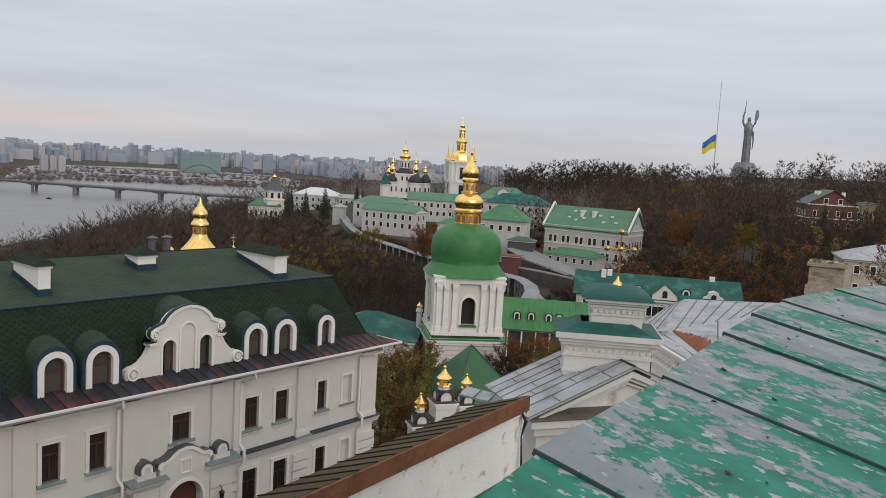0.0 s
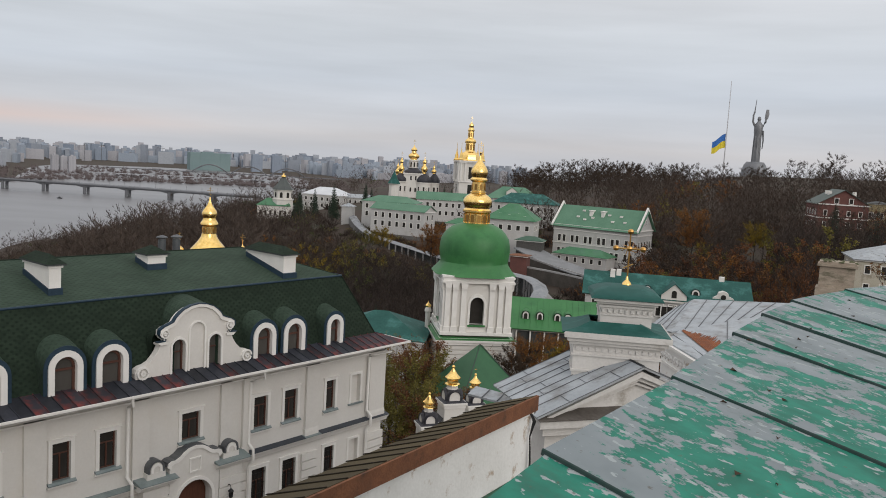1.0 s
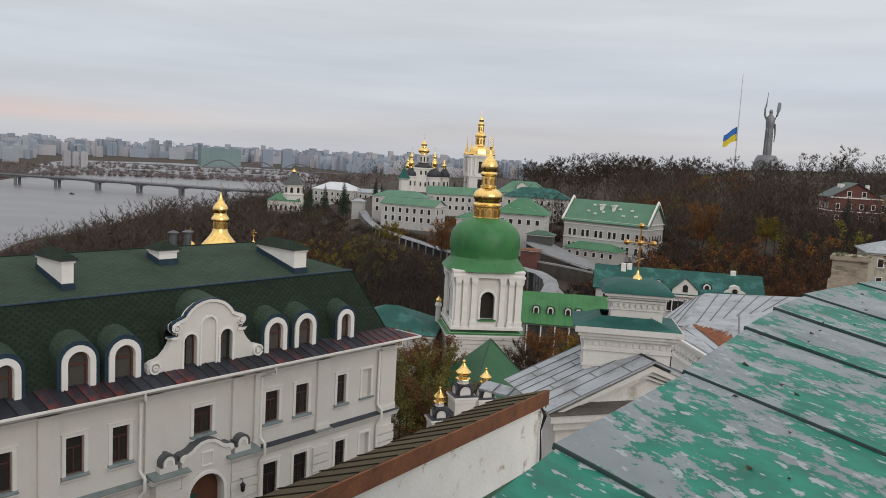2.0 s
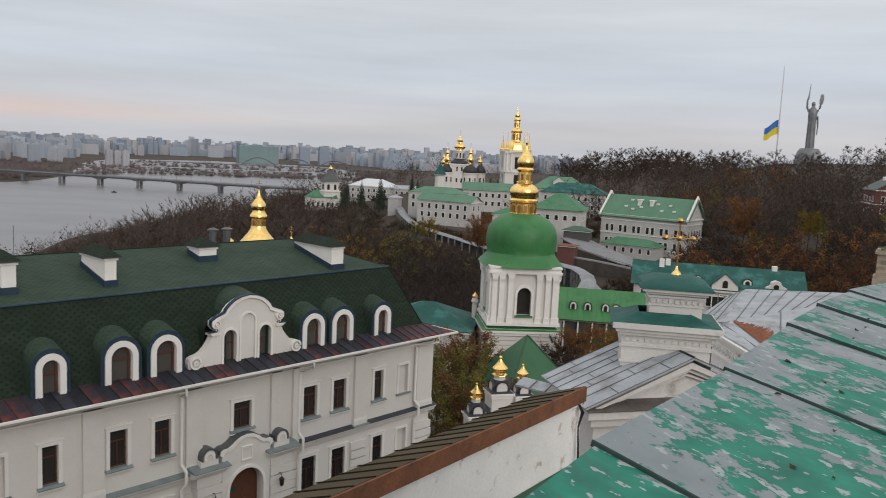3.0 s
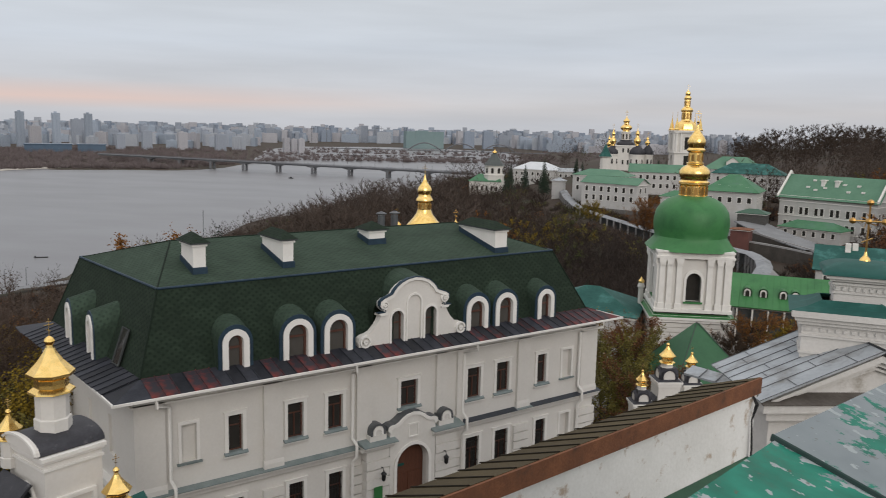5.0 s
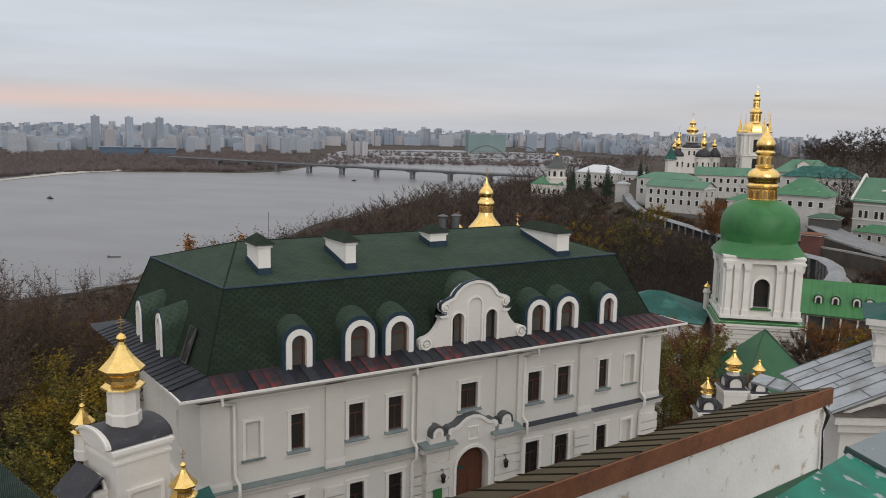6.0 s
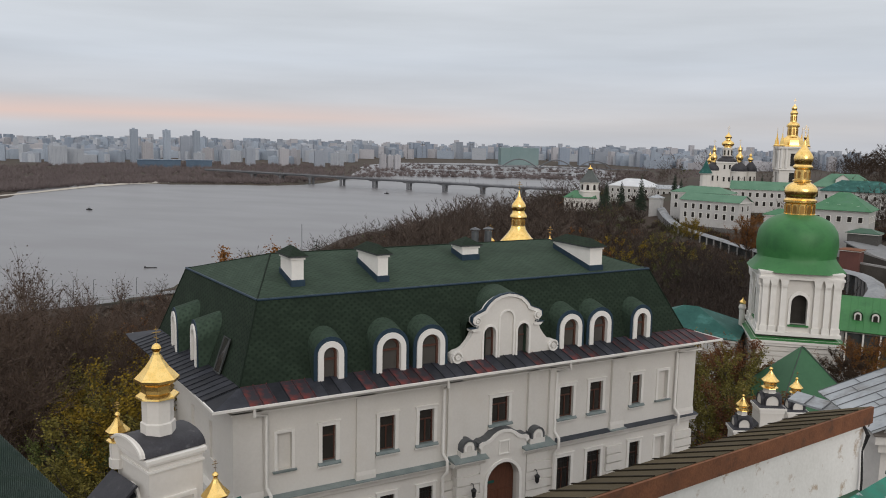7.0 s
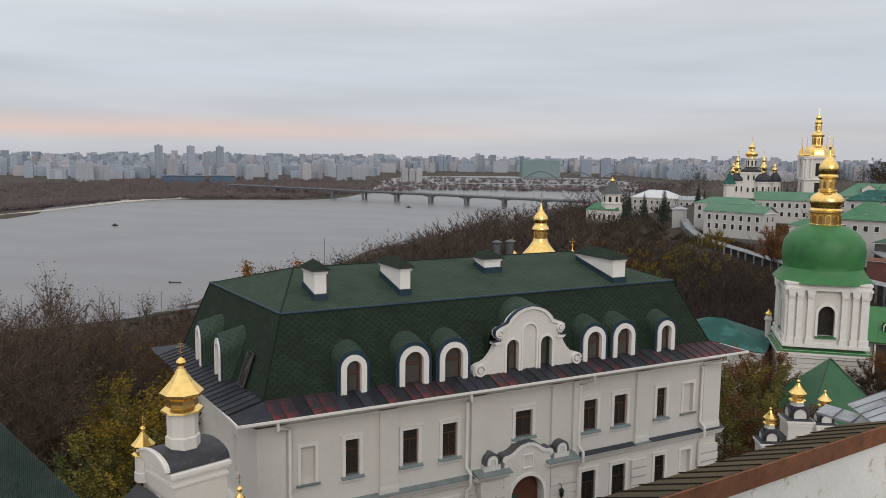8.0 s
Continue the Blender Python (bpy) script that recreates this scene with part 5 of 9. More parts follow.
part("skirt_roof", flared(1.62, 4.76, 0.76, 5.02), TEAL_ROOF, turret, "teal painted sheet skirt roof", at=pose(-0.34, -0.42, 0) @ Matrix.Diagonal((1, 0.74, 1, 1)))
part("lantern_wall", Mesh().box(-0.80, 0.76, -0.82, 0.76, 4.5, 5.7), PLASTER_WORN, turret)
lc = Mesh()
for z0, z1, o in ((5.22, 5.27, 0.04), (5.47, 5.54, 0.06), (5.58, 5.66, 0.14), (5.66, 5.76, 0.24)):
    lc.box(-0.80 - o, 0.76 + o, -0.82 - o, 0.76 + o, z0, z1)
part("lantern_cornice", lc, PLASTER_WORN, turret)
for k in range(9):
    part("dentil", dn, None, turret, at=pose(-0.72 + k * 0.175, -0.84, 5.31))
dc = Mesh()
dome_rows = [(1.10, 5.76), (1.08, 5.80), (0.98, 5.88), (0.80, 5.97), (0.55, 6.05), (0.28, 6.09), (0.06, 6.10)]
for (h0, z0), (h1, z1) in zip(dome_rows, dome_rows[1:]):
    for k in range(4):
        q0, q1 = ((-1, -1), (1, -1), (1, 1), (-1, 1))[k], ((1, -1), (1, 1), (-1, 1), (-1, -1))[k]
        dc.face([(q0[0] * h0, q0[1] * h0, z0), (q1[0] * h0, q1[1] * h0, z0), (q1[0] * h1, q1[1] * h1, z1), (q0[0] * h1, q0[1] * h1, z1)])
dc.face([(-1.10, -1.10, 5.755), (1.10, -1.10, 5.755), (1.10, 1.10, 5.755), (-1.10, 1.10, 5.755)])
part("lantern_roof", dc, TEAL_ROOF, turret, "low domed teal sheet cap", smooth=True, at=pose(-0.04, -0.03, 0))
part("ball", Mesh().lathe([(0.05, 0.0), (0.10, 0.05), (0.16, 0.12), (0.17, 0.2), (0.13, 0.3), (0.05, 0.38), (0.03, 0.5)], 14, (0, 0, 5.86)), GOLD, turret, "gilded ball", smooth=True)
xm = Mesh().tube([(0, 0, 6.15), (0, 0, 7.78)], 0.028, 6)
xm.tube([(-0.42, 0, 7.24), (0.42, 0, 7.24)], 0.026, 6)
xm.tube([(-0.15, 0, 6.62), (0.15, 0, 6.76)], 0.02, 6)
for bx, bz in ((-0.42, 7.24), (0.42, 7.24), (0, 7.78), (0, 7.24)):
    xm.lathe([(0.02, -0.09), (0.08, -0.06), (0.1, 0.0), (0.08, 0.06), (0.02, 0.09)], 8, (bx, 0, bz))
for k in range(8):
    a_ = k * math.pi / 4
    xm.tube([(0.1 * math.cos(a_), 0, 7.24 + 0.1 * math.sin(a_)), (0.24 * math.cos(a_ + 0.3), 0, 7.24 + 0.24 * math.sin(a_ + 0.3))], 0.012, 4)
part("cross", xm, surface("tarnished_gilding", (0.34, 0.19, 0.06), (0.62, 0.37, 0.12), 3, 0.35, metal=1.0, bump=0.05), turret, "tarnished gilded cross with knobs")

# lower grey roofs between the wall and the turret, and the hipped zinc roof behind
def zinc(name, pts, label, seams, mat=GREY_ROOF):
    t = thing(name, Matrix.Translation(pts[0]), label, "roof", kind="structure")
    p = [Vector(q) - Vector(pts[0]) for q in pts]
    part("roof_slope", Mesh().slope(p, 0.06), mat, t)
    for k in range(1, seams):
        u = k / seams
        a, b = p[0].lerp(p[1], u) + Vector((0, 0, 0.012)), p[3].lerp(p[2], u) + Vector((0, 0, 0.012))
        part("roof_seam", Mesh().tube([a, b], 0.02, 4), SEAM_GREY, t)
    return t


zinc("low_lead_roof", [(0.75, 23.6, 93.2), (2.35, 21.6, 93.45), (2.6, 22.2, 93.5), (1.0, 24.3, 93.25)], "pale grey sheet roof patched with strips", 4)
zinc("nave_roof_end", [(8.204, 33.510, 93.595), (8.171, 29.696, 94.211), (10.891, 36.406, 94.433), (10.038, 36.203, 94.048)], "hipped end of a grey zinc roof", 4)
zinc("nave_roof", [(8.171, 29.696, 94.211), (12.030, 31.265, 94.737), (13.954, 33.403, 94.963), (10.891, 36.406, 94.433)], "grey zinc nave roof with standing seams", 7)
zinc("valley_roof", [(8.02, 24.73, 94.57), (8.53, 23.03, 94.63), (12.12, 30.69, 94.92), (8.09, 28.37, 94.55)], "pale grey sheet roof with rust streaks", 2)
zinc("eaves_roof", [(7.25, 23.30, 94.70), (8.02, 24.73, 94.57), (8.09, 28.37, 94.55), (7.14, 26.45, 94.55)], "narrow pale sheet roof over the frieze wall", 2)
v_p, v_q = Vector((8.02, 24.73, 94.57)), Vector((8.09, 28.37, 94.55))
rv = random.Random(3)
rp = thing("rust_patch", Matrix.Translation(v_p), "ragged orange rust streaks on the grey sheet roof", "rust")
v_e = (v_q - v_p) * 0.93
v_n = Vector((9.13, 26.70, 94.66)) - v_p
for k in range(26):
    p, e_ = v_e * (k / 26), v_e * ((k + 0.98) / 26)
    fall = 1.0 - 0.92 * k / 26
    n1_, n2_ = rv.uniform(0.55, 1.12) * fall, rv.uniform(0.45, 1.0) * fall
    up_ = Vector((0, 0, 0.03))
    part("rust_streak", Mesh().face([p + up_, e_ + up_, e_ + up_ + v_n * n2_, p + up_ + v_n * n1_]), RUST_BRIGHT, rp)
f_a, f_b = Vector((7.16, 26.24, 94.51)), Vector((7.24, 23.20, 94.66))
f_x = (f_b - f_a)
f_a = f_a - f_x * 0.22
f_x = (f_b - f_a)
FW = Matrix.Translation(f_a) @ pose(0, 0, 0, 0, 0, math.degrees(math.atan2(f_x.y, f_x.x)))
f_l = math.hypot(f_x.x, f_x.y)
f_s = f_x.z / f_l
fr_ = part("frieze_wall", Mesh().prism([(0, -8), (f_l, -8), (f_l, f_s * f_l), (0, 0)], 0.0, 0.3, "y"), PLASTER_OLD, None)
fr_.matrix_world = FW
tagged(fr_, "white church wall with a moulded frieze", "wall", kind="structure")
for z0, z1, o in ((-0.10, 0.0, 0.12), (-0.18, -0.10, 0.06), (-0.72, -0.64, 0.05)):
    part("frieze_moulding", Mesh().prism([(0, z0), (f_l, f_s * f_l + z0), (f_l, f_s * f_l + z1), (0, z1)], -o, 0.01, "y"), TRIM, fr_)
for k in range(11):
    x_ = f_l * (k + 0.5) / 11
    part("frieze_rosette", Mesh().lathe([(0.13, -0.03), (0.11, 0.02), (0.05, 0.02), (0.03, 0.05)], 8), PLASTER_OLD, fr_, at=pose(x_, -0.02, f_s * x_ - 0.42, 90, 0, 0))
# old brick chimney and the low house beyond it
oc = thing("brick_chimney", pose(25.41, 54.26, 88.0, 0, 0, -26), "crumbling pale brick chimney with mossy top", "chimney")
part("chimney_shaft", Mesh().box(-1.05, 1.05, -0.7, 0.7, 0, 6.45), BRICK_OLD, oc)
part("chimney_foot", Mesh().box(-1.2, 1.2, -0.85, 0.85, 0, 5.05), BRICK_OLD, oc)
part("cap", Mesh().box(-1.2, 1.2, -0.85, 0.85, 6.45, 6.6).box(-1.1, 1.1, -0.75, 0.75, 6.6, 6.78), BRICK_OLD, oc)
mo = Mesh()
for k in range(40):
    x, y, r = rv.uniform(-1.1, 1.1), rv.uniform(-0.75, 0.75), rv.uniform(0.05, 0.16)
    mo.lathe([(r, 0), (r * 0.9, r * 0.4), (r * 0.3, r * 0.8)], 6, (x, y, 6.74))
tagged(part("moss_tufts", mo, MOSS, oc, "moss growing on the chimney top"), kind="stuff")


# ---------------------------------------------------------------- bell tower with the green dome
BELL = pose(2.75, 95.6, 66.0, 0, 0, 9)
bell = thing("bell_tower", BELL, "white baroque bell tower with green dome and gilded lantern", "tower")


def bell_wall(ms, hw, z0, z1, oh, oz0, oz1):
    for k in range(4):
        m = Matrix.Rotation(k * math.pi / 2, 4, "Z")
        put = lambda x, y, z: m @ Vector((x, -hw + y, z))
        wall_cells(ms, -hw, hw, z0, z1, [(-oh, oh, oz0, oz1)], 0.0, 0.9, put)


bw = Mesh()
bell_wall(bw, 3.68, 14.6, 20.9, 0.88, 15.5, 18.7)
part("upper_wall", bw, PLASTER, bell)
part("lower_wall", Mesh().box(-4.15, 4.15, -4.15, 4.15, -4, 14.0), PLASTER, bell)
for k in range(4):
    m = Matrix.Rotation(k * math.pi / 2, 4, "Z")
    for j in range(16):
        z = 5.2 + j * 0.54
        part("rusticated_course", Mesh().box(-4.3, 4.3, -4.3, -4.12, z, z + 0.44, m), PLASTER, bell)
    m = m @ Matrix.Diagonal((0.92, 0.92, 1, 1))
    a_ = part("belfry_arch", Mesh().ring(arch(2.3, 3.5, 12, 0, 15.5), arch(1.74, 3.15, 12, 0, 15.5), -4.12, -3.98), TRIM, bell, at=m)
    sq_ = [(math.copysign(0.93, p[0]), p[1]) if abs(p[0]) > 0.62 else (p[0] * 1.5, 18.76) for p in arch(1.74, 3.15, 12, 0, 15.5)]
    part("spandrel", Mesh().ring(sq_, arch(1.74, 3.15, 12, 0, 15.5), -3.99, -3.5), PLASTER, a_)
    # dark sheet, not a window: shade inside the open belfry arch
    part("opening_shade", Mesh().box(-0.88, 0.88, -3.2, -3.14, 15.5, 18.7), GLASS, a_)
    part("sill", Mesh().box(-1.1, 1.1, -4.25, -3.7, 15.3, 15.5), GREEN_DOME, a_)
    for x in (-3.72, -2.85, -1.75, 1.75, 2.85, 3.72):
        col = part("pilaster", Mesh().box(x - 0.3, x + 0.3, -4.3, -3.95, 15.3, 20.1), TRIM, bell, at=m)
        part("pilaster_base", Mesh().box(x - 0.4, x + 0.4, -4.42, -3.95, 14.7, 15.3), TRIM, col)
        part("capital", Mesh().prism([(x - 0.3, 19.6), (x + 0.3, 19.6), (x + 0.46, 20.25), (x - 0.46, 20.25)], -4.48, -3.95, "y").box(x - 0.36, x + 0.36, -4.4, -3.95, 19.45, 19.6), TRIM, col)
for z0, z1, o in ((20.25, 20.5, 0.45), (20.5, 20.85, 0.32), (20.85, 21.05, 0.42), (14.35, 14.7, 0.45), (13.6, 13.9, 0.6), (13.3, 13.6, 0.45)):
    b_ = (3.7 if z0 > 14 else 4.0) + o
    part("entablature", Mesh().box(-b_, b_, -b_, b_, z0, z1), TRIM, bell)
part("ledge_sheet", flared(4.62, 13.9, 3.75, 14.12), GREEN_DOME, bell, "green sheet on the ledge")


def sq_ring(hw, z, cut, n=4):
    """A chamfered square turning into a circle as cut goes to 1."""
    out = []
    for k in range(32):
        a = 2 * math.pi * (k + 0.5) / 32
        c, s = math.cos(a), math.sin(a)
        r_sq = 1 / max(abs(c), abs(s))
        r_ch = 1.5 / (abs(c) + abs(s))
        r = min(r_sq, r_ch) * (1 - cut) + cut
        out.append((hw * r * c, hw * r * s, z))
    return out


prof = [(4.7, 20.95, 0.0), (4.25, 21.5, 0.12), (3.95, 22.0, 0.4), (3.88, 22.3, 0.8), (4.02, 22.9, 1), (4.1, 23.6, 1), (4.05, 24.3, 1), (3.92, 25.0, 1), (3.5, 25.65, 1), (2.95, 26.15, 1), (2.3, 26.5, 1), (1.7, 26.7, 1), (1.4, 26.75, 1)]
dm = Mesh()
rr_ = [sq_ring(*p) for p in prof]
for a, b in zip(rr_, rr_[1:]):
    for k in range(32):
        j = (k + 1) % 32
        dm.face([a[k], a[j], b[j], b[k]])
dm.face(rr_[0][::-1])
part("dome", dm, GREEN_DOME, bell, "smooth green painted dome with flared eaves", smooth=True)
lan = part("gilded_drum", Mesh().lathe([(1.62, 26.45), (1.66, 26.62), (1.50, 26.70), (1.44, 26.76), (1.42, 27.86), (1.52, 27.94), (1.66, 28.04), (1.66, 28.24), (1.50, 28.36), (1.44, 28.46)], 24), GOLD, bell, smooth=True)
for k in range(12):
    a_ = k * math.pi / 6
    # flush panels; their darker gold stands in for the shade of window recesses
    part("drum_window", Mesh().prism(arch(0.40, 0.86, 6, 0, 0), -0.04, 0.02, "y"), surface("shaded_gilding", (0.30, 0.17, 0.05), (0.42, 0.25, 0.08), 3, 0.4, metal=0.9) if k == 0 else bpy.data.materials["shaded_gilding"], lan, at=pose(1.42 * math.cos(a_), 1.42 * math.sin(a_), 26.88, 0, 0, math.degrees(a_) + 90))
    part("drum_column", Mesh().lathe([(0.09, 0), (0.07, 0.06), (0.07, 1.0), (0.09, 1.08)], 8), GOLD, lan, at=pose(1.47 * math.cos(a_ + 0.262), 1.47 * math.sin(a_ + 0.262), 26.76))
part("lower_gilded_dome", Mesh().lathe([(1.44, 28.44), (1.44, 28.62), (1.52, 28.74), (1.64, 28.98), (1.67, 29.22), (1.60, 29.50), (1.40, 29.78), (1.12, 29.98), (0.90, 30.10), (0.86, 30.18), (0.96, 30.24), (0.96, 30.34), (0.82, 30.40)], 28), GOLD, bell, smooth=True)
ud = part("upper_gilded_drum", Mesh().lathe([(0.80, 30.36), (0.78, 31.46), (0.88, 31.54), (1.02, 31.66), (1.02, 31.78), (0.88, 31.90), (0.84, 31.98)], 20), GOLD, bell, smooth=True)
for k in range(8):
    a_ = k * math.pi / 4 + 0.2
    part("drum_window", Mesh().prism(arch(0.30, 0.72, 6, 0, 0), -0.04, 0.02, "y"), bpy.data.materials["shaded_gilding"], ud, at=pose(0.785 * math.cos(a_), 0.785 * math.sin(a_), 30.56, 0, 0, math.degrees(a_) + 90))
part("upper_gilded_dome", Mesh().lathe([(0.82, 31.96), (0.84, 32.10), (0.94, 32.32), (0.98, 32.58), (0.93, 32.86), (0.78, 33.16), (0.56, 33.46), (0.36, 33.74), (0.22, 34.05), (0.13, 34.35), (0.08, 34.62), (0.13, 34.72), (0.14, 34.82), (0.06, 34.94)], 24), GOLD, bell, smooth=True)
gold_cross(bell, (0, 0, 34.9), 1.2)

# ---------------------------------------------------------------- gilded church dome behind the long house
gd = thing("church_cupola", pose(-21.25, 71.93, 86.0), "gilded pear-shaped church cupola on a drum", "dome")
part("skirt", Mesh().lathe([(1.75, 4.0), (1.56, 4.85), (1.22, 5.22), (0.92, 5.58), (0.70, 5.92), (0.63, 6.2)], 20), GOLD, gd, smooth=True)
nk = part("neck", Mesh().lathe([(0.59, 6.15), (0.58, 6.85), (0.66, 6.9), (0.77, 7.0), (0.77, 7.14), (0.64, 7.32), (0.56, 7.46), (0.56, 7.64)], 16), GOLD, gd, smooth=True)
for k in range(8):
    a_ = k * math.pi / 4 + 0.3
    part("neck_window", Mesh().prism(arch(0.22, 0.46, 6), -0.03, 0.02, "y"), bpy.data.materials["shaded_gilding"], nk, at=pose(0.58 * math.cos(a_), 0.58 * math.sin(a_), 6.3, 0, 0, math.degrees(a_) + 90))
part("upper_dome", Mesh().lathe([(0.56, 7.6), (0.64, 7.8), (0.66, 8.0), (0.56, 8.25), (0.37, 8.5), (0.21, 8.75), (0.1, 9.05), (0.05, 9.4)], 20), GOLD, gd, smooth=True)
gold_cross(gd, (0, 0, 9.3), 1.0)
part("drum", Mesh().lathe([(1.7, -8.0), (1.7, 4.1)], 16), PLASTER, gd)
for az, d, zt, r in ((-18.35, 73.5, 91.7, 0.38), (-14.25, 77, 91.5, 0.3)):
    p = polar(az, d, 86)
    g2 = thing("small_cupola", Matrix.Translation(p), "small gilded cupola with a cross", "dome", "cupolas of the far church")
    part("dome", Mesh().lathe([(r * q, zt - 86 - 0.9 + h * r * 1.0) for q, h in ONION], 12), GOLD, g2, smooth=True)
    part("neck", Mesh().lathe([(r * 0.7, 0), (r * 0.7, zt - 86 - 0.85)], 10), GOLD, g2)
    gold_cross(g2, (0, 0, zt - 86 - 0.9 + 1.7 * r), 1.0)


def cupola(parent, c, r, h_drum, name="cupola", base=None):
    """A small faceted gilded cupola on a white octagonal drum."""
    x, y, z = c
    d = part(name, Mesh().lathe([(r * 0.80, 0), (r * 0.80, h_drum * 0.35), (r * 0.72, h_drum * 0.38), (r * 0.72, h_drum)], 8, c, 0.39), PLASTER, parent)
    zz = z + h_drum
    part("gilded_cap", Mesh().lathe([(r * 0.74, -0.02), (r * 1.0, 0.02 * r), (r * 0.98, 0.10 * r), (r * 0.74, 0.26 * r), (r * 0.72, 0.42 * r), (r * 0.72, 0.62 * r), (r * 0.80, 0.70 * r), (r * 1.02, 0.80 * r), (r * 1.02, 0.92 * r), (r * 0.80, 1.15 * r), (r * 0.55, 1.42 * r), (r * 0.32, 1.75 * r), (r * 0.18, 2.02 * r), (r * 0.15, 2.15 * r)], 8, (x, y, zz), 0.39), GOLD, d)
    part("ball", Mesh().lathe([(r * 0.1, 2.1 * r), (r * 0.2, 2.2 * r), (r * 0.24, 2.32 * r), (r * 0.18, 2.45 * r), (r * 0.04, 2.55 * r)], 8, (x, y, zz)), GOLD, d, smooth=True)
    gold_cross(d, (x, y, zz + 2.5 * r), 0.62 * r + 0.15)
    return d


# ---------------------------------------------------------------- small three-domed porch beyond the coping wall
TRI = pose(0.55, 50.0, 80.0, 0, 0, 20)
tri = thing("three_domed_gate", TRI, "white gate with three small gilded cupolas and dark sheet roofs", "gate")


def kokoshnik_pier(parent, x, y, z, hw, r, h_drum):
    p = part("pier", Mesh().box(x - hw, x + hw, y - hw, y + hw, -6, z - 0.55), PLASTER, parent)
    part("pier_cornice", Mesh().box(x - hw - 0.12, x + hw + 0.12, y - hw - 0.12, y + hw + 0.12, z - 0.55, z - 0.42).box(x - hw - 0.04, x + hw + 0.04, y - hw - 0.04, y + hw + 0.04, z - 0.75, z - 0.55), TRIM, p)
    ht = hw * 0.74
    a, b, c = [[(x + q * i, y + q * j, zz) for i, j in ((-1, -1), (1, -1), (1, 1), (-1, 1))] for q, zz in ((hw + 0.1, z - 0.42), (ht, z - 0.30), (r * 0.8, z + 0.32))]
    sides = [(k, (k + 1) % 4, 4 + (k + 1) % 4, 4 + k) for k in range(4)]
    part("pier_roof", Mesh().add(a + b, sides + [(3, 2, 1, 0)]).add(b + c, sides + [(4, 5, 6, 7)]), DARK_SLATE, p)
    for k in range(4):
        m = Matrix.Translation((x, y, 0)) @ Matrix.Rotation(k * math.pi / 2, 4, "Z")
        part("round_gable", Mesh().prism(arch(ht * 1.5, ht * 1.2, 8, 0, z - 0.34), -ht - 0.05, -ht + 0.2, "y"), PLASTER, p, at=m)
        part("round_gable_roof", Mesh().ring(arch(ht * 1.72, ht * 1.32, 10, 0, z - 0.34), arch(ht * 1.46, ht * 1.18, 10, 0, z - 0.34), -ht - 0.10, -ht + 0.3), DARK_SLATE, p, at=m)
    cupola(parent, (x, y, z + 0.20), r, h_drum)


kokoshnik_pier(tri, 0.05, 0.0, 5.54, 0.66, 0.48, 0.38)
kokoshnik_pier(tri, -1.62, -0.6, 4.36, 0.56, 0.37, 0.36)
kokoshnik_pier(tri, 1.93, 0.9, 5.02, 0.54, 0.37, 0.36)
vr = Mesh()
for k in range(8):
    u0, u1 = k / 8, (k + 1) / 8
    zc = lambda u: 3.55 + 1.0 * u * u
    vr.face([(-1.3 + 0.9 * u0, -0.5, zc(u0)), (-1.3 + 0.9 * u1, -0.5, zc(u1)), (-1.3 + 0.9 * u1, 0.6, zc(u1)), (-1.3 + 0.9 * u0, 0.6, zc(u0))])
part("curved_sheet", vr, DARK_SLATE, tri)
part("link_wall", Mesh().box(-1.8, 1.6, -0.3, 0.9, -6, 3.5), PLASTER, tri)

# ---------------------------------------------------------------- chapel at the near end of the long house
CH = pose(-16.99, 19.71, 80.8, 0, 0, 67)
chapel = thing("gate_chapel", CH, "small white baroque chapel with gilded cupolas and dark sheet vault", "chapel")
ch_z = 9.42
part("body", Mesh().box(-0.85, 0.9, -0.72, 1.42, -6, ch_z + 0.08), PLASTER, chapel)
for x0, x1, o, z0, z1 in ((-0.85, 0.9, 0.05, ch_z - 0.34, ch_z - 0.26), (-0.85, 0.9, 0.06, ch_z - 0.10, ch_z - 0.02), (-0.85, 0.9, 0.11, ch_z - 0.02, ch_z + 0.09)):
    part("body_cornice", Mesh().box(x0 - o, x1 + o, -0.72 - o, 1.42 + o, z0, z1), TRIM, chapel)
# curved gable at the end and the vault roof behind it
vt = [(-1.02 * math.cos(math.pi * k / 14), ch_z + 0.12 + 0.42 * math.sin(math.pi * k / 14) ** 0.9) for k in range(15)]
vs = Mesh()
for a, b in zip(vt, vt[1:]):
    vs.face([(-0.95, a[0] + 0.35, a[1]), (-0.95, b[0] + 0.35, b[1]), (1.05, b[0] + 0.35, b[1]), (1.05, a[0] + 0.35, a[1])])
part("vault_roof", vs, DARK_SLATE, chapel, "curved dark sheet vault roof", smooth=True)
part("curved_gable", Mesh().prism([(p[0] + 0.35, p[1] + 0.03) for p in vt], -1.04, -0.92, "x"), PLASTER, chapel)
part("gable_moulding", Mesh().ring([(p[0] * 1.01 + 0.35, p[1] + 0.06) for p in vt], [(p[0] * 0.94 + 0.35, p[1] - 0.01) for p in vt], -1.09, -1.03, "x"), TRIM, chapel)
part("gable_end", Mesh().prism([(p[0] * 0.97 + 0.35, p[1] - 0.03) for p in vt], 0.95, 1.03, "x"), PLASTER, chapel)
cupola(chapel, (0.0, 0.35, ch_z + 0.42), 0.66, 1.22)
cupola(chapel, (-0.85, 1.35, ch_z - 0.7), 0.36, 0.85)
cupola(chapel, (0.75, -1.75, ch_z - 2.25), 0.42, 0.8)
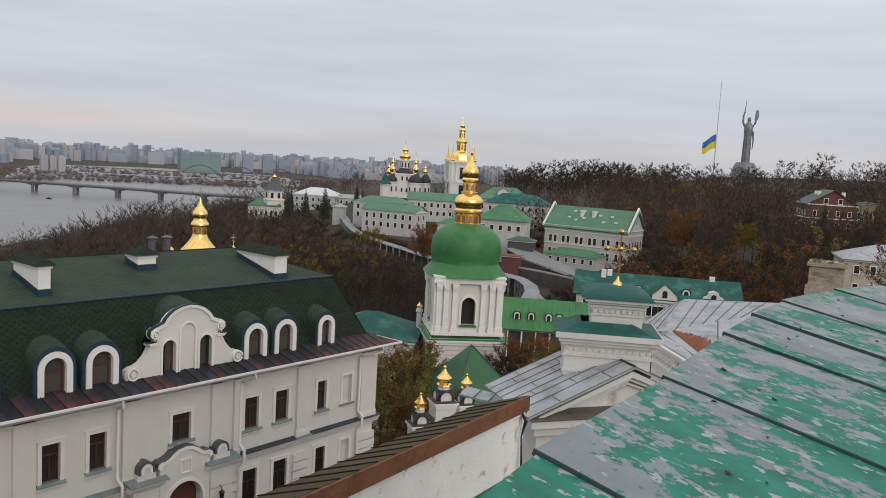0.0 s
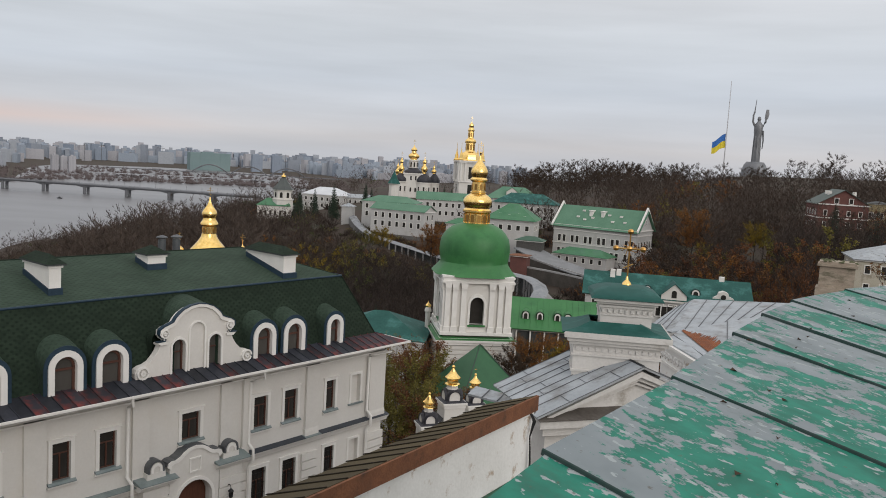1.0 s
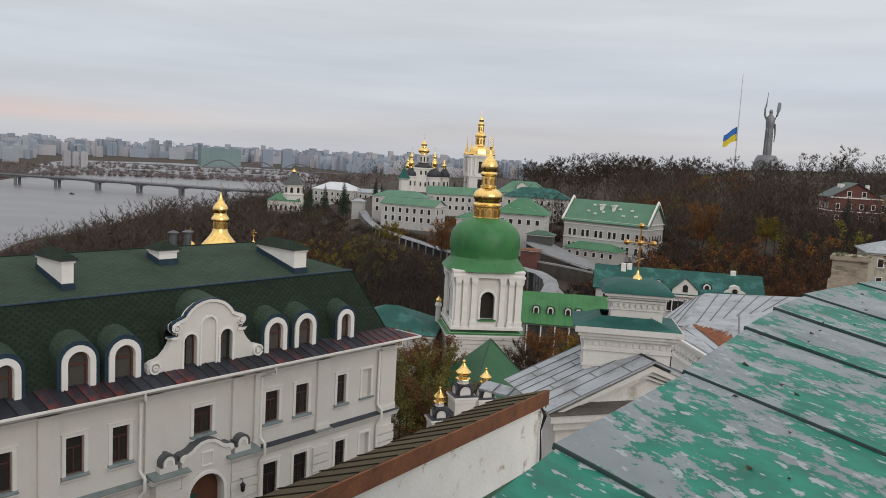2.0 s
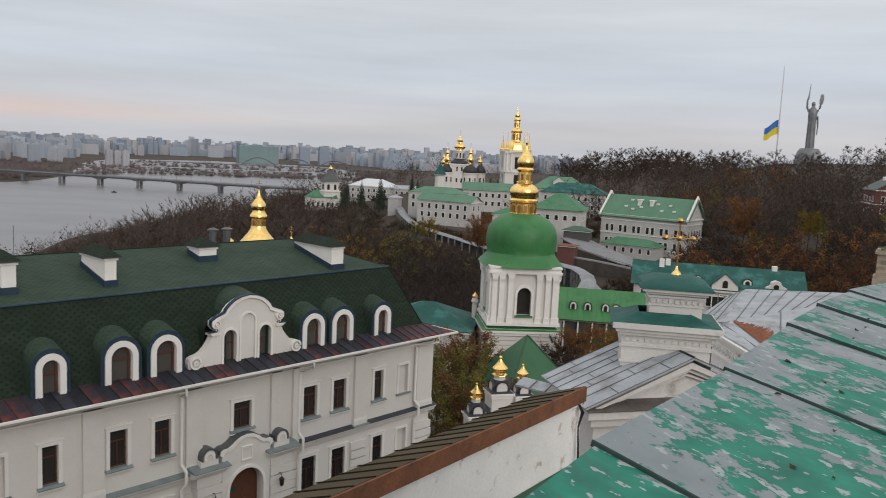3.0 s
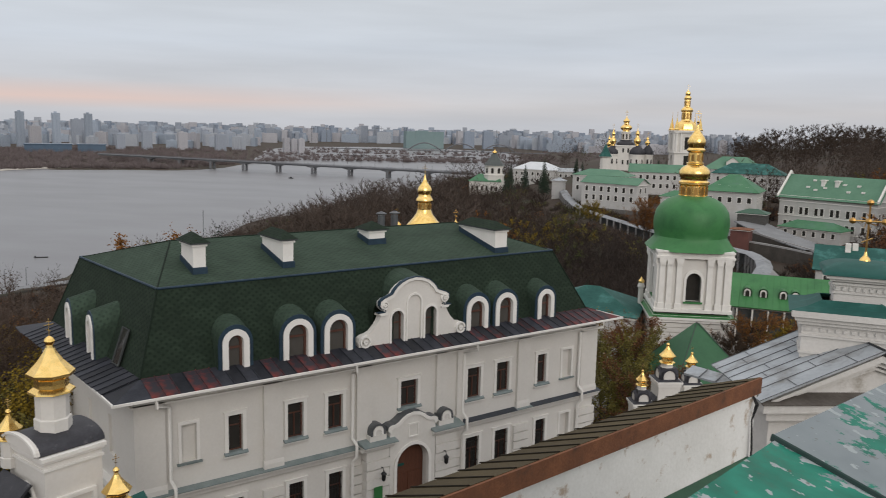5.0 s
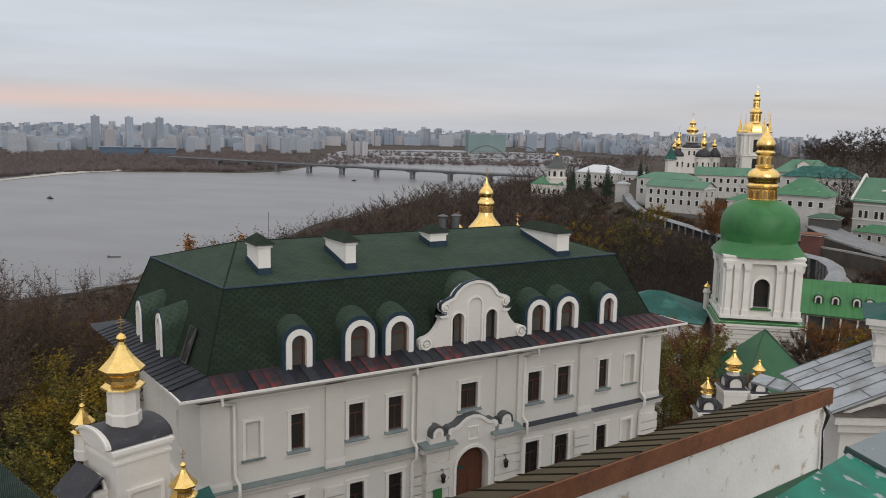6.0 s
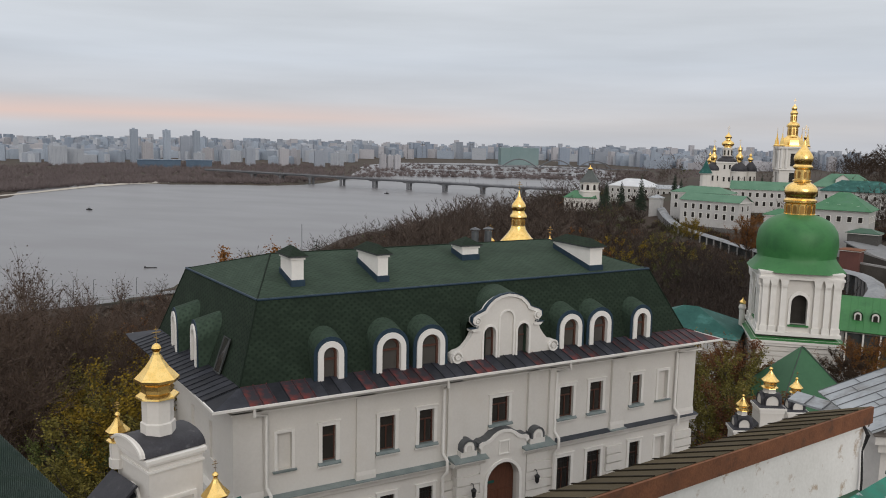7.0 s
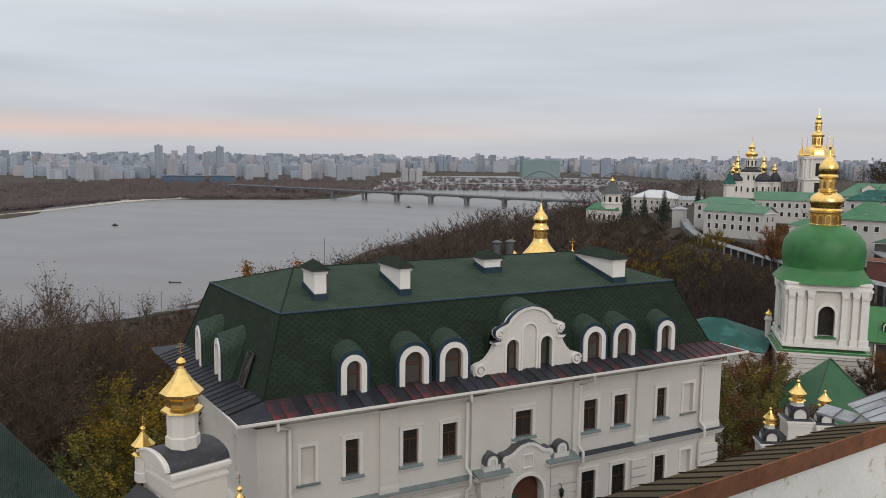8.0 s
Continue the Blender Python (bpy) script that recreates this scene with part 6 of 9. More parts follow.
for cy_, r_v in ((0.30, 0.50),):
    part("side_volute", Mesh().ring([(cy_ + r_v * math.cos(t_), ch_z - 1.25 - r_v * math.sin(t_)) for t_ in [math.pi * k / 12 for k in range(13)]], [(cy_ + r_v * 0.68 * math.cos(t_), ch_z - 1.25 - r_v * 0.68 * math.sin(t_)) for t_ in [math.pi * k / 12 for k in range(13)]], -1.30, -0.84, "x"), TRIM, chapel)
    # slate-dark half disc painted in for the shade within the scroll
    part("volute_shade", Mesh().prism([(cy_ + r_v * 0.68 * math.cos(t_), ch_z - 1.24 - r_v * 0.68 * math.sin(t_)) for t_ in [math.pi * k / 12 for k in range(13)]], -1.12, -0.84, "x"), DARK_SLATE, chapel)
part("gable_panel", Mesh().ring(arch(1.0, 1.7, 10, 0.35, ch_z - 2.6), arch(0.82, 1.58, 10, 0.35, ch_z - 2.6), -0.93, -0.84, "x"), TRIM, chapel)
part("side_niche", Mesh().box(-0.55, 0.65, -0.82, -0.7, 8.1, 8.22).box(-0.55, -0.43, -0.82, -0.7, 7.0, 8.1).box(0.53, 0.65, -0.82, -0.7, 7.0, 8.1), TRIM, chapel)
part("porch_roof", Mesh().slope([(-0.65, -2.0, 6.6), (0.95, -2.0, 6.6), (0.95, -0.7, 7.15), (-0.65, -0.7, 7.15)], 0.08), DARK_SLATE, chapel)
part("porch_body", Mesh().box(-0.5, 0.8, -1.9, -0.7, -6, 6.6), PLASTER, chapel)
part("low_body", Mesh().box(-1.75, -1.0, -0.2, 1.3, -6, ch_z - 1.5), PLASTER, chapel)
part("low_roof", Mesh().slope([(-1.9, -0.3, ch_z - 1.5), (-1.9, 1.4, ch_z - 1.5), (-1.05, 1.4, ch_z - 0.75), (-1.05, -0.3, ch_z - 0.75)], 0.08), DARK_SLATE, chapel)
part("link_roof", Mesh().slope([(0.2, 1.5, 5.4), (4.2, 2.0, 5.4), (4.2, 2.5, 5.8), (0.2, 2.0, 5.8)], 0.08), TEAL_ROOF, chapel)
# corner of a corrugated roof below the camera
cr_ = Mesh()
c_a, c_b = Vector((-18.28, 15.56, 91.40)), Vector((-15.38, 15.02, 90.37))
c_a = c_a - (c_b - c_a) * 0.8
c_u, c_v = (c_b - c_a) / 116, Vector((2.6, -2.2, -1.2))
for k in range(116):
    lift = [Vector((0, 0, 0.045 * ((k + j) % 2))) for j in (0, 1)]
    p, q = c_a + c_u * k + lift[0], c_a + c_u * (k + 1) + lift[1]
    cr_.face([p, q, q + c_v, p + c_v])
co = part("corrugated_roof", cr_, surface("dark_green_corrugated", (0.026, 0.046, 0.038), (0.060, 0.082, 0.072), 1.5, 0.5, fine=9, spec=0.4), None)
tagged(co, "dark green corrugated sheet roof", "roof", kind="structure")


# ---------------------------------------------------------------- houses further off
WIN_CACHE = {}


def plain_window(w, h):
    key = (round(w, 2), round(h, 2))
    if key not in WIN_CACHE:
        t = 0.14
        fr = Mesh().box(-w / 2 - t, -w / 2, -0.1, 0.02, -t, h + t).box(w / 2, w / 2 + t, -0.1, 0.02, -t, h + t).box(-w / 2, w / 2, -0.1, 0.02, h, h + t).box(-w / 2 - 0.1, w / 2 + 0.1, -0.16, 0.02, -t, 0)
        pa = Mesh().box(-w / 2, w / 2, -0.03, 0.015, 0, h)
        WIN_CACHE[key] = (fr.data("window", TRIM), pa.data("pane", GLASS))
    return WIN_CACHE[key]


def windows(parent, a, b, rows, n, w, h, m=None):
    """Rows of windows from a to b along local x on the plane y = 0 of m."""
    fr, pa = plain_window(w, h)
    m = m or Matrix()
    for z in rows:
        for k in range(n):
            x = a + (b - a) * (k + 0.5) / n
            o = part("window", fr, None, parent, at=m @ pose(x, 0, z))
            part("pane", pa, None, o)


def house_block(name, corner, rz, L, Wd, h, roof, rh, roof_mat, label, rows=(), n=0, side_n=0, w=0.9, wh=1.5, over=0.5, wall=PLASTER_FAR, foot=8.0, left_side=False, attic=False):
    """A plastered block: corner is its front-left foot; local x runs along the front, y into the depth."""
    t = thing(name, Matrix.Translation(corner) @ pose(0, 0, 0, 0, 0, rz), label, "building")
    wm_ = Mesh().box(0, L, 0, Wd, -foot, h)
    if roof == "gable":
        wm_.prism([(0, h), (Wd, h), (Wd / 2, h + rh)], 0.02, L - 0.02, "x")
    part("wall", wm_, wall, t)
    part("cornice", Mesh().box(-0.3, L + 0.3, -0.3, Wd + 0.3, h - 0.35, h - 0.02), TRIM, t)
    o = over
    k_ = o * rh / (Wd / 2)
    if roof == "gable":
        for y0, y1 in ((-o, Wd / 2), (Wd + o, Wd / 2)):
            part("roof_slope", Mesh().slope([(-o, y0, h - k_ + 0.16), (L + o, y0, h - k_ + 0.16), (L + o, y1, h + rh + 0.16), (-o, y1, h + rh + 0.16)], 0.12), roof_mat, t)
    else:
        a = [(-o, -o, h), (L + o, -o, h), (L + o, Wd + o, h), (-o, Wd + o, h)]
        i = min(Wd / 2, L / 2 - 0.2)
        r0, r1 = (i, Wd / 2, h + rh), (L - i, Wd / 2, h + rh)
        for q in ([a[0], a[1], r1, r0], [a[1], a[2], r1], [a[2], a[3], r0, r1], [a[3], a[0], r0]):
            part("roof_slope", Mesh().slope(q, 0.12), roof_mat, t)
    if n:
        windows(t, 0.6, L - 0.6, rows, n, w, wh)
    if side_n:
        windows(t, 0.6, Wd - 0.6, rows, side_n, w, wh, pose(L, 0, 0, 0, 0, 90))
    if left_side:
        windows(t, 0.6, Wd - 0.6, rows, left_side, w, wh, pose(0, Wd, 0, 0, 0, -90))
    if attic:
        windows(t, Wd / 2 - 1.2, Wd / 2 + 1.2, (h + rh * 0.3,), 1, 0.8, 1.2, pose(L, 0, 0, 0, 0, 90))
    return t


def roof_dormer(t, x, y, z, w, h, d, mat):
    part("roof_dormer", Mesh().prism(arch(w, h, 8, x, z), y, y + 0.15, "y"), TRIM, t)
    top = Mesh()
    o = arch(w + 0.3, h + 0.15, 8, x, z)
    for a, b in zip(o, o[1:]):
        top.face([(a[0], y - 0.1, a[1]), (b[0], y - 0.1, b[1]), (b[0], y + d, b[1]), (a[0], y + d, a[1])])
    part("roof_dormer_hood", top, mat, t)
    part("roof_dormer_pane", Mesh().prism(arch(w * 0.6, h * 0.72, 8, x, z + 0.1), y - 0.06, y, "y"), GLASS, t)


def seams_on(t, L, y0, z0, y1, z1, step, mat=SEAM_DARK, r=0.03):
    k = step
    while k < L:
        part("roof_seam", Mesh().tube([(k, y0, z0), (k, y1, z1)], r, 3), mat, t)
        k += step


# hill building with the pale green roof and its annex
wb = house_block("hillside_house", polar(7.0, 268, 66.5), -33, 28, 13, 14.8, "gable", 5.8, PALE_GREEN_ROOF, "three-storey white house with a pale green gabled roof", (0.8, 5.2, 9.4), 0, 5, 0.95, 1.9, 0.9, attic=True)
for k in range(6):
    windows(wb, 1.35 + k * 4.5, 4.65 + k * 4.5, (0.8, 5.2, 9.4), 2, 1.0, 2.1)
for x, y in ((7, 0.42), (9.6, 0.3), (12, 0.42), (17, 0.62), (21, 0.6), (8, 0.75), (19, 0.3), (23, 0.32)):
    yy, zz = 6.5 * y, 14.9 + 5.8 * y
    part("roof_light", Mesh().box(x - 0.45, x + 0.45, yy - 0.4, yy + 0.4, zz - 0.15, zz + 0.35), TRIM, wb)
for x in (11.0, 15.0):
    part("roof_chimney", Mesh().box(x - 0.5, x + 0.5, 3.2, 5.2, 15.5, 19.4).box(x - 0.7, x + 0.7, 3.0, 5.4, 19.4, 19.7), TRIM, wb)
for zz in (4.6, 8.8, 13.0):
    part("string_course", Mesh().box(-0.15, 28.15, -0.18, 13.1, zz, zz + 0.28), TRIM, wb)
for xx in (-0.55, 28.05):
    part("gable_parapet", Mesh().prism([(-0.9, 14.3), (6.5, 21.2), (13.9, 14.3), (13.9, 14.9), (6.5, 21.9), (-0.9, 14.9)], xx, xx + 0.5, "x"), TRIM, wb)
house_block("annex_house", polar(7.1, 259, 69.9), -33, 17.5, 7, 2.9, "hip", 2.0, GREEN_ROOF, "low white annex with a green hipped roof", (0.7,), 6, 0, 0.9, 1.4)
# cluster below the far church
clh = house_block("cloister_house", polar(-5.67, 300, 73.4), -24, 21.4, 9, 7.2, "gable", 2.0, PALE_GREEN_ROOF, "white two-storey cloister house with green gabled roof", (1.2, 4.2), 7, 2, 1.05, 1.75, foot=2.0)
part("plinth", Mesh().box(-0.3, 21.7, -0.3, 9.3, -9, -1.6), surface("grey_plinth_stone", (0.10, 0.095, 0.09), (0.17, 0.16, 0.15), 0.5, 0.9, fine=4, bump=0.3), clh, "grey stone plinth")
house_block("cloister_house", polar(-6.31, 318, 75.0), -12, 21, 10, 7.1, "hip", 2.2, PALE_GREEN_ROOF, "white cloister house with a pale green hipped roof", (1.4, 4.4), 7, 0, 1.05, 1.7, foot=8.0)
house_block("long_cloister", polar(-2.56, 345, 75.0), 0, 25, 9, 7.6, "gable", 2.8, PALE_GREEN_ROOF, "long white cloister range with green gabled roof", (1.2, 4.6), 9, 0, 1.05, 1.7)
house_block("small_cloister", polar(-0.44, 264, 75.4), -8, 12, 7, 4.0, "hip", 1.7, GREEN_ROOF, "small white house with green hipped roof", (1.5,), 4, 0, 0.9, 1.4)
cc = house_block("refectory_house", polar(2.3, 258, 75.2), -14, 15, 12, 7.0, "hip", 4.8, GREEN_ROOF, "white house with a broad green hipped roof and skylights", (3.8,), 5, 3, 1.1, 1.5, 0.8)
for x, y in ((4, 0.3), (7, 0.25), (10, 0.35), (12, 0.2), (8.5, 0.55)):
    part("roof_light", Mesh().box(x - 0.4, x + 0.4, 7.0 * y - 0.4, 7.0 * y + 0.4, 7.0 + 4.8 * y - 0.2, 7.0 + 4.8 * y + 0.35), TRIM, cc)
house_block("guest_house", polar(2.8, 334, 73.6), -10, 25, 12, 10.2, "hip", 3.8, TEAL_ROOF, "three-storey white guest house with a teal roof", (0.8, 4.0, 7.2), 9, 3, 0.9, 1.6, 0.8)
eb = house_block("attic_house", polar(2.2, 372, 71.5), -6, 24, 14, 12.0, "hip", 5.2, PALE_GREEN_ROOF, "white house with pale green roof and attic gable", (7.5,), 6, 0, 1.0, 1.7, 0.8)
part("attic_gable", Mesh().prism([(9, 12.0), (14, 12.0), (14, 15.2), (11.5, 17.0), (9, 15.2)], 0.3, 5.0, "y"), PLASTER, eb)
part("attic_gable_roof", Mesh().slope([(8.6, 0.0, 15.0), (11.5, 0.0, 17.2), (11.5, 6, 17.2), (8.6, 6, 15.0)], 0.1).slope([(14.4, 0.0, 15.0), (11.5, 0.0, 17.2), (11.5, 6, 17.2), (14.4, 6, 15.0)], 0.1), GREEN_ROOF, eb)
house_block("white_hall", polar(-10.4, 425, 70.5), -16, 22, 13, 7.6, "hip", 3.6, surface("white_sheet_roof", (0.5, 0.52, 0.54), (0.62, 0.635, 0.65), 0.2, 0.5, fine=2, bump=0.02), "white hall with a pale sheet roof", (1.5, 4.6), 7, 3, 1.1, 1.6)
house_block("yard_wall_house", polar(-7.4, 420, 73.5), -5, 12, 7, 4.0, "gable", 1.5, GREY_ROOF, "low white outbuilding with grey roof", (1.2,), 4, 0, 1.0, 1.4)
house_block("gallery_porch", polar(-7.7, 338, 74.0), -10, 4.5, 4, 4.2, "hip", 1.2, GREY_ROOF, "small white porch at the head of the gallery", (), 0, 0, foot=4)
# brick shed near the road
house_block("brick_shed", polar(4.15, 228, 71.6), -20, 4.6, 4.0, 2.9, "hip", 0.4, RUST, "small red brick shed with a flat rusty roof", (), 0, 0, wall=BRICK_RED, foot=3)
house_block("porch_shed", polar(4.5, 246, 74.0), -16, 7.6, 5, 3.2, "hip", 1.1, GREEN_EDGE, "dark open shed with a green roof", (), 0, 0, wall=surface("dark_boards", (0.05, 0.05, 0.045), (0.09, 0.085, 0.08), 2, 0.9), foot=4)
# green-roofed range beside the bell tower
gr_ = house_block("bell_range", polar(4.6, 103, 72.0), -6, 11.5, 9, 7.7, "gable", 2.7, GREEN_DOME, "white range with a green sheet roof and round dormers", (1.2,), 0, 0, 0.8, 2.0, 0.8)
for x in (1.6, 3.4, 5.6, 6.9, 9.5):
    roof_dormer(gr_, x, 0.9, 8.25, 0.75, 1.05, 2.2, GREEN_DOME)
seams_on(gr_, 11.5, -0.8, 7.4, 4.5, 10.58, 0.75, GREEN_DOME, 0.02)
# flat dark panel on the wall in place of the arcade's inner shade
part("arcade_shade", Mesh().box(0.4, 11.2, -0.04, 0.02, 3.5, 7.0), SEAM_DARK, gr_)
for k in range(7):
    part("arcade_post", Mesh().box(0.5 + k * 1.75, 0.68 + k * 1.75, -0.5, -0.25, 3.0, 7.1), TRIM, gr_)
# teal-roofed long house
th = house_block("teal_roofed_house", polar(9.5, 138, 71.8), -10, 26, 10, 7.6, "gable", 2.9, TEAL_ROOF, "long white house with teal sheet roof and scrolled dormers", (4.6,), 12, 0, 1.1, 1.9, 0.6, left_side=2)
part("centre_gable", Mesh().prism([(12.1, 7.0), (16.1, 7.0), (16.1, 8.3), (14.1, 10.0), (12.1, 8.3)], -0.5, 4.0, "y"), PLASTER, th)
part("centre_gable_roof", Mesh().slope([(11.8, -0.7, 8.1), (14.1, -0.7, 10.2), (14.1, 4.5, 10.2), (11.8, 4.5, 8.1)], 0.1).slope([(16.4, -0.7, 8.1), (14.1, -0.7, 10.2), (14.1, 4.5, 10.2), (16.4, 4.5, 8.1)], 0.1), TEAL_ROOF, th)
part("gable_pane", Mesh().prism(arch(0.8, 1.2, 8, 14.1, 7.8), -0.56, -0.5, "y"), GLASS, th)
windows(th, 12.2, 16.0, (4.6,), 4, 0.8, 1.7, pose(0, -0.52, 0))
for x in (6.5, 21.9):
    part("scroll_dormer", Mesh().prism([(x - 1.8, 7.7), (x + 1.8, 7.7), (x + 1.6, 8.3), (x + 0.9, 8.6), (x + 0.7, 9.1), (x, 9.35), (x - 0.7, 9.1), (x - 0.9, 8.6), (x - 1.6, 8.3)], 0.6, 2.0, "y"), PLASTER, th)
    part("scroll_dormer_eye", Mesh().lathe([(0.42, 0), (0.42, 0.1)], 12), GLASS, th, at=pose(x, 0.58, 8.4, 90, 0, 0))
for x in (9.9, 17.6):
    roof_dormer(th, x, 1.0, 8.0, 1.2, 1.2, 2.5, TEAL_ROOF)
for x, y in ((4.2, 4.0), (5.2, 4.5), (22.0, 5.0)):
    part("roof_chimney", Mesh().box(x - 0.4, x + 0.4, y - 0.4, y + 0.4, 9.5, 11.2), TRIM, th)
# teal hipped roof left of the tower, and the green pyramid roof in front of it
house_block("teal_hall", polar(-8.2, 93, 72.0), -3, 10.6, 9, 7.4, "hip", 2.3, TEAL_ROOF, "white hall with a faded teal hipped roof", (), 0, 0, foot=4)
gp_ = house_block("green_pyramid_house", polar(1.45, 66, 72.7), 28, 6.5, 6.5, 6.6, "hip", 4.8, surface("deep_green_roof_paint", (0.021, 0.084, 0.037), (0.032, 0.112, 0.049), 0.6, 0.5, spec=0.35, fine=4, bump=0.03), "small house with a steep green pyramid roof", (), 0, 0, foot=6, over=0.6)
for x, y in ((-0.6, -0.6), (7.1, -0.6), (7.1, 7.1), (-0.6, 7.1)):
    part("hip_roll", Mesh().tube([(x, y, 6.66), (3.25, 3.25, 11.46)], 0.035, 5), SEAM_DARK, gp_)
tc_ = thing("tiny_cupola", Matrix.Translation(polar(-1.35, 98, 80)), "tiny gilded cupola on a white drum", "dome")
part("drum", Mesh().lathe([(0.30, -6), (0.30, 1.5), (0.42, 1.6), (0.42, 1.75), (0.25, 2.2)], 10), PLASTER, tc_)
part("dome", Mesh().lathe([(0.36 * q, 2.1 + 0.45 * h) for q, h in ONION], 12), GOLD, tc_, smooth=True)
# right side
house_block("white_zinc_house", polar(26.09, 165, 78.2), -16, 20, 12.2, 8.2, "hip", 2.6, GREY_ROOF, "old whitewashed house with a grey zinc roof", (2.4, 5.7), 7, 0, 0.85, 1.4, 0.6, wall=surface("yellowed_plaster", (0.36, 0.33, 0.26), (0.50, 0.46, 0.38), 0.5, 0.9, fine=5, bump=0.2, stain=(0.22, 0.19, 0.14), stain_scale=0.5), left_side=2)
rh_ = house_block("red_brick_house", (116.6, 275.9, 84.6), 261, 14, 15.0, 8.2, "gable", 4.4, surface("dull_green_roof", (0.035, 0.055, 0.045), (0.06, 0.085, 0.072), 0.3, 0.6), "red brick house with a dull green gabled roof", (1.0, 4.6), 4, 4, 0.9, 1.5, 0.5, wall=BRICK_RED)
windows(rh_, 3.2, 11.8, (8.5,), 2, 1.1, 1.5, pose(14, 0, 0, 0, 0, 90))
for x, y in ((4, 4.9), (8, 4.7), (6, 9.0), (10, 11.5)):
    part("roof_chimney", Mesh().box(x - 0.5, x + 0.5, y - 0.5, y + 0.5, 9.0, 12.2), TRIM, rh_)
part("string_course", Mesh().box(-0.1, 14.12, -0.1, 15.1, 3.6, 3.9), TRIM, rh_)
house_block("ochre_ruin", (129.6, 261.4, 87.6), -30, 5, 4, 6.2, "hip", 0.6, SEAM_DARK, "low ochre ruin with open window gaps", (1.2,), 4, 0, 1.2, 2.0, wall=surface("ochre_plaster", (0.28, 0.22, 0.12), (0.38, 0.31, 0.18), 0.5, 0.9))

# ---------------------------------------------------------------- far church, belfry and little church
def gilded_tiers(parent, c, r, z0, z1, cross_h):
    """A gilded pear dome in two tiers on a short neck, with its cross."""
    h = z1 - z0
    prof = [(0.62, 0.0), (0.60, 0.10), (0.74, 0.13), (0.94, 0.20), (1.0, 0.28), (0.92, 0.36), (0.66, 0.44), (0.44, 0.50), (0.40, 0.60), (0.52, 0.63), (0.56, 0.70), (0.44, 0.78), (0.22, 0.86), (0.09, 0.94), (0.05, 1.0)]
    d = part("gilded_dome", Mesh().lathe([(r * q, z0 + h * u) for q, u in prof], 16, c), GOLD, parent, smooth=True)
    gold_cross(d, (c[0], c[1], c[2] + z1 - 0.1), cross_h)
    return d


def helmet(parent, c, r, z0, z1, top):
    """A dark sheet helmet dome that swells before it closes."""
    h = z1 - z0
    return part("dark_dome", Mesh().lathe([(r * 0.94, z0), (r, z0 + h * 0.16), (r * 0.97, z0 + h * 0.34), (r * 0.84, z0 + h * 0.54), (r * 0.60, z0 + h * 0.74), (top * 1.2, z0 + h * 0.92), (top, z1)], 18, c), DARK_SLATE, parent, smooth=True)


fc = thing("five_domed_church", Matrix.Translation(polar(-2.95, 440, 78.0)) @ pose(0, 0, 0, 0, 0, 3), "white church with five gilded domes and dark roofs", "church")
part("nave_wall", Mesh().box(-4.6, 5.0, -6, 9, -8, 13.0), PLASTER, fc)
part("nave_cornice", Mesh().box(-5.0, 5.4, -6.4, 9.3, 12.5, 13.05), TRIM, fc)
part("side_wall", Mesh().box(-9.4, 14.2, -2, 7, -8, 8.4), PLASTER, fc)
part("side_roof", Mesh().slope([(-9.9, -2.4, 8.4), (14.7, -2.4, 8.4), (14.7, 2.5, 10.4), (-9.9, 2.5, 10.4)], 0.1).slope([(-9.9, 7.4, 8.4), (14.7, 7.4, 8.4), (14.7, 2.5, 10.4), (-9.9, 2.5, 10.4)], 0.1), DARK_SLATE, fc)
for x, y, r in ((-6.0, -4, 3.3), (6.1, -5, 3.9), (11.6, -1, 2.6)):
    part("apse_wall", Mesh().lathe([(r, -8), (r, 7.9), (r + 0.3, 8.1), (r + 0.3, 8.6)], 14, (x, y, 0)), PLASTER, fc, smooth=True)
    for a_ in (-0.75, 0.0, 0.75):
        windows(fc, -0.6, 0.6, (3.6,), 1, 0.9, 2.6, pose(x + (r + 0.02) * math.sin(a_), y - (r + 0.02) * math.cos(a_), 0, 0, 0, math.degrees(a_)))
windows(fc, -2.0, 3.0, (3.4, 9.4), 2, 0.9, 2.2, pose(0, -6.02, 0))
helmet(fc, (0.2, 0, 0), 4.7, 13.0, 15.8, 2.3)
dr_ = part("drum", Mesh().lathe([(2.3, 15.4), (2.3, 19.2), (2.6, 19.4), (2.6, 19.8), (2.2, 20.0)], 16, (0.2, 0, 0)), PLASTER, fc, smooth=True)
for k in range(8):
    a_ = k * math.pi / 4 + 0.2
    part("drum_window", Mesh().prism(arch(0.8, 2.6, 6), -0.05, 0.03, "y"), GLASS, dr_, at=pose(0.2 + 2.3 * math.cos(a_), 2.3 * math.sin(a_), 16.2, 0, 0, math.degrees(a_) + 90))
gilded_tiers(fc, (0.2, 0, 0), 3.0, 19.7, 27.7, 3.2)
helmet(fc, (-6.0, -4, 0), 3.5, 8.5, 12.9, 0.9)
gilded_tiers(fc, (-6.0, -4, 0), 1.65, 12.7, 21.3, 2.8)
helmet(fc, (6.1, -5, 0), 4.0, 8.5, 13.2, 1.0)
gilded_tiers(fc, (6.0, -5, 0), 1.75, 13.0, 21.7, 2.8)
helmet(fc, (11.6, -1, 0), 2.75, 8.5, 13.4, 0.8)
gilded_tiers(fc, (11.2, -1, 0), 1.35, 13.2, 17.8, 2.2)
gilded_tiers(fc, (-8.0, 6, 0), 1.35, 11.5, 18.0, 2.2)
sp_ = thing("green_spire_tower", Matrix.Translation(polar(-4.2, 395, 74)), "small white turret with a teal tent roof", "turret")
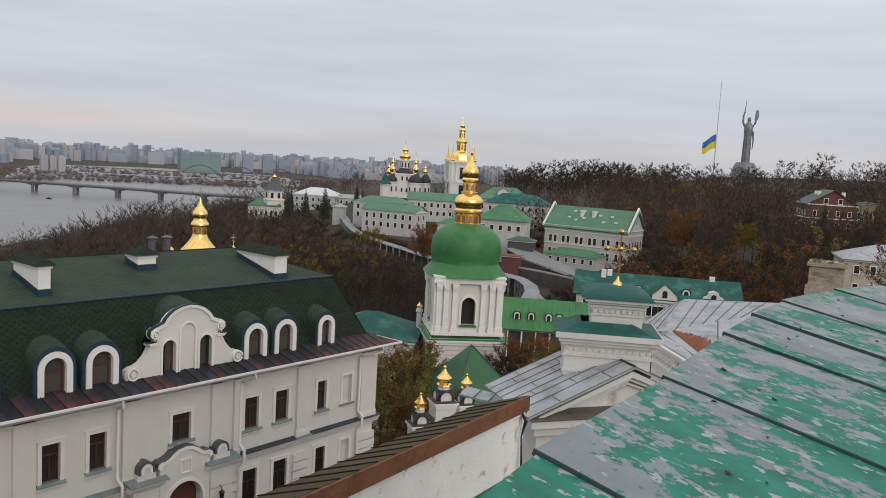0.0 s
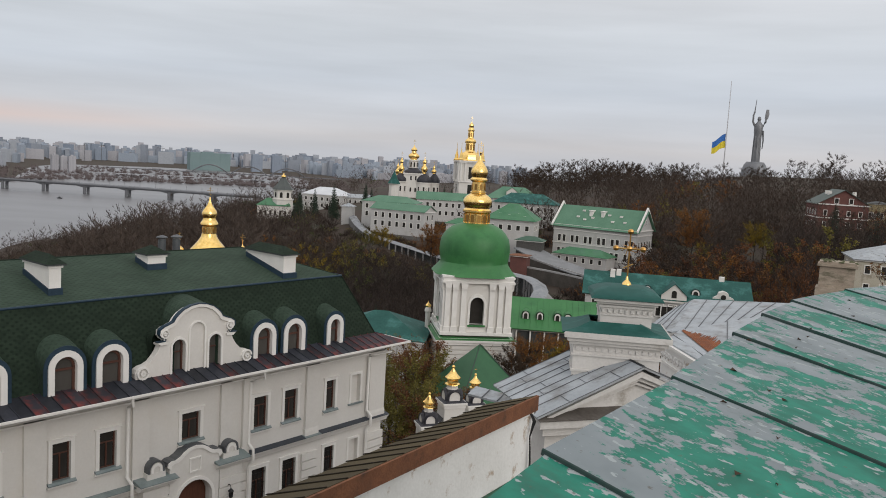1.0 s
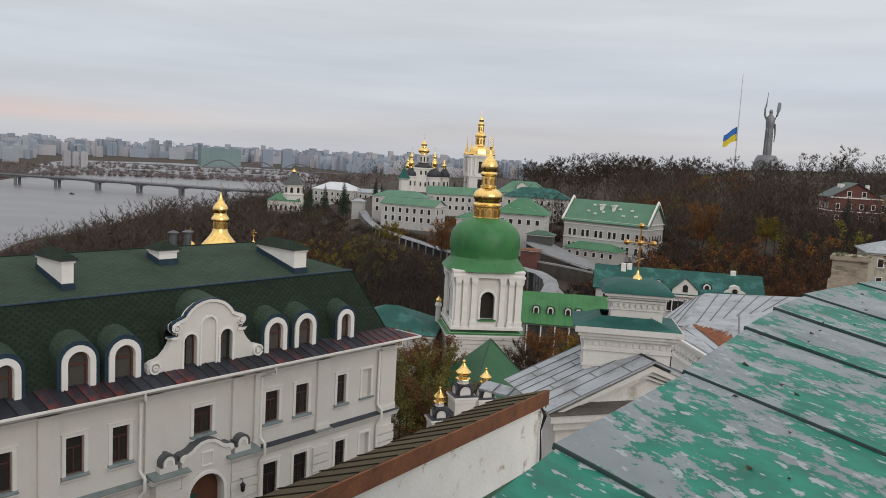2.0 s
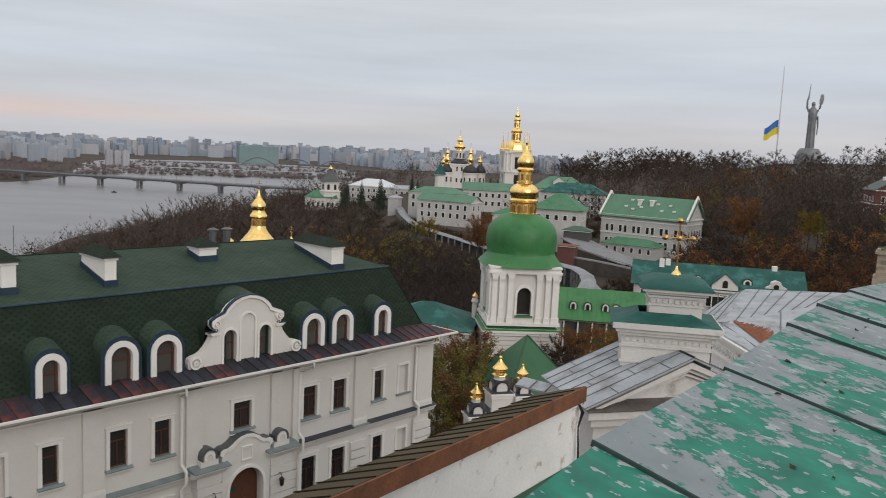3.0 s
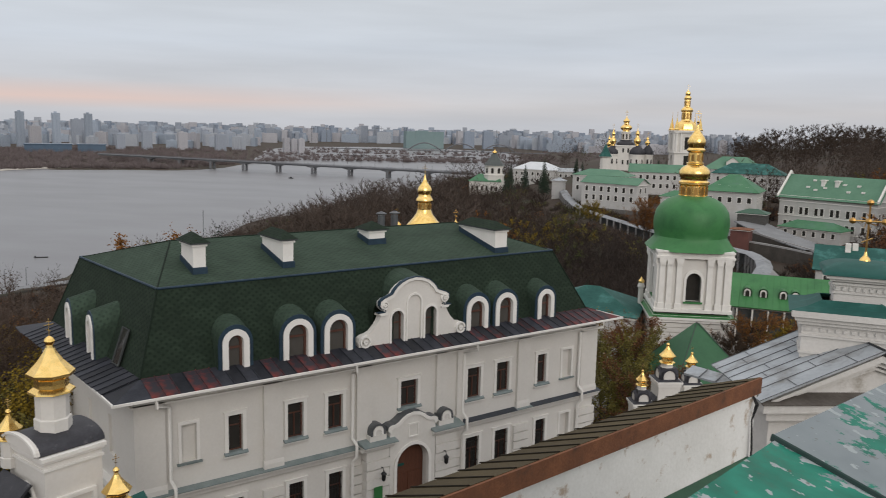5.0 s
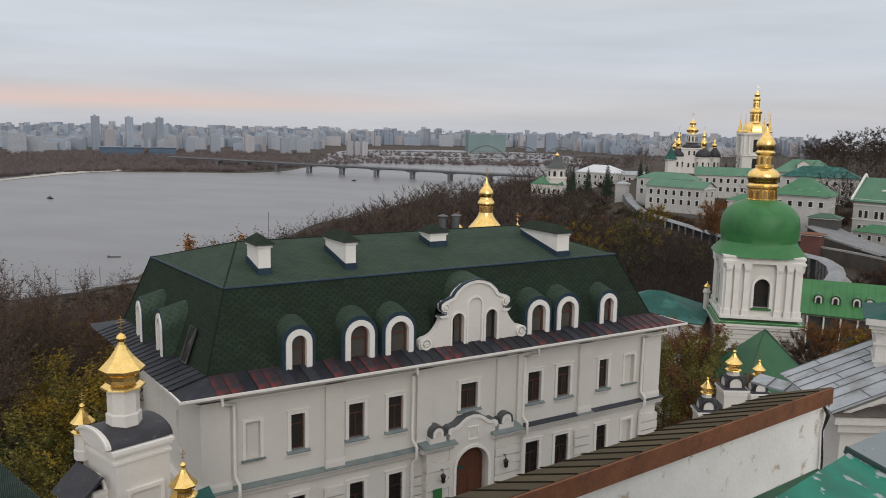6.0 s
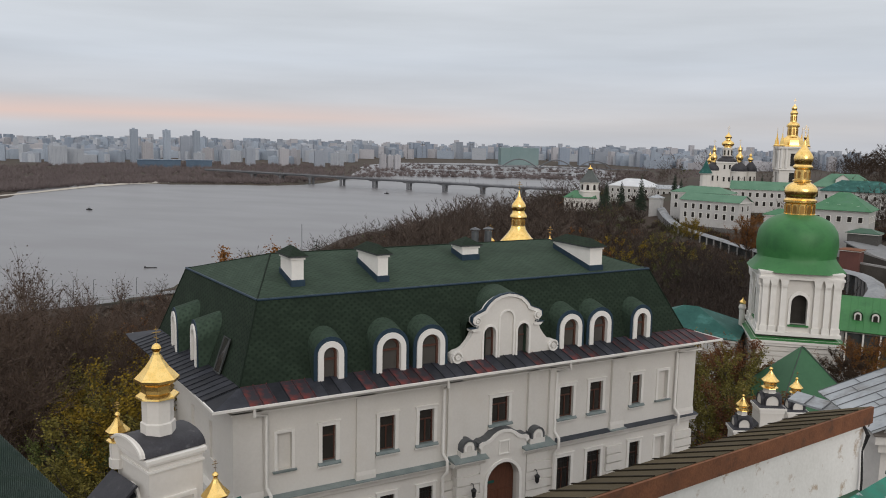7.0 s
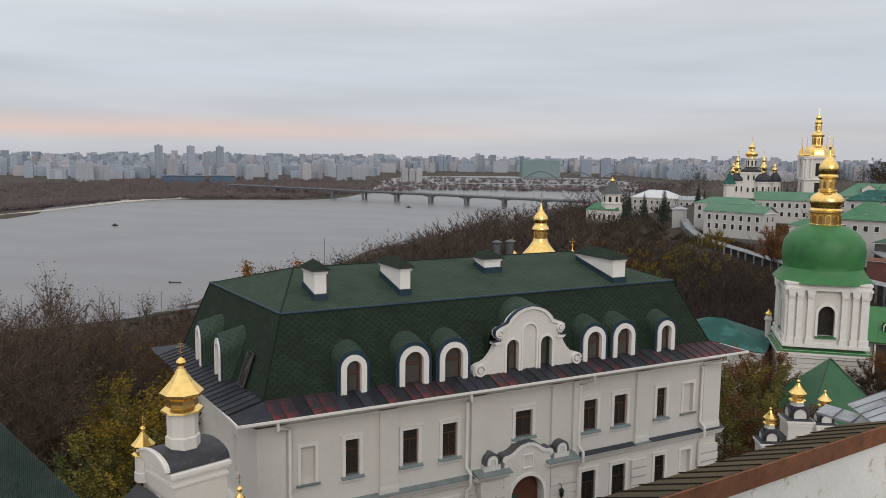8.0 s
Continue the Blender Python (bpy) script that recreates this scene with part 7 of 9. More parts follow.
part("shaft", Mesh().lathe([(2.4, -4), (2.4, 12.0), (3.0, 12.2), (3.0, 12.5)], 8, (0, 0, 0), 0.39), PLASTER, sp_)
part("tent_roof", Mesh().lathe([(3.2, 12.5), (1.6, 15.0), (0.1, 18.5)], 8, (0, 0, 0), 0.39), TEAL_ROOF, sp_)

bf = thing("far_belfry", Matrix.Translation(polar(0.9, 430, 79.0)) @ pose(0, 0, 0, 0, 0, 12), "tall white far belfry with gilded corner spires", "tower")
bq = Mesh()
for k in range(4):
    m = Matrix.Rotation(k * math.pi / 2, 4, "Z")
    put_ = lambda x, y, z: m @ Vector((x, -6.2 + y, z))
    wall_cells(bq, -6.2, 6.2, -6, 19.5, [(-1.6, 1.6, 2.5, 8.0), (-1.5, 1.5, 11.0, 17.0)], 0, 0.8, put_)
part("shaft", bq, PLASTER, bf)
for z0, z1, o in ((9.2, 9.8, 0.5), (19.0, 19.6, 0.5), (19.6, 20.2, 0.9)):
    part("cornice", Mesh().box(-6.2 - o, 6.2 + o, -6.2 - o, 6.2 + o, z0, z1), TRIM, bf)
for k in range(4):
    m = Matrix.Rotation(k * math.pi / 2, 4, "Z")
    # dark panels give the far belfry's open bays their inner shade
    part("dark_opening", Mesh().box(-1.5, 1.5, -5.5, -5.42, 11.0, 17.0).box(-1.6, 1.6, -5.5, -5.42, 2.5, 8.0), GLASS, bf, at=m)
    for x in (-5.6, -3.4, 3.4, 5.6):
        part("column", Mesh().lathe([(0.55, 10.0), (0.5, 18.8), (0.7, 19.0)], 8, (x, -6.45, 0)), TRIM, bf, at=m)
    part("corner_spire", Mesh().lathe([(1.45, 20.2), (1.50, 20.7), (1.05, 21.3), (0.85, 23.0), (0.40, 24.6), (0.12, 26.6), (0.05, 29.4)], 8, (5.6, -5.6, 0)), GOLD, bf, at=m)
part("gilded_roof", Mesh().lathe([(6.0, 20.2), (5.6, 20.9), (5.3, 22.2), (4.9, 23.2), (4.0, 24.2), (2.9, 24.9), (2.6, 25.3)], 8, (0, 0, 0), 0.39), GOLD, bf)
part("gilded_lantern", Mesh().lathe([(2.45, 25.2), (2.40, 29.2), (2.90, 29.5), (2.95, 30.2), (2.55, 31.0), (1.90, 31.5), (1.52, 31.8), (1.45, 35.2), (1.70, 35.5), (1.75, 36.0), (1.40, 36.8), (1.10, 37.2), (1.15, 37.6), (1.30, 38.2), (1.10, 38.8), (0.40, 39.6), (0.10, 40.4)], 8, (0, 0, 0), 0.39), GOLD, bf)
gold_cross(bf, (0, 0, 40.2), 2.6)
for k in range(8):
    a_ = k * math.pi / 4
    for rr0, zz0, ww0, hh0 in ((2.28, 25.8, 1.1, 3.0), (1.38, 32.4, 0.65, 2.2)):
        part("lantern_opening", Mesh().prism(arch(ww0, hh0, 6), -0.08, 0.02, "y"), bpy.data.materials["shaded_gilding"], bf, at=pose(rr0 * math.cos(a_), rr0 * math.sin(a_), zz0, 0, 0, math.degrees(a_) + 90))

lc_ = thing("little_church", Matrix.Translation(polar(-11.9, 402, 67.0)), "little white church with an octagonal drum and tent roof", "church")
part("hall", Mesh().box(-9.5, 6, -5, 6, -6, 6.0), PLASTER, lc_)
part("hall_roof", Mesh().slope([(-10, -5.5, 6), (6.5, -5.5, 6), (3.5, 0.5, 9.2), (-6, 0.5, 9.2)], 0.1).slope([(-10, 6.5, 6), (6.5, 6.5, 6), (3.5, 0.5, 9.2), (-6, 0.5, 9.2)], 0.1).slope([(-10, -5.5, 6), (-10, 6.5, 6), (-6, 0.5, 9.2)], 0.1), GREEN_ROOF, lc_)
part("drum", Mesh().lathe([(4.9, 6), (4.9, 8.6), (5.2, 8.7), (5.2, 9.2), (4.4, 9.3), (4.4, 13.0), (4.9, 13.2), (4.9, 13.5)], 8, (1.5, 0, 0), 0.39), PLASTER, lc_)
for k in range(8):
    a_ = k * math.pi / 4
    part("drum_window", Mesh().prism(arch(1.3, 2.6, 6), -0.06, 0.06, "y"), GLASS, lc_, at=pose(1.5 + 4.1 * math.cos(a_), 4.1 * math.sin(a_), 9.8, 0, 0, math.degrees(a_) + 90))
part("tent_roof", Mesh().lathe([(5.1, 13.5), (3.2, 16.0), (1.3, 18.6), (1.0, 19.2)], 8, (1.5, 0, 0), 0.39), surface("dull_dark_roof", (0.05, 0.06, 0.058), (0.085, 0.095, 0.09), 0.5, 0.6), lc_)
part("gilded_dome", Mesh().lathe([(1.2 * q, 19.2 + 1.2 * h) for q, h in ONION], 12, (1.5, 0, 0)), GOLD, lc_, smooth=True)
windows(lc_, -9, 5, (1.5,), 6, 1.0, 2.2, pose(0, -5, 0))

# ---------------------------------------------------------------- covered gallery, roads and retaining walls
def ribbon(name, pts, w, mat, label, category, kind="structure", thick=0.25):
    """A road or path that follows points at their heights."""
    ms = Mesh()
    p = [Vector(q) for q in pts]
    for a, b in zip(p, p[1:]):
        s = (b - a).cross(Vector((0, 0, 1))).normalized() * (w / 2)
        ms.face([a - s, a + s, b + s, b - s]).face([a + s, a + s - Vector((0, 0, thick)), b + s - Vector((0, 0, thick)), b + s]).face([a - s, b - s, b - s - Vector((0, 0, thick)), a - s - Vector((0, 0, thick))])
    return tagged(part(name, ms, mat, None), label, category, kind=kind)


gal = [polar(*q) for q in ((-6.94, 340.0, 71.89), (-6.53, 314.0, 70.73), (-5.96, 297.0, 69.86), (-5.16, 285.0, 69.21), (-4.05, 276.0, 68.63), (-2.69, 266.0, 68.02), (-1.08, 253.0, 67.56), (0.77, 238.0, 67.62), (2.77, 224.0, 68.29), (4.68, 210.0, 68.97), (5.64, 200.0, 69.74), (6.26, 188.0, 70.21), (6.44, 178.0, 70.34), (6.24, 168.0, 70.49), (5.61, 158.0, 70.72), (4.73, 148.0, 71.3))]
gy = thing("covered_gallery", Matrix.Translation(gal[0]), "long curving covered gallery with a grey sheet roof", "gallery")
for a, b in zip(gal, gal[1:]):
    a_, b_ = a - gal[0], b - gal[0]
    s = (b_ - a_).cross(Vector((0, 0, 1))).normalized() * 1.6
    u = Vector((0, 0, 1))
    part("gallery_roof", Mesh().slope([a_ + s + u * 2.3, b_ + s + u * 2.3, b_ + u * 2.9, a_ + u * 2.9], 0.12).slope([a_ - s + u * 2.3, b_ - s + u * 2.3, b_ + u * 2.9, a_ + u * 2.9], 0.12), GALLERY_ROOF, gy)
    part("gallery_wall", Mesh().face([a_ + s * 0.3 - u * 7, b_ + s * 0.3 - u * 7, b_ + s * 0.3 + u * 2.4, a_ + s * 0.3 + u * 2.4]), SEAM_DARK, gy)
    n_p = max(2, round((b_ - a_).length / 4.5))
    for k in range(n_p):
        q = a_.lerp(b_, k / n_p)
        part("gallery_post", Mesh().box(-0.22, 0.22, -0.22, 0.22, -7, 2.3), PAVING, gy, at=Matrix.Translation(q + s * 0.9))
DARK_STONE = surface("dark_retaining_stone", (0.045, 0.040, 0.034), (0.085, 0.075, 0.064), 0.4, 0.9, fine=3, bump=0.4)
ribbon("terrace_road", [polar(5.2, 247, 74.9), polar(6.2, 241, 73.6), polar(7.3, 236, 72.4), polar(8.4, 230, 71.7), polar(9.6, 225, 71.1), polar(11.2, 222, 70.4)], 9.0, ASPHALT, "grey asphalt terrace road below the houses", "road", thick=0.3)
for nm, q_, mt, lb in (("retaining_wall", (polar(5.3, 238, 73.3), polar(6.3, 233, 72.7), polar(7.3, 229, 72.1), polar(8.4, 225, 71.6), polar(9.3, 221, 71.3), polar(10.8, 216, 70.4)), DARK_STONE, "dark stone retaining wall with a pale kerb"),
                       ("retaining_wall", (polar(4.4, 230, 71.6), polar(5.5, 228, 71.5), polar(6.6, 226, 71.3), polar(8.0, 222, 71.1), polar(9.2, 218, 70.9)), DARK_STONE, "low stone wall with a pale coping beside the lane")):
    kb, kc = Mesh(), Mesh()
    for a, b in zip(q_, q_[1:]):
        kb.face([a, b, b - Vector((0, 0, 4.2)), a - Vector((0, 0, 4.2))])
        kc.face([a, b, b - Vector((0, 0, 0.45)), a - Vector((0, 0, 0.45))], ).face([a, b, b + Vector((0, 0.8, 0)), a + Vector((0, 0.8, 0))])
    w_ = tagged(part(nm, kb, mt, None), lb, "wall", kind="structure")
    part("kerb", kc, PAVING, w_, "pale concrete kerb", at=Matrix.Translation((0, -0.02, 0.01)))
ribbon("gallery_path", [polar(6.4, 198, 69.8), polar(7.0, 187, 69.7), polar(7.2, 177, 69.7), polar(7.0, 166, 69.8), polar(6.4, 156, 70.0)], 2.2, PAVING, "pale footpath beside the covered gallery", "path", thick=0.3)

# ---------------------------------------------------------------- statue, flag, mast
sb = polar(19.62, 1080, 103.0)
st_ = Mesh()
st_.lathe([(17, -12), (15.5, 2), (13, 10), (10.5, 13.5), (10.0, 14.0)], 20)
st_.lathe([(4.9, 14), (4.6, 22), (4.3, 32), (4.2, 42), (4.9, 50), (5.2, 56), (4.0, 60), (2.0, 62.5), (1.7, 63.5), (2.2, 65.0), (2.1, 67.0), (1.0, 68.6)], 14)
for k in range(10):
    a_ = k * 0.63
    st_.tube([(4.7 * math.cos(a_), 4.7 * math.sin(a_), 14), (4.2 * math.cos(a_), 4.2 * math.sin(a_), 46)], 0.5, 5)
st_.tube([(-4.6, 0, 57), (-7.2, 0, 62), (-7.4, 0, 70), (-6.4, 0, 73)], 1.4, 8, 0.9)
st_.tube([(-6.4, 0, 72), (-5.2, 0, 89)], 0.75, 6, 0.25)
st_.box(-7.6, -5.0, -0.4, 0.4, 73.4, 74.2)
st_.tube([(4.6, 0, 57), (7.6, 0, 62), (8.6, 0, 70)], 1.5, 8, 1.0)
st_.prism([(6.4, 66.0), (10.0, 66.0), (11.2, 72.0), (10.4, 77.5), (7.6, 77.5), (6.8, 72.0)], -0.8, 0.6, "y")
st_.tube([(5.2, -1.5, 52), (6.6, -1.2, 40), (6.2, -1.0, 30)], 1.2, 6, 0.5)
so = part("monument_statue", st_, STEEL, None, smooth=True)
so.matrix_world = Matrix.Translation(sb)
tagged(so, "tall grey steel monument statue on a domed pedestal", "statue")
fp = polar(17.72, 900, 95.0)
flag = thing("flag_pole", Matrix.Translation(fp), "very tall white flagpole with a blue and yellow flag", "flagpole")
part("pole", Mesh().tube([(0, 0, -6), (0, 0, 99.5)], 0.75, 8, 0.3), POLE, flag)
for mat, z0, nm in ((FLAG_BLUE, 0.5, "blue_band"), (FLAG_YELLOW, 0.0, "yellow_band")):
    fm_ = Mesh()
    nn = 12
    def wave(u, v):
        return (-0.4 - 13.0 * u - 1.2 * math.sin(u * 3), 1.4 * math.sin(u * 7 + v * 2), 46.5 - 12.0 * u * (1 - 0.25 * u) - 14.5 * (1 - v) * (1 - 0.18 * u) + 1.0 * math.sin(u * 6))
    for i in range(nn):
        for j in range(4):
            u0, u1 = i / nn, (i + 1) / nn
            v0, v1 = z0 + j * 0.125, z0 + (j + 1) * 0.125
            fm_.face([wave(u0, v0), wave(u1, v0), wave(u1, v1), wave(u0, v1)])
    part(nm, fm_, mat, flag, smooth=True)

# ---------------------------------------------------------------- bridge and the far bank
BA, BB = Vector((-1172.0, 1522.0, 19.5)), Vector((-330.0, 1400.0, 16.6))
bd = (BB - BA).normalized()
bs = bd.cross(Vector((0, 0, 1))).normalized()
br_ = thing("river_bridge", Matrix.Translation(BA), "long low concrete road bridge on twin piers", "bridge")
bl = (BB - BA).length
deck = Mesh()
for s0, z0, z1 in ((9.0, -1.6, 0.0), (7.0, -3.6, -1.6)):
    a = [bs * s0 + Vector((0, 0, z0)), -bs * s0 + Vector((0, 0, z0)), -bs * s0 + Vector((0, 0, z1)), bs * s0 + Vector((0, 0, z1))]
    b = [p + bd * bl for p in a]
    deck.add(a + b, [(0, 1, 2, 3), (7, 6, 5, 4), (0, 4, 5, 1), (1, 5, 6, 2), (2, 6, 7, 3), (3, 7, 4, 0)])
part("deck", deck, CONCRETE, br_)
rl = Mesh()
for s_ in (-1, 1):
    rl.tube([bs * 8.9 * s_ + Vector((0, 0, 0.9)), bs * 8.9 * s_ + Vector((0, 0, 0.9)) + bd * bl], 0.25, 4)
part("railing", rl, CONCRETE, br_)
for k in range(9):
    c = BA + bd * (137 + 79 * k)
    for s_ in (-1, 1):
        q = c - BA + bs * 5.5 * s_
        part("pier", Mesh().lathe([(2.7, -26), (2.7, -5.2), (3.6, -3.4)], 8, tuple(q)), CONCRETE, br_)
    # haunch of the girder over the pier
    hn = Mesh()
    w_ = 16
    for s_ in (-1, 1):
        hn.add([tuple(c - BA - bd * w_ + bs * 6 * s_ + Vector((0, 0, -3.5))), tuple(c - BA + bd * w_ + bs * 6 * s_ + Vector((0, 0, -3.5))), tuple(c - BA + bs * 6 * s_ + Vector((0, 0, -6.8)))], [(0, 1, 2)])
    part("haunch", hn, CONCRETE, br_)
lp = Mesh().tube([(0, 0, 0), (0, 0, 9)], 0.18, 4).data("lamp_post", CONCRETE)
for k in range(30):
    part("lamp_post", lp, None, br_, at=Matrix.Translation(bd * bl * (k + 0.5) / 30 + bs * 8.7))
# sandbar along the far bank
sand = Mesh()
sp = [polar(a, d, 0.5) for a, d in ((-54, 1270), (-51.5, 1335), (-48.5, 1420), (-46.5, 1500), (-44.5, 1590), (-42.5, 1660), (-40.5, 1700), (-38, 1740), (-36, 1765))]
wd = (10, 12, 20, 45, 55, 40, 55, 25, 8)
for (a, wa_), (b, wb_) in zip(zip(sp, wd), zip(sp[1:], wd[1:])):
    n_ = Vector((-0.55, 0.83, 0.0))
    sand.face([a, b, b + n_ * wb_ + Vector((0, 0, 1.2)), a + n_ * wa_ + Vector((0, 0, 1.2))])
tagged(part("sandbar", sand, SAND, None), "pale sand spit along the far river bank", "sand", kind="structure")
inlet = Mesh()
for a0, a1, d0, d1 in ((-24, -12, 2330, 2370),):
    n_ = 8
    for k in range(n_):
        u0, u1 = a0 + (a1 - a0) * k / n_, a0 + (a1 - a0) * (k + 1) / n_
        inlet.face([polar(u0, d0, 9.0), polar(u1, d0, 9.0), polar(u1, d1, 9.0), polar(u0, d1, 9.0)])
tagged(part("inlet_water", inlet, surface("pale_still_water", (0.15, 0.155, 0.165), (0.21, 0.215, 0.225), 0.01, 0.4, fine=0.1, bump=0.0), None), "pale strip of still inlet water", "water", kind="structure")
for az, d, nm in ((-44.9, 1130, "river_boat"), (-25.6, 1450, "river_boat")):
    b_ = thing(nm, Matrix.Translation(polar(az, d, 0.0)) @ Matrix.Diagonal((0.55, 0.55, 0.55, 1)), "small dark boat on the river", "boat")
    part("hull", Mesh().prism([(-7, 0.2), (7, 0.2), (8.5, 2.4), (-7.5, 2.4)], -2, 2, "y"), BLACK_IRON, b_)
    part("cabin", Mesh().box(-3, 3, -1.5, 1.5, 2.4, 5.0).box(-0.15, 0.15, -0.15, 0.15, 5, 9), SEAM_GREY, b_)

# city on the far bank
crd = random.Random(21)


def tower_mesh(w, d, h, mat):
    ms = Mesh()
    c = [(-w / 2, -d / 2), (w / 2, -d / 2), (w / 2, d / 2), (-w / 2, d / 2)]
    u = 0
    for k in range(4):
        a, b = c[k], c[(k + 1) % 4]
        l_ = math.hypot(b[0] - a[0], b[1] - a[1])
        ms.face([(*a, 0), (*b, 0), (*b, h), (*a, h)], [(u, 0), (u + l_, 0), (u + l_, h), (u, h)])
        u += l_
    ms.face([(*p, h) for p in c])
    ms.box(-w * 0.2, w * 0.1, -d * 0.25, d * 0.25, h, h + 3.5)
    for s_ in (-0.25, 0.25):
        ms.box(w * s_ - 1.2, w * s_ + 1.2, -d / 2 - 1.0, -d / 2, 3, h - 3)
    return ms.data("apartment_block", mat)


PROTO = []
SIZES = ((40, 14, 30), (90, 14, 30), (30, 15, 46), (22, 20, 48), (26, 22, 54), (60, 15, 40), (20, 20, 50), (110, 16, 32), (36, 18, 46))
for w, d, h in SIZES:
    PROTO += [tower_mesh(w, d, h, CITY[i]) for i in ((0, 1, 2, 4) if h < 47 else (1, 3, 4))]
spots = []
for k in range(1900):
    az = crd.uniform(-58, 5)
    d = 2480 + 2300 * crd.random() ** 0.55
    p = polar(az, d)
    if p.z < 2 or (az > -24 and d < 3050):
        continue
    spots.append((d, p))
spots.sort(key=lambda q: q[0])
rest = [Mesh() for _ in CITY]
for k, (d, p) in enumerate(spots):
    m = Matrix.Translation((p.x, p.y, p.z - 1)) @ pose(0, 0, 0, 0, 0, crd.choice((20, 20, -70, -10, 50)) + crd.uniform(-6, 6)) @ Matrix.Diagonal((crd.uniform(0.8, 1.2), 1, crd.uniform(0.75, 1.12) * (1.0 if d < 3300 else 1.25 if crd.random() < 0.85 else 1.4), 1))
    if k < 280:
        ob = new("apartment_block", PROTO[crd.randrange(len(PROTO))])
        ob.matrix_world = m
        tagged(ob, "concrete panel apartment block across the river, haze in its colour", "apartment block", "apartment blocks across the river")
        continue
    w, dd_, h = SIZES[crd.randrange(len(SIZES))]
    ms, c = rest[k % len(CITY)], [(-w / 2, -dd_ / 2), (w / 2, -dd_ / 2), (w / 2, dd_ / 2), (-w / 2, dd_ / 2)]
    u = 0
    for j in range(4):
        q0, q1 = c[j], c[(j + 1) % 4]
        l_ = math.hypot(q1[0] - q0[0], q1[1] - q0[1])
        ms.face([m @ Vector((*q0, 0)), m @ Vector((*q1, 0)), m @ Vector((*q1, h)), m @ Vector((*q0, h))], [(u, 0), (u + l_, 0), (u + l_, h), (u, h)])
        u += l_
    ms.face([m @ Vector((*q, h)) for q in c])
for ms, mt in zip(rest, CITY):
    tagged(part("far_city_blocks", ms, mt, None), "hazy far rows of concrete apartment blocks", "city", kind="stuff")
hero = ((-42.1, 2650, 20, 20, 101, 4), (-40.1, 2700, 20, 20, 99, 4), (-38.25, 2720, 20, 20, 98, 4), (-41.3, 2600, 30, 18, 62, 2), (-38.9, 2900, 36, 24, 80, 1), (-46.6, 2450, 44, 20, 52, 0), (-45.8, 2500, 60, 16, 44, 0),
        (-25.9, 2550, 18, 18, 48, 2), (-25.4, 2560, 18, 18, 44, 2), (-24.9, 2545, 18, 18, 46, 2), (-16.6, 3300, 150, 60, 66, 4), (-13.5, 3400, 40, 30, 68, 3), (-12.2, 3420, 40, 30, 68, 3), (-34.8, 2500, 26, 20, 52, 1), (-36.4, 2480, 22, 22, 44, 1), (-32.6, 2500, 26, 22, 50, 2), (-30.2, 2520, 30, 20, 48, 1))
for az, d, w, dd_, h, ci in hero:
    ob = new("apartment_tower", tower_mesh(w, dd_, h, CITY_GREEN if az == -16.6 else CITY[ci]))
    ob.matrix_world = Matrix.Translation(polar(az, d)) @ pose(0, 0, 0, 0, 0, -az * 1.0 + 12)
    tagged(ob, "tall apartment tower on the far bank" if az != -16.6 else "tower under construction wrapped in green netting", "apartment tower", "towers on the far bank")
for az, d, hw_ in ((-40.6, 2330, 54), (-38.1, 2330, 33)):
    ob = part("glass_hall", Mesh().box(-hw_, hw_, -20, 20, 0, 19).box(-hw_ - 2, hw_ + 2, -22, 22, 19, 21).box(-hw_, hw_, -20.6, -20, 8, 9), BLUE_GLASS, None)
    ob.matrix_world = Matrix.Translation(polar(az, d)) @ pose(0, 0, 0, 0, 0, -az)
    tagged(ob, "long low blue glass hall by the river", "hall")
ar = thing("arch_bridge", Matrix.Translation(polar(-14.2, 2700, 12.0)) @ pose(0, 0, 0, 0, 0, 10), "distant road bridge with shallow white arches", "bridge")
part("deck", Mesh().box(-420, 300, -8, 8, -2, 0), CONCRETE, ar)
for cx in (-110, 10, 130):
    part("arch", Mesh().tube([(cx - 55 + 110 * k / 12, 0, 24 * math.sin(math.pi * k / 12)) for k in range(13)], 2.0, 5), CONCRETE, ar)
crn = Mesh().tube([(0, 0, 0), (0, 0, 70)], 0.9, 4).tube([(-15, 0, 66), (45, 0, 66)], 0.8, 4).tube([(0, 0, 76), (45, 0, 66)], 0.3, 3).tube([(0, 0, 76), (0, 0, 66)], 0.6, 3)
cme = crn.data("tower_crane", SEAM_GREY)
for az, d in ((-24.2, 3500), (-23.2, 3700), (-17.8, 3600), (-11.6, 3600), (-19.5, 3900)):
    ob = new("tower_crane", cme)
    ob.matrix_world = Matrix.Translation(polar(az, d)) @ pose(0, 0, 0, 0, 0, crd.uniform(0, 180))
    tagged(ob, "tower crane over a building site", "crane", "cranes across the river")

# river bank: lamp posts, mast, moored pontoon
qp = Mesh().tube([(0, 0, -2), (0, 0, 11)], 0.16, 5).tube([(0, 0, 11), (1.6, 0, 11.4)], 0.1, 4)
qme = qp.data("lamp_post", SEAM_GREY)
for az, d in ((-50.5, 545), (-48.6, 540), (-47.2, 535), (-46.0, 530), (-44.8, 528), (-43.4, 528), (-42.2, 530)):
    ob = new("lamp_post", qme)
    ob.matrix_world = Matrix.Translation(polar(az, d, max(ground_z(*polar(az, d)[:2]), 0.5)))
    tagged(ob, "slim street lamp on the river embankment", "street lamp", "embankment lamps")
pn = thing("moored_pontoon", Matrix.Translation(polar(-41.3, 640, 0.0)) @ pose(0, 0, 0, 0, 0, 30) @ Matrix.Diagonal((0.5, 0.5, 0.5, 1)), "dark moored pontoon near the bank", "pontoon")
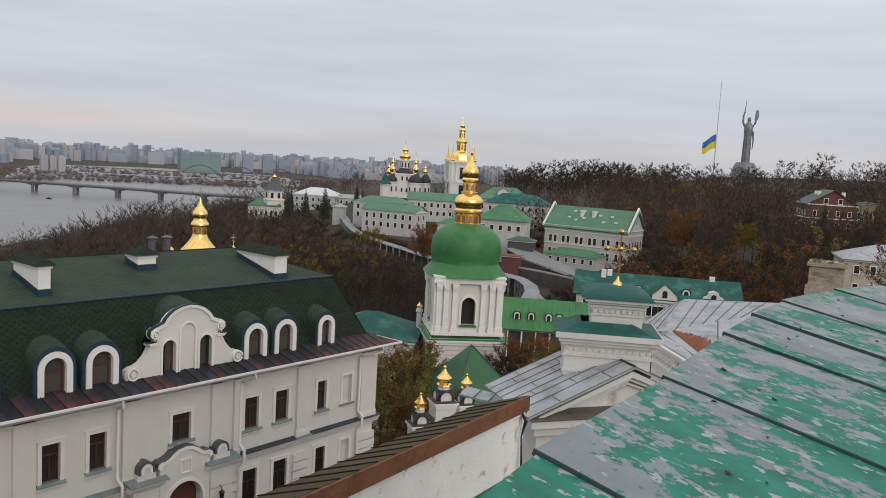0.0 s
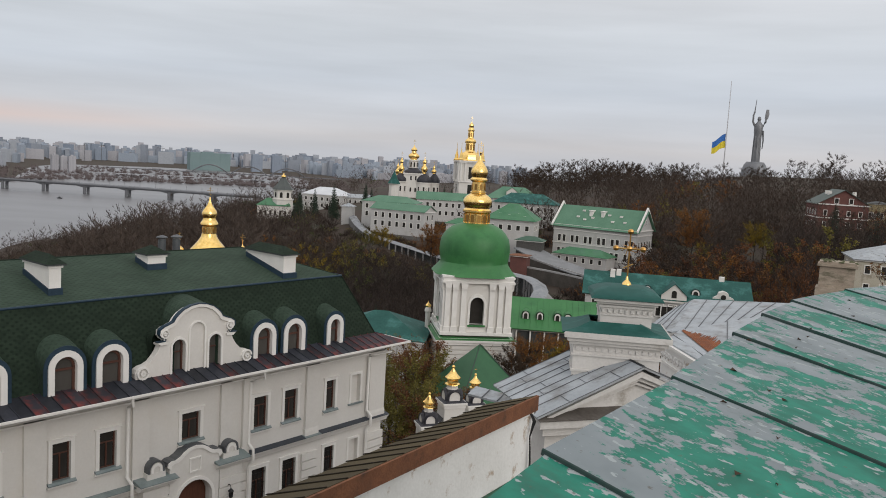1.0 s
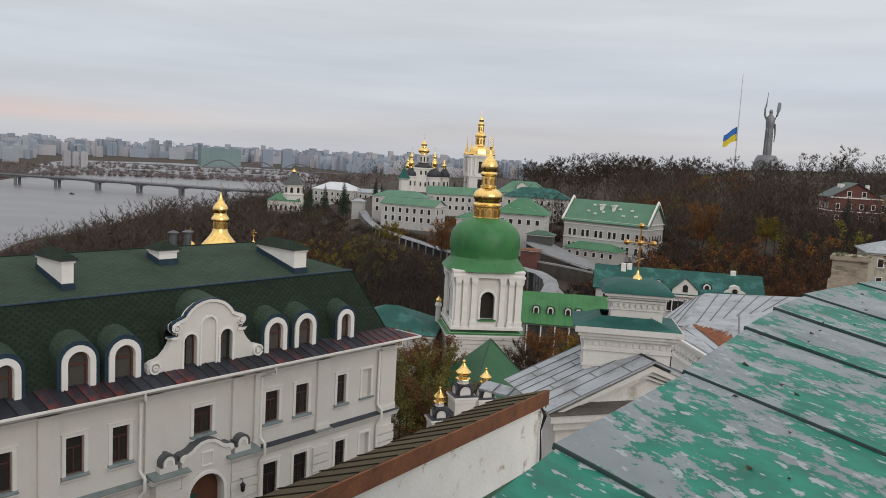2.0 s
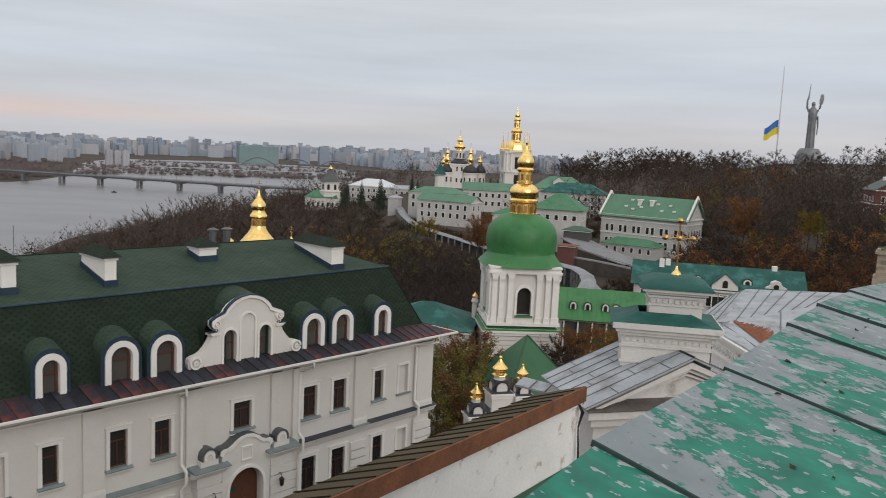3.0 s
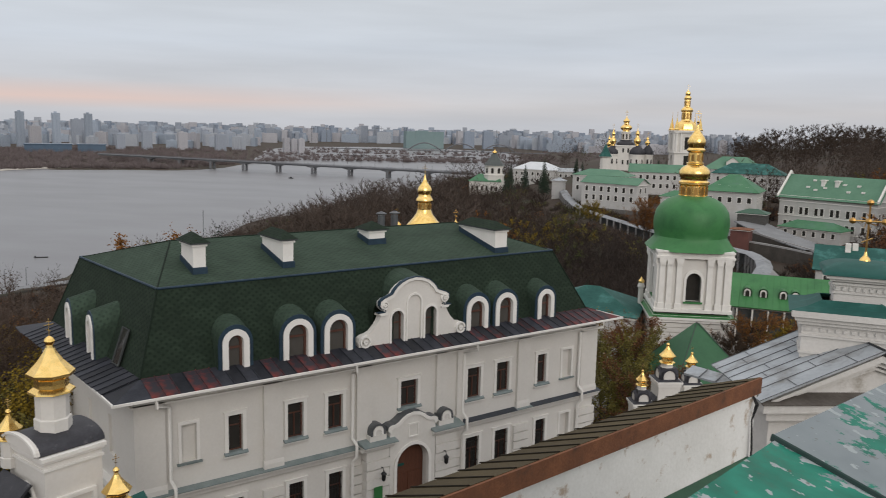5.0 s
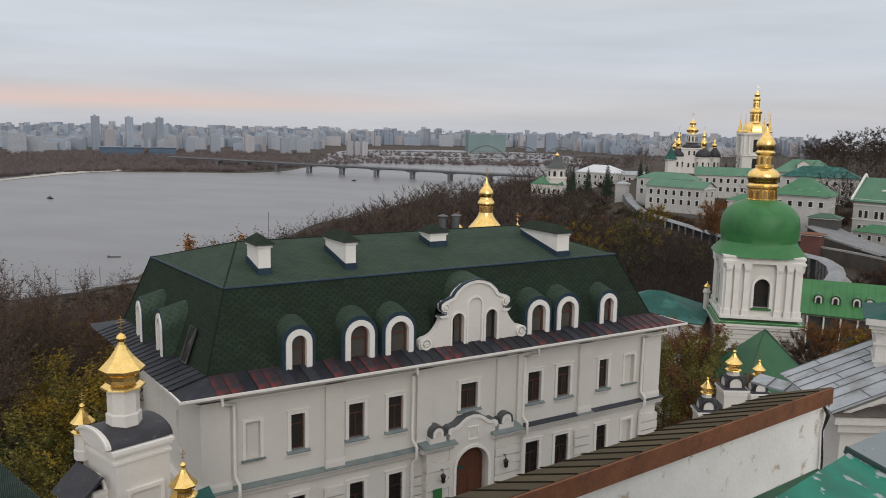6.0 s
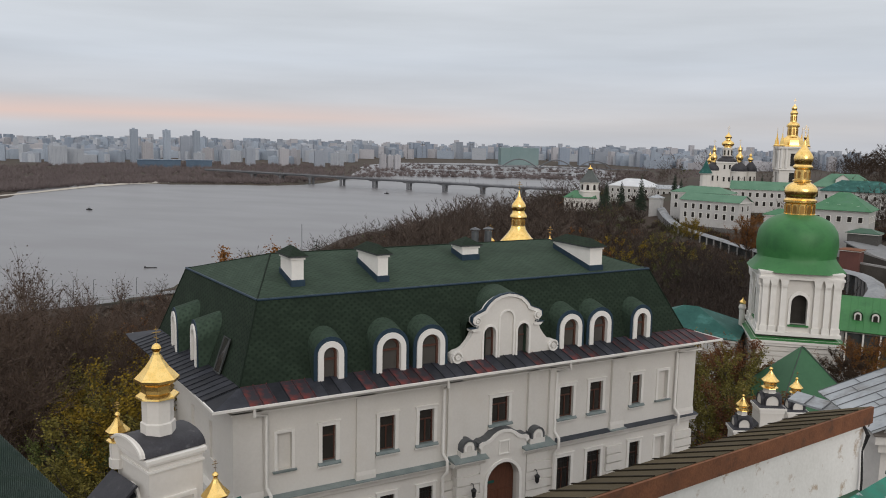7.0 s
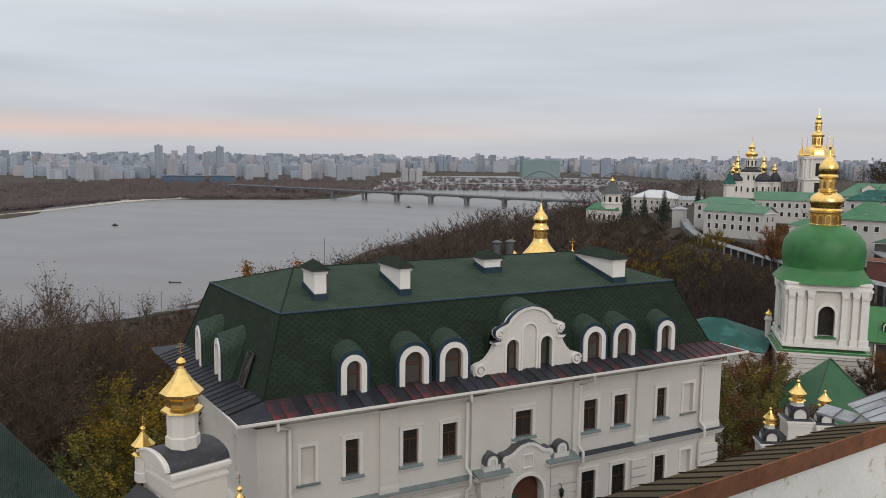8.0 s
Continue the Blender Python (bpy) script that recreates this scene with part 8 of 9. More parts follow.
part("hull", Mesh().box(-9, 9, -1.6, 1.6, 0.0, 1.1), BLACK_IRON, pn)
part("wheelhouse", Mesh().box(-9, -6.5, -1.2, 1.2, 1.1, 2.6), SEAM_GREY, pn)
ribbon("embankment_road", [polar(-56, 520, 4.5), polar(-50, 512, 4.2), polar(-46, 505, 4.2), polar(-42, 508, 4.6), polar(-38, 520, 5.2)], 8, ASPHALT, "pale embankment road along the river", "road")
ms_ = thing("antenna_mast", Matrix.Translation(polar(-31.4, 92, 68)), "slim grey antenna mast behind the roof", "mast")
part("pole", Mesh().tube([(0, 0, -4), (0, 0, 22.2)], 0.07, 6, 0.03), SEAM_GREY, ms_)


# ---------------------------------------------------------------- trees
def tri_tube(V, Fc, a, b, r0, r1, n=3):
    d = (b - a).normalized()
    s = d.cross(Vector((0.3, 0.2, 1)) if abs(d.z) < 0.95 else Vector((1, 0, 0))).normalized()
    u = s.cross(d)
    i = len(V)
    for p, r in ((a, r0), (b, r1)):
        for k in range(n):
            t = 2 * math.pi * k / n
            V.append(p + s * (r * math.cos(t)) + u * (r * math.sin(t)))
    for k in range(n):
        Fc.append((i + k, i + (k + 1) % n, i + n + (k + 1) % n))
        Fc.append((i + k, i + n + (k + 1) % n, i + n + k))


SPLIT = {}


def tree_proto(seed, h=12.0, spread=0.36, limbs=9, subs=4, twigs=5, twig_r=0.012, leaf=0, leaf_size=0.3, upright=0.5, thin=False, girth=0.019):
    """A branching tree: wood and twigs as one list, leaves as another."""
    r = random.Random(seed)
    WV, WF, LV, LF = [], [], [], []
    base = Vector((0, 0, -0.6))
    lean = Vector((r.uniform(-0.06, 0.06), r.uniform(-0.06, 0.06), 1))
    trunk = [base]
    for k in range(1, 6):
        trunk.append(Vector((0, 0, 0)) + lean * (h * 0.9 * k / 5) + Vector((r.uniform(-0.02, 0.02) * h, r.uniform(-0.02, 0.02) * h, 0)))
    R = h * (0.011 if thin else girth)
    for k in range(5):
        tri_tube(WV, WF, trunk[k], trunk[k + 1], R * (1 - k / 5.4), R * (1 - (k + 1) / 5.4), 5)
    tips = []
    for i in range(limbs):
        u = 0.28 + 0.68 * (i + r.random() * 0.6) / limbs
        k = min(int(u * 5), 4)
        p = trunk[k].lerp(trunk[k + 1], u * 5 - k)
        a = i * 2.4 + r.uniform(-0.5, 0.5)
        ln = h * spread * (1.15 - 0.62 * u) * r.uniform(0.75, 1.2)
        d = Vector((math.cos(a), math.sin(a), upright + r.uniform(0.0, 0.5))).normalized()
        q = p + d * ln * 0.55
        e = q + (d + Vector((0, 0, 0.35))).normalized() * ln * 0.6
        tri_tube(WV, WF, p, q, R * 0.42 * (1.1 - u), R * 0.28 * (1.1 - u))
        tri_tube(WV, WF, q, e, R * 0.28 * (1.1 - u), R * 0.10)
        for j in range(subs):
            s0 = p.lerp(q, 0.4 + 0.6 * r.random()) if j % 2 else q.lerp(e, r.random())
            d2 = (d + Vector((r.uniform(-1, 1), r.uniform(-1, 1), r.uniform(-0.15, 0.9)))).normalized()
            e2 = s0 + d2 * ln * r.uniform(0.3, 0.55)
            if thin:
                sd = d2.cross(Vector((0.3, 0.7, 0.2))).normalized() * twig_r
                i0 = len(WV)
                WV += [s0 - sd, s0 + sd, e2]
                WF.append((i0, i0 + 1, i0 + 2))
            else:
                tri_tube(WV, WF, s0, e2, R * 0.14, R * 0.05)
            tips.append((s0, e2, d2, ln))
    cut = (len(WV), len(WF))
    for s0, e2, d2, ln in tips:
        for j in range(twigs):
            p = s0.lerp(e2, 0.25 + 0.75 * r.random())
            d3 = (d2 + Vector((r.uniform(-1, 1), r.uniform(-1, 1), r.uniform(-0.2, 1.0)))).normalized()
            L = ln * r.uniform(0.16, 0.34)
            sd = d3.cross(Vector((r.uniform(-1, 1), r.uniform(-1, 1), r.uniform(-1, 1)))).normalized() * twig_r
            i = len(WV)
            WV += [p - sd, p + sd, p + d3 * L]
            WF.append((i, i + 1, i + 2))
            if leaf:
                for _ in range(leaf):
                    c = p + d3 * L * r.random() + Vector((r.gauss(0, 1), r.gauss(0, 1), r.gauss(0, 1))) * leaf_size * 0.9
                    n_ = Vector((r.gauss(0, 1), r.gauss(0, 1), r.gauss(0, 1))).normalized()
                    s1 = n_.cross(Vector((0.3, 0.5, 0.8))).normalized() * leaf_size * r.uniform(0.5, 1.1)
                    s2 = n_.cross(s1).normalized() * leaf_size * r.uniform(0.35, 0.7)
                    i = len(LV)
                    LV += [c - s1, c + s2, c + s1, c - s2]
                    LF += [(i, i + 1, i + 2), (i, i + 2, i + 3)]
    f = lambda v, q: (np.array([tuple(p) for p in v], dtype=np.float32).reshape(-1, 3), np.array(q, dtype=np.int32).reshape(-1, 3))
    res = (f(WV, WF), f(LV, LF))
    SPLIT[id(res)] = cut
    return res


def conifer_proto(seed, h=14.0):
    r = random.Random(seed)
    WV, WF, LV, LF = [], [], [], []
    tri_tube(WV, WF, Vector((0, 0, -0.5)), Vector((0, 0, h * 0.97)), h * 0.016, 0.02, 5)
    for i in range(150):
        u = (i + r.random()) / 150
        z = h * (0.08 + 0.9 * u)
        ln = h * 0.20 * (1 - u) ** 0.85 * r.uniform(0.7, 1.15) + 0.15
        a = i * 2.4
        d = Vector((math.cos(a), math.sin(a), -0.25)).normalized()
        sd = Vector((-math.sin(a), math.cos(a), 0))
        for j in range(4):
            p = Vector((0, 0, z)) + d * ln * (0.2 + 0.2 * j)
            w = ln * 0.22 * (1 - 0.15 * j)
            i0 = len(LV)
            LV += [p + sd * w, p + d * ln * 0.32 + Vector((0, 0, -0.12 * ln)), p - sd * w, p + d * 0.08 * ln + Vector((0, 0, 0.16 * ln))]
            LF += [(i0, i0 + 1, i0 + 3), (i0 + 3, i0 + 1, i0 + 2)]
    f = lambda v, q: (np.array([tuple(p) for p in v], dtype=np.float32).reshape(-1, 3), np.array(q, dtype=np.int32).reshape(-1, 3))
    return f(WV, WF), f(LV, LF)


def tri_mesh(name, v, f, mat):
    me = bpy.data.meshes.new(name)
    me.vertices.add(len(v))
    me.vertices.foreach_set("co", v.astype(np.float32).ravel())
    me.loops.add(len(f) * 3)
    me.loops.foreach_set("vertex_index", f.astype(np.int32).ravel())
    me.polygons.add(len(f))
    me.polygons.foreach_set("loop_start", np.arange(0, len(f) * 3, 3, dtype=np.int32))
    me.update(calc_edges=True)
    me.materials.append(mat)
    return me


class Wood:
    """Many trees gathered into one mesh of a kind."""

    def __init__(self):
        self.v, self.f, self.n = [], [], 0

    def put(self, proto, p, s, rz):
        v, f = proto
        if not len(v):
            return
        c, q = math.cos(rz), math.sin(rz)
        w = np.empty_like(v)
        w[:, 0] = (v[:, 0] * c - v[:, 1] * q) * s + p[0]
        w[:, 1] = (v[:, 0] * q + v[:, 1] * c) * s + p[1]
        w[:, 2] = v[:, 2] * s + p[2]
        self.v.append(w)
        self.f.append(f + self.n)
        self.n += len(v)

    def done(self, name, mat, label, category="trees"):
        if self.v:
            ob = new(name, tri_mesh(name, np.concatenate(self.v), np.concatenate(self.f), mat))
            tagged(ob, label, category, kind="stuff")


BARE = [tree_proto(s, 13, 0.36, 9, 3, 6, 0.04, upright=0.6) for s in (1, 2, 3, 4)]
BARE_FAR = [tree_proto(s, 13, 0.40, 8, 3, 6, 0.075, upright=0.55, thin=True) for s in (11, 12, 13)]
LEAFY = [tree_proto(s, 11, 0.38, 9, 3, 4, 0.03, 10, 0.15, upright=0.5) for s in (21, 22, 23)]
LEAFY_FAR = [tree_proto(s, 11, 0.42, 8, 3, 3, 0.06, 11, 0.23, upright=0.5, thin=True) for s in (31, 32)]
SKYLINE = [tree_proto(s, 13, 0.46, 9, 4, 10, 0.05, 3, 0.18, upright=0.25, thin=True) for s in (14, 15, 16)]
CONIFER = [conifer_proto(s) for s in (41, 42)]

KEEP_OUT = [(polar(a, d), r) for a, d, r in ((9.5, 262, 24), (-3, 300, 18), (-5, 325, 20), (0, 350, 26), (4.5, 262, 20), (6, 345, 22), (-3, 440, 20), (0.9, 430, 10), (-12, 400, 13), (-9, 430, 24), (6, 232, 16), (12, 236, 13), (-6.9, 322, 6), (-5.9, 306, 6), (-4.6, 294, 6), (-3.2, 280, 6), (-1.6, 266, 6), (6.9, 178, 9), (7.0, 192, 7), (5.6, 150, 7), (8.5, 226, 9), (6.5, 230, 9), (4.7, 230, 7), (8, 234, 14),
                                           (13.5, 135, 22), (7, 107, 13), (1.6, 97, 9), (-3.5, 88, 12), (29, 170, 15), (25.2, 292, 15), (-16.5, 73, 8))]


def free(p, extra=0.0):
    return all((p.x - c.x) ** 2 + (p.y - c.y) ** 2 > (r + extra) ** 2 for c, r in KEEP_OUT)


wr_ = random.Random(77)
bare_n, bare_f, trunk_w = Wood(), Wood(), Wood()
kinds = {"rust": Wood(), "orange": Wood(), "yellow": Wood(), "olive": Wood(), "brown": Wood(), "green": Wood()}
con = Wood()
# the wooded slopes: near the valley, the hill to the right, the river bank to the left
# heights to which growth reaches in front of the houses, as a slope seen along each bearing
LINE_AZ = (-14, -11.7, -9.5, -7.7, -7.0, -6.2, -4.5, -2.6, -0.9, 1.0, 3.8, 4.3, 6.9, 7.2, 8.0, 10.8, 12.2, 13.0, 15.3, 15.5, 16.9, 17.1, 19.1, 19.3, 21.2, 21.4, 22.8, 23.5, 27.0, 28.5)
LINE_EL = (-3.9, -3.9, -4.0, -4.4, -5.6, -6.0, -6.5, -6.9, -7.4, -7.4, -7.6, -9.4, -9.6, -8.9, -7.9, -7.7, -6.6, -1.0, -1.0, -5.4, -5.4, -1.0, -1.0, -5.4, -5.4, -1.0, -1.0, -2.5, -2.5, -1.5)


def room(az, d, p):
    """How high a tree may stand at p without hiding what lies open behind it."""
    if not -14 < az < 28.5 or d > (395 if az < -8 else 290 if az < 0 else 262 if az < 13 else 284):
        return 40.0
    el = -6.6 if az > 24.0 and d < 172 else float(np.interp(az, LINE_AZ, LINE_EL))
    return 100 + d * math.tan(radians(el)) - p.z


BUSH = []
for sd_ in range(5):
    rb = random.Random(900 + sd_)
    bv, bf_ = [], []
    for k in range(48):
        a, e = rb.uniform(0, 6.28), rb.uniform(0.25, 1.4)
        r0 = rb.uniform(0, 0.9)
        c = Vector((r0 * math.cos(a * 3), r0 * math.sin(a * 3), rb.uniform(0, 0.5)))
        dr = Vector((math.cos(a) * math.cos(e), math.sin(a) * math.cos(e), math.sin(e)))
        sd2 = dr.cross(Vector((rb.uniform(-1, 1), rb.uniform(-1, 1), 0.3))).normalized() * 0.065
        i = len(bv)
        bv += [c - sd2, c + sd2, c + dr * rb.uniform(1.2, 2.6)]
        bf_.append((i, i + 1, i + 2))
    lv, lf = [], []
    for k in range(115):
        a, e, q = rb.uniform(0, 6.28), rb.uniform(0.1, 1.5), rb.uniform(0.9, 2.0)
        c = Vector((q * math.cos(a) * math.cos(e), q * math.sin(a) * math.cos(e), q * math.sin(e)))
        n_ = Vector((rb.gauss(0, 1), rb.gauss(0, 1), rb.gauss(0, 1))).normalized()
        s1 = n_.cross(Vector((0.3, 0.5, 0.8))).normalized() * rb.uniform(0.12, 0.25)
        s2 = n_.cross(s1).normalized() * rb.uniform(0.08, 0.15)
        i = len(lv)
        lv += [c - s1, c + s2, c + s1]
        lf.append((i, i + 1, i + 2))
    cv = lambda v, q: (np.array([tuple(p) for p in v], dtype=np.float32).reshape(-1, 3), np.array(q, dtype=np.int32).reshape(-1, 3))
    BUSH.append((cv(bv, bf_), cv(lv, lf)))
bush_twig = Wood()
for k in range(7600):
    az, d = (wr_.uniform(-18, 30), wr_.uniform(100, 330)) if k % 3 else (wr_.uniform(-56, -17), wr_.uniform(62, 330)) if k % 2 else (wr_.uniform(-36, -8), wr_.uniform(280, 680))
    p = polar(az, d)
    if p.z < 1.5 or not free(p, -2.0):
        continue
    s = min(wr_.uniform(0.7, 1.6) * (1.0 if d < 330 else 2.2), room(az, d, p) / 2.3)
    if s < 0.35:
        continue
    tw, lv = BUSH[wr_.randrange(5)]
    a = wr_.uniform(0, 6.28)
    bush_twig.put(tw, p, s, a)
    if wr_.random() < (0.38 if az > 6 else 0.34):
        kd = wr_.choice(("rust", "rust", "brown", "brown", "orange", "green") if az > 6 else ("brown", "brown", "olive", "green", "green", "orange"))
        kinds[kd].put(lv, p, s, a)
for k in range(5300):
    az = wr_.uniform(-55, 30)
    d = 62 + 640 * wr_.random() ** 0.85
    if k % 4 == 0:
        az, d = wr_.uniform(-17, 5), wr_.uniform(100, 250)
    if k % 4 == 1:
        az, d = wr_.uniform(11, 30), wr_.uniform(125, 420)
    if k % 4 == 2 and k % 3 < 2:
        az, d = wr_.uniform(-36, -10), wr_.uniform(250, 680)
    if k % 4 == 3 and k % 3 == 0:
        az, d = wr_.uniform(4, 16), wr_.uniform(300, 640)
    p = polar(az, d)
    if p.z < 1.0 or not free(p):
        continue
    if d < 100 and -36 < az < 12:
        continue
    if az < -24 and d > 470 and p.z < 3:
        continue
    if -14 < az < 5 and (390 if az < -7.6 else 285) < d < 470 and wr_.random() < (0.72 if d < 385 else 0.4):
        continue
    if az > 8 and d < (118 if az > 24 else 130):
        continue
    s = wr_.uniform(0.55, 1.1)
    if d > 420:
        s *= wr_.choice((0.6, 0.75, 0.9, 1.3))
    gap = room(az, d, p) * wr_.uniform(0.8, 1.05) * (wr_.choice((1, 1, 1.8)) if az > 22 and d > 172 else 1)
    if s * 13 > gap:
        s = gap / 13
    if s < 0.16:
        continue
    a = wr_.uniform(0, 6.28)
    leafy = noise.noise((p.x * 0.014 + 3, p.y * 0.014, 0.3)) * 1.2 + wr_.uniform(-0.4, 0.4)
    right = az > 6
    thr = (0.42 if az > 21 else 0.2) if right and d < 300 else 0.75 if d > 330 else 0.42
    if 12 < az < 22 and 140 < d < 215 and wr_.random() < 0.25:
        leafy = 1.0
    if leafy > thr:
        kd = wr_.choice(("rust", "rust", "rust", "orange", "brown", "olive") if right else ("brown", "brown", "olive", "olive", "yellow", "orange", "green"))
        wood, lv = (LEAFY if d < 170 else LEAFY_FAR)[wr_.randrange(2)]
        trunk_w.put(wood, p, s, a)
        kinds[kd].put(lv, p, s, a)
    elif d < 230:
        bare_n.put(BARE[wr_.randrange(4)][0], p, s, a)
    elif az > 4 and d > 440:
        wood, lv = SKYLINE[wr_.randrange(3)]
        s *= 1.3 if az > 24 else 1.0
        bare_n.put(wood, p, s, a)
        kinds["brown"].put(lv, p, s, a)
    else:
        bare_f.put(BARE_FAR[wr_.randrange(3)][0], p, s, a)
for k in range(1500):
    az, d = wr_.uniform(-56, -30), 75 + 420 * wr_.random() ** 1.3
    p = polar(az, d)
    if p.z < 2 or not free(p, -2.0):
        continue
    s = wr_.uniform(1.2, 2.6)
    tw, lv = BUSH[wr_.randrange(5)]
    a = wr_.uniform(0, 6.28)
    bush_twig.put(tw, p, s, a)
    if wr_.random() < 0.35:
        kinds[wr_.choice(("brown", "brown", "rust", "olive", "orange"))].put(lv, p, s, a)
# shrubs on the bank between the gallery and the cloister
for k in range(150):
    az = wr_.uniform(-6.4, 0.4)
    d = float(np.interp(az, (-6.94, -5.96, -5.16, -4.05, -2.69, -1.08, 0.77), (340, 297, 285, 276, 266, 253, 238))) + wr_.uniform(4, 15)
    tw, lv = BUSH[k % 5]
    s, a, p = wr_.uniform(0.7, 1.3), wr_.uniform(0, 6.28), polar(az, d)
    bush_twig.put(tw, p, s, a)
    kinds[("brown", "brown", "olive", "rust")[k % 4]].put(lv, p, s, a)
# tall bare woods on the spur above the river, up to the line of their crowns
CROWN_AZ, CROWN_EL = (-31, -27, -25.5, -24.2, -22.5, -20.9, -18.5, -16.3, -13), (-8.6, -7.2, -6.3, -5.5, -4.65, -4.15, -3.75, -3.5, -3.5)
for k in range(560):
    az, d = wr_.uniform(-31, -13), wr_.uniform(190, 560)
    p = polar(az, d)
    if p.z < 3 or not free(p):
        continue
    if az > -14.5 and d > 380:
        continue
    top = 100 + d * math.tan(radians(float(np.interp(az, CROWN_AZ, CROWN_EL)) - wr_.uniform(-0.1, 1.5))) - p.z
    if not 5 < top:
        continue
    s = min(top, wr_.uniform(14, 23)) / 13
    bare_f.put((BARE_FAR + SKYLINE)[wr_.randrange(6)][0], p, s, wr_.uniform(0, 6.28))
bush_twig.done("undergrowth", TWIG, "brown leafless undergrowth covering the slopes", "shrubs")
for az, d, s in ((-10.55, 368, 1.15), (-9.55, 380, 1.0), (-8.25, 358, 1.15), (-10.9, 380, 0.7), (-6.1, 400, 0.8), (-5.7, 385, 0.7), (-0.7, 405, 0.7), (-0.2, 410, 0.6), (-5.0, 150, 0.9), (-4.4, 160, 0.8), (24.6, 270, 0.9), (27, 250, 0.8), (22, 380, 0.9), (-3.7, 140, 0.7), (-30.4, 84, 1.52)):
    w_, l_ = CONIFER[wr_.randrange(2)]
    p = polar(az, d)
    trunk_w.put(w_, p, s, d)
    con.put(l_, p, s, d)
bare_n.done("bare_woods", TWIG, "bare brown deciduous woods on the slope")
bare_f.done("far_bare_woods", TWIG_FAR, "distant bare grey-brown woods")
trunk_w.done("wood_trunks", TWIG, "trunks and branches of autumn trees")
for nm, mt in (("rust", LEAF_RUST), ("orange", LEAF_ORANGE), ("yellow", LEAF_YELLOW), ("olive", LEAF_OLIVE), ("brown", LEAF_BROWN), ("green", LEAF_GREEN)):
    kinds[nm].done(nm + "_foliage", mt, nm + " autumn foliage among the woods", "foliage")
con.done("conifers", NEEDLES, "dark green conifers among the houses")
# scrub of the far bank
fb = Wood()
for k in range(4800):
    az = wr_.uniform(-60, -4) if k % 2 else wr_.uniform(-60, -30)
    shore = float(np.interp(az, [-60, -52, -45, -41, -33, -25, -4], [1250, 1370, 1620, 1700, 1670, 2080, 2120]))
    d = shore + 8 + 900 * wr_.random() ** 1.6
    p = polar(az, d)
    fb.put(BUSH[k % 5][0], (p.x, p.y, max(p.z, 0.6)), wr_.uniform(3.0, 5.6), wr_.uniform(0, 6.28))
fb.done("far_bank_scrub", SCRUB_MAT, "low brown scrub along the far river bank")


def single_tree(name, proto, p, s, rz, leaf_mat, label):
    (wv, wf), (lv, lf) = proto
    t = thing(name, Matrix.Translation(p) @ pose(0, 0, 0, 0, 0, rz), label, "tree")
    sc_ = np.float32(s)
    nv_, nf_ = SPLIT[id(proto)]
    bark = BARK_BROWN if name == "bare_tree" else BARK
    part("trunk", tri_mesh("trunk", wv[:nv_] * sc_, wf[:nf_], bark), None, t)
    part("twig_crown", tri_mesh("twig_crown", wv[nv_:] * sc_, wf[nf_:] - nv_, bark), None, t)
    if len(lv):
        part("crown", tri_mesh("crown", lv * sc_, lf, leaf_mat), None, t)
    return t


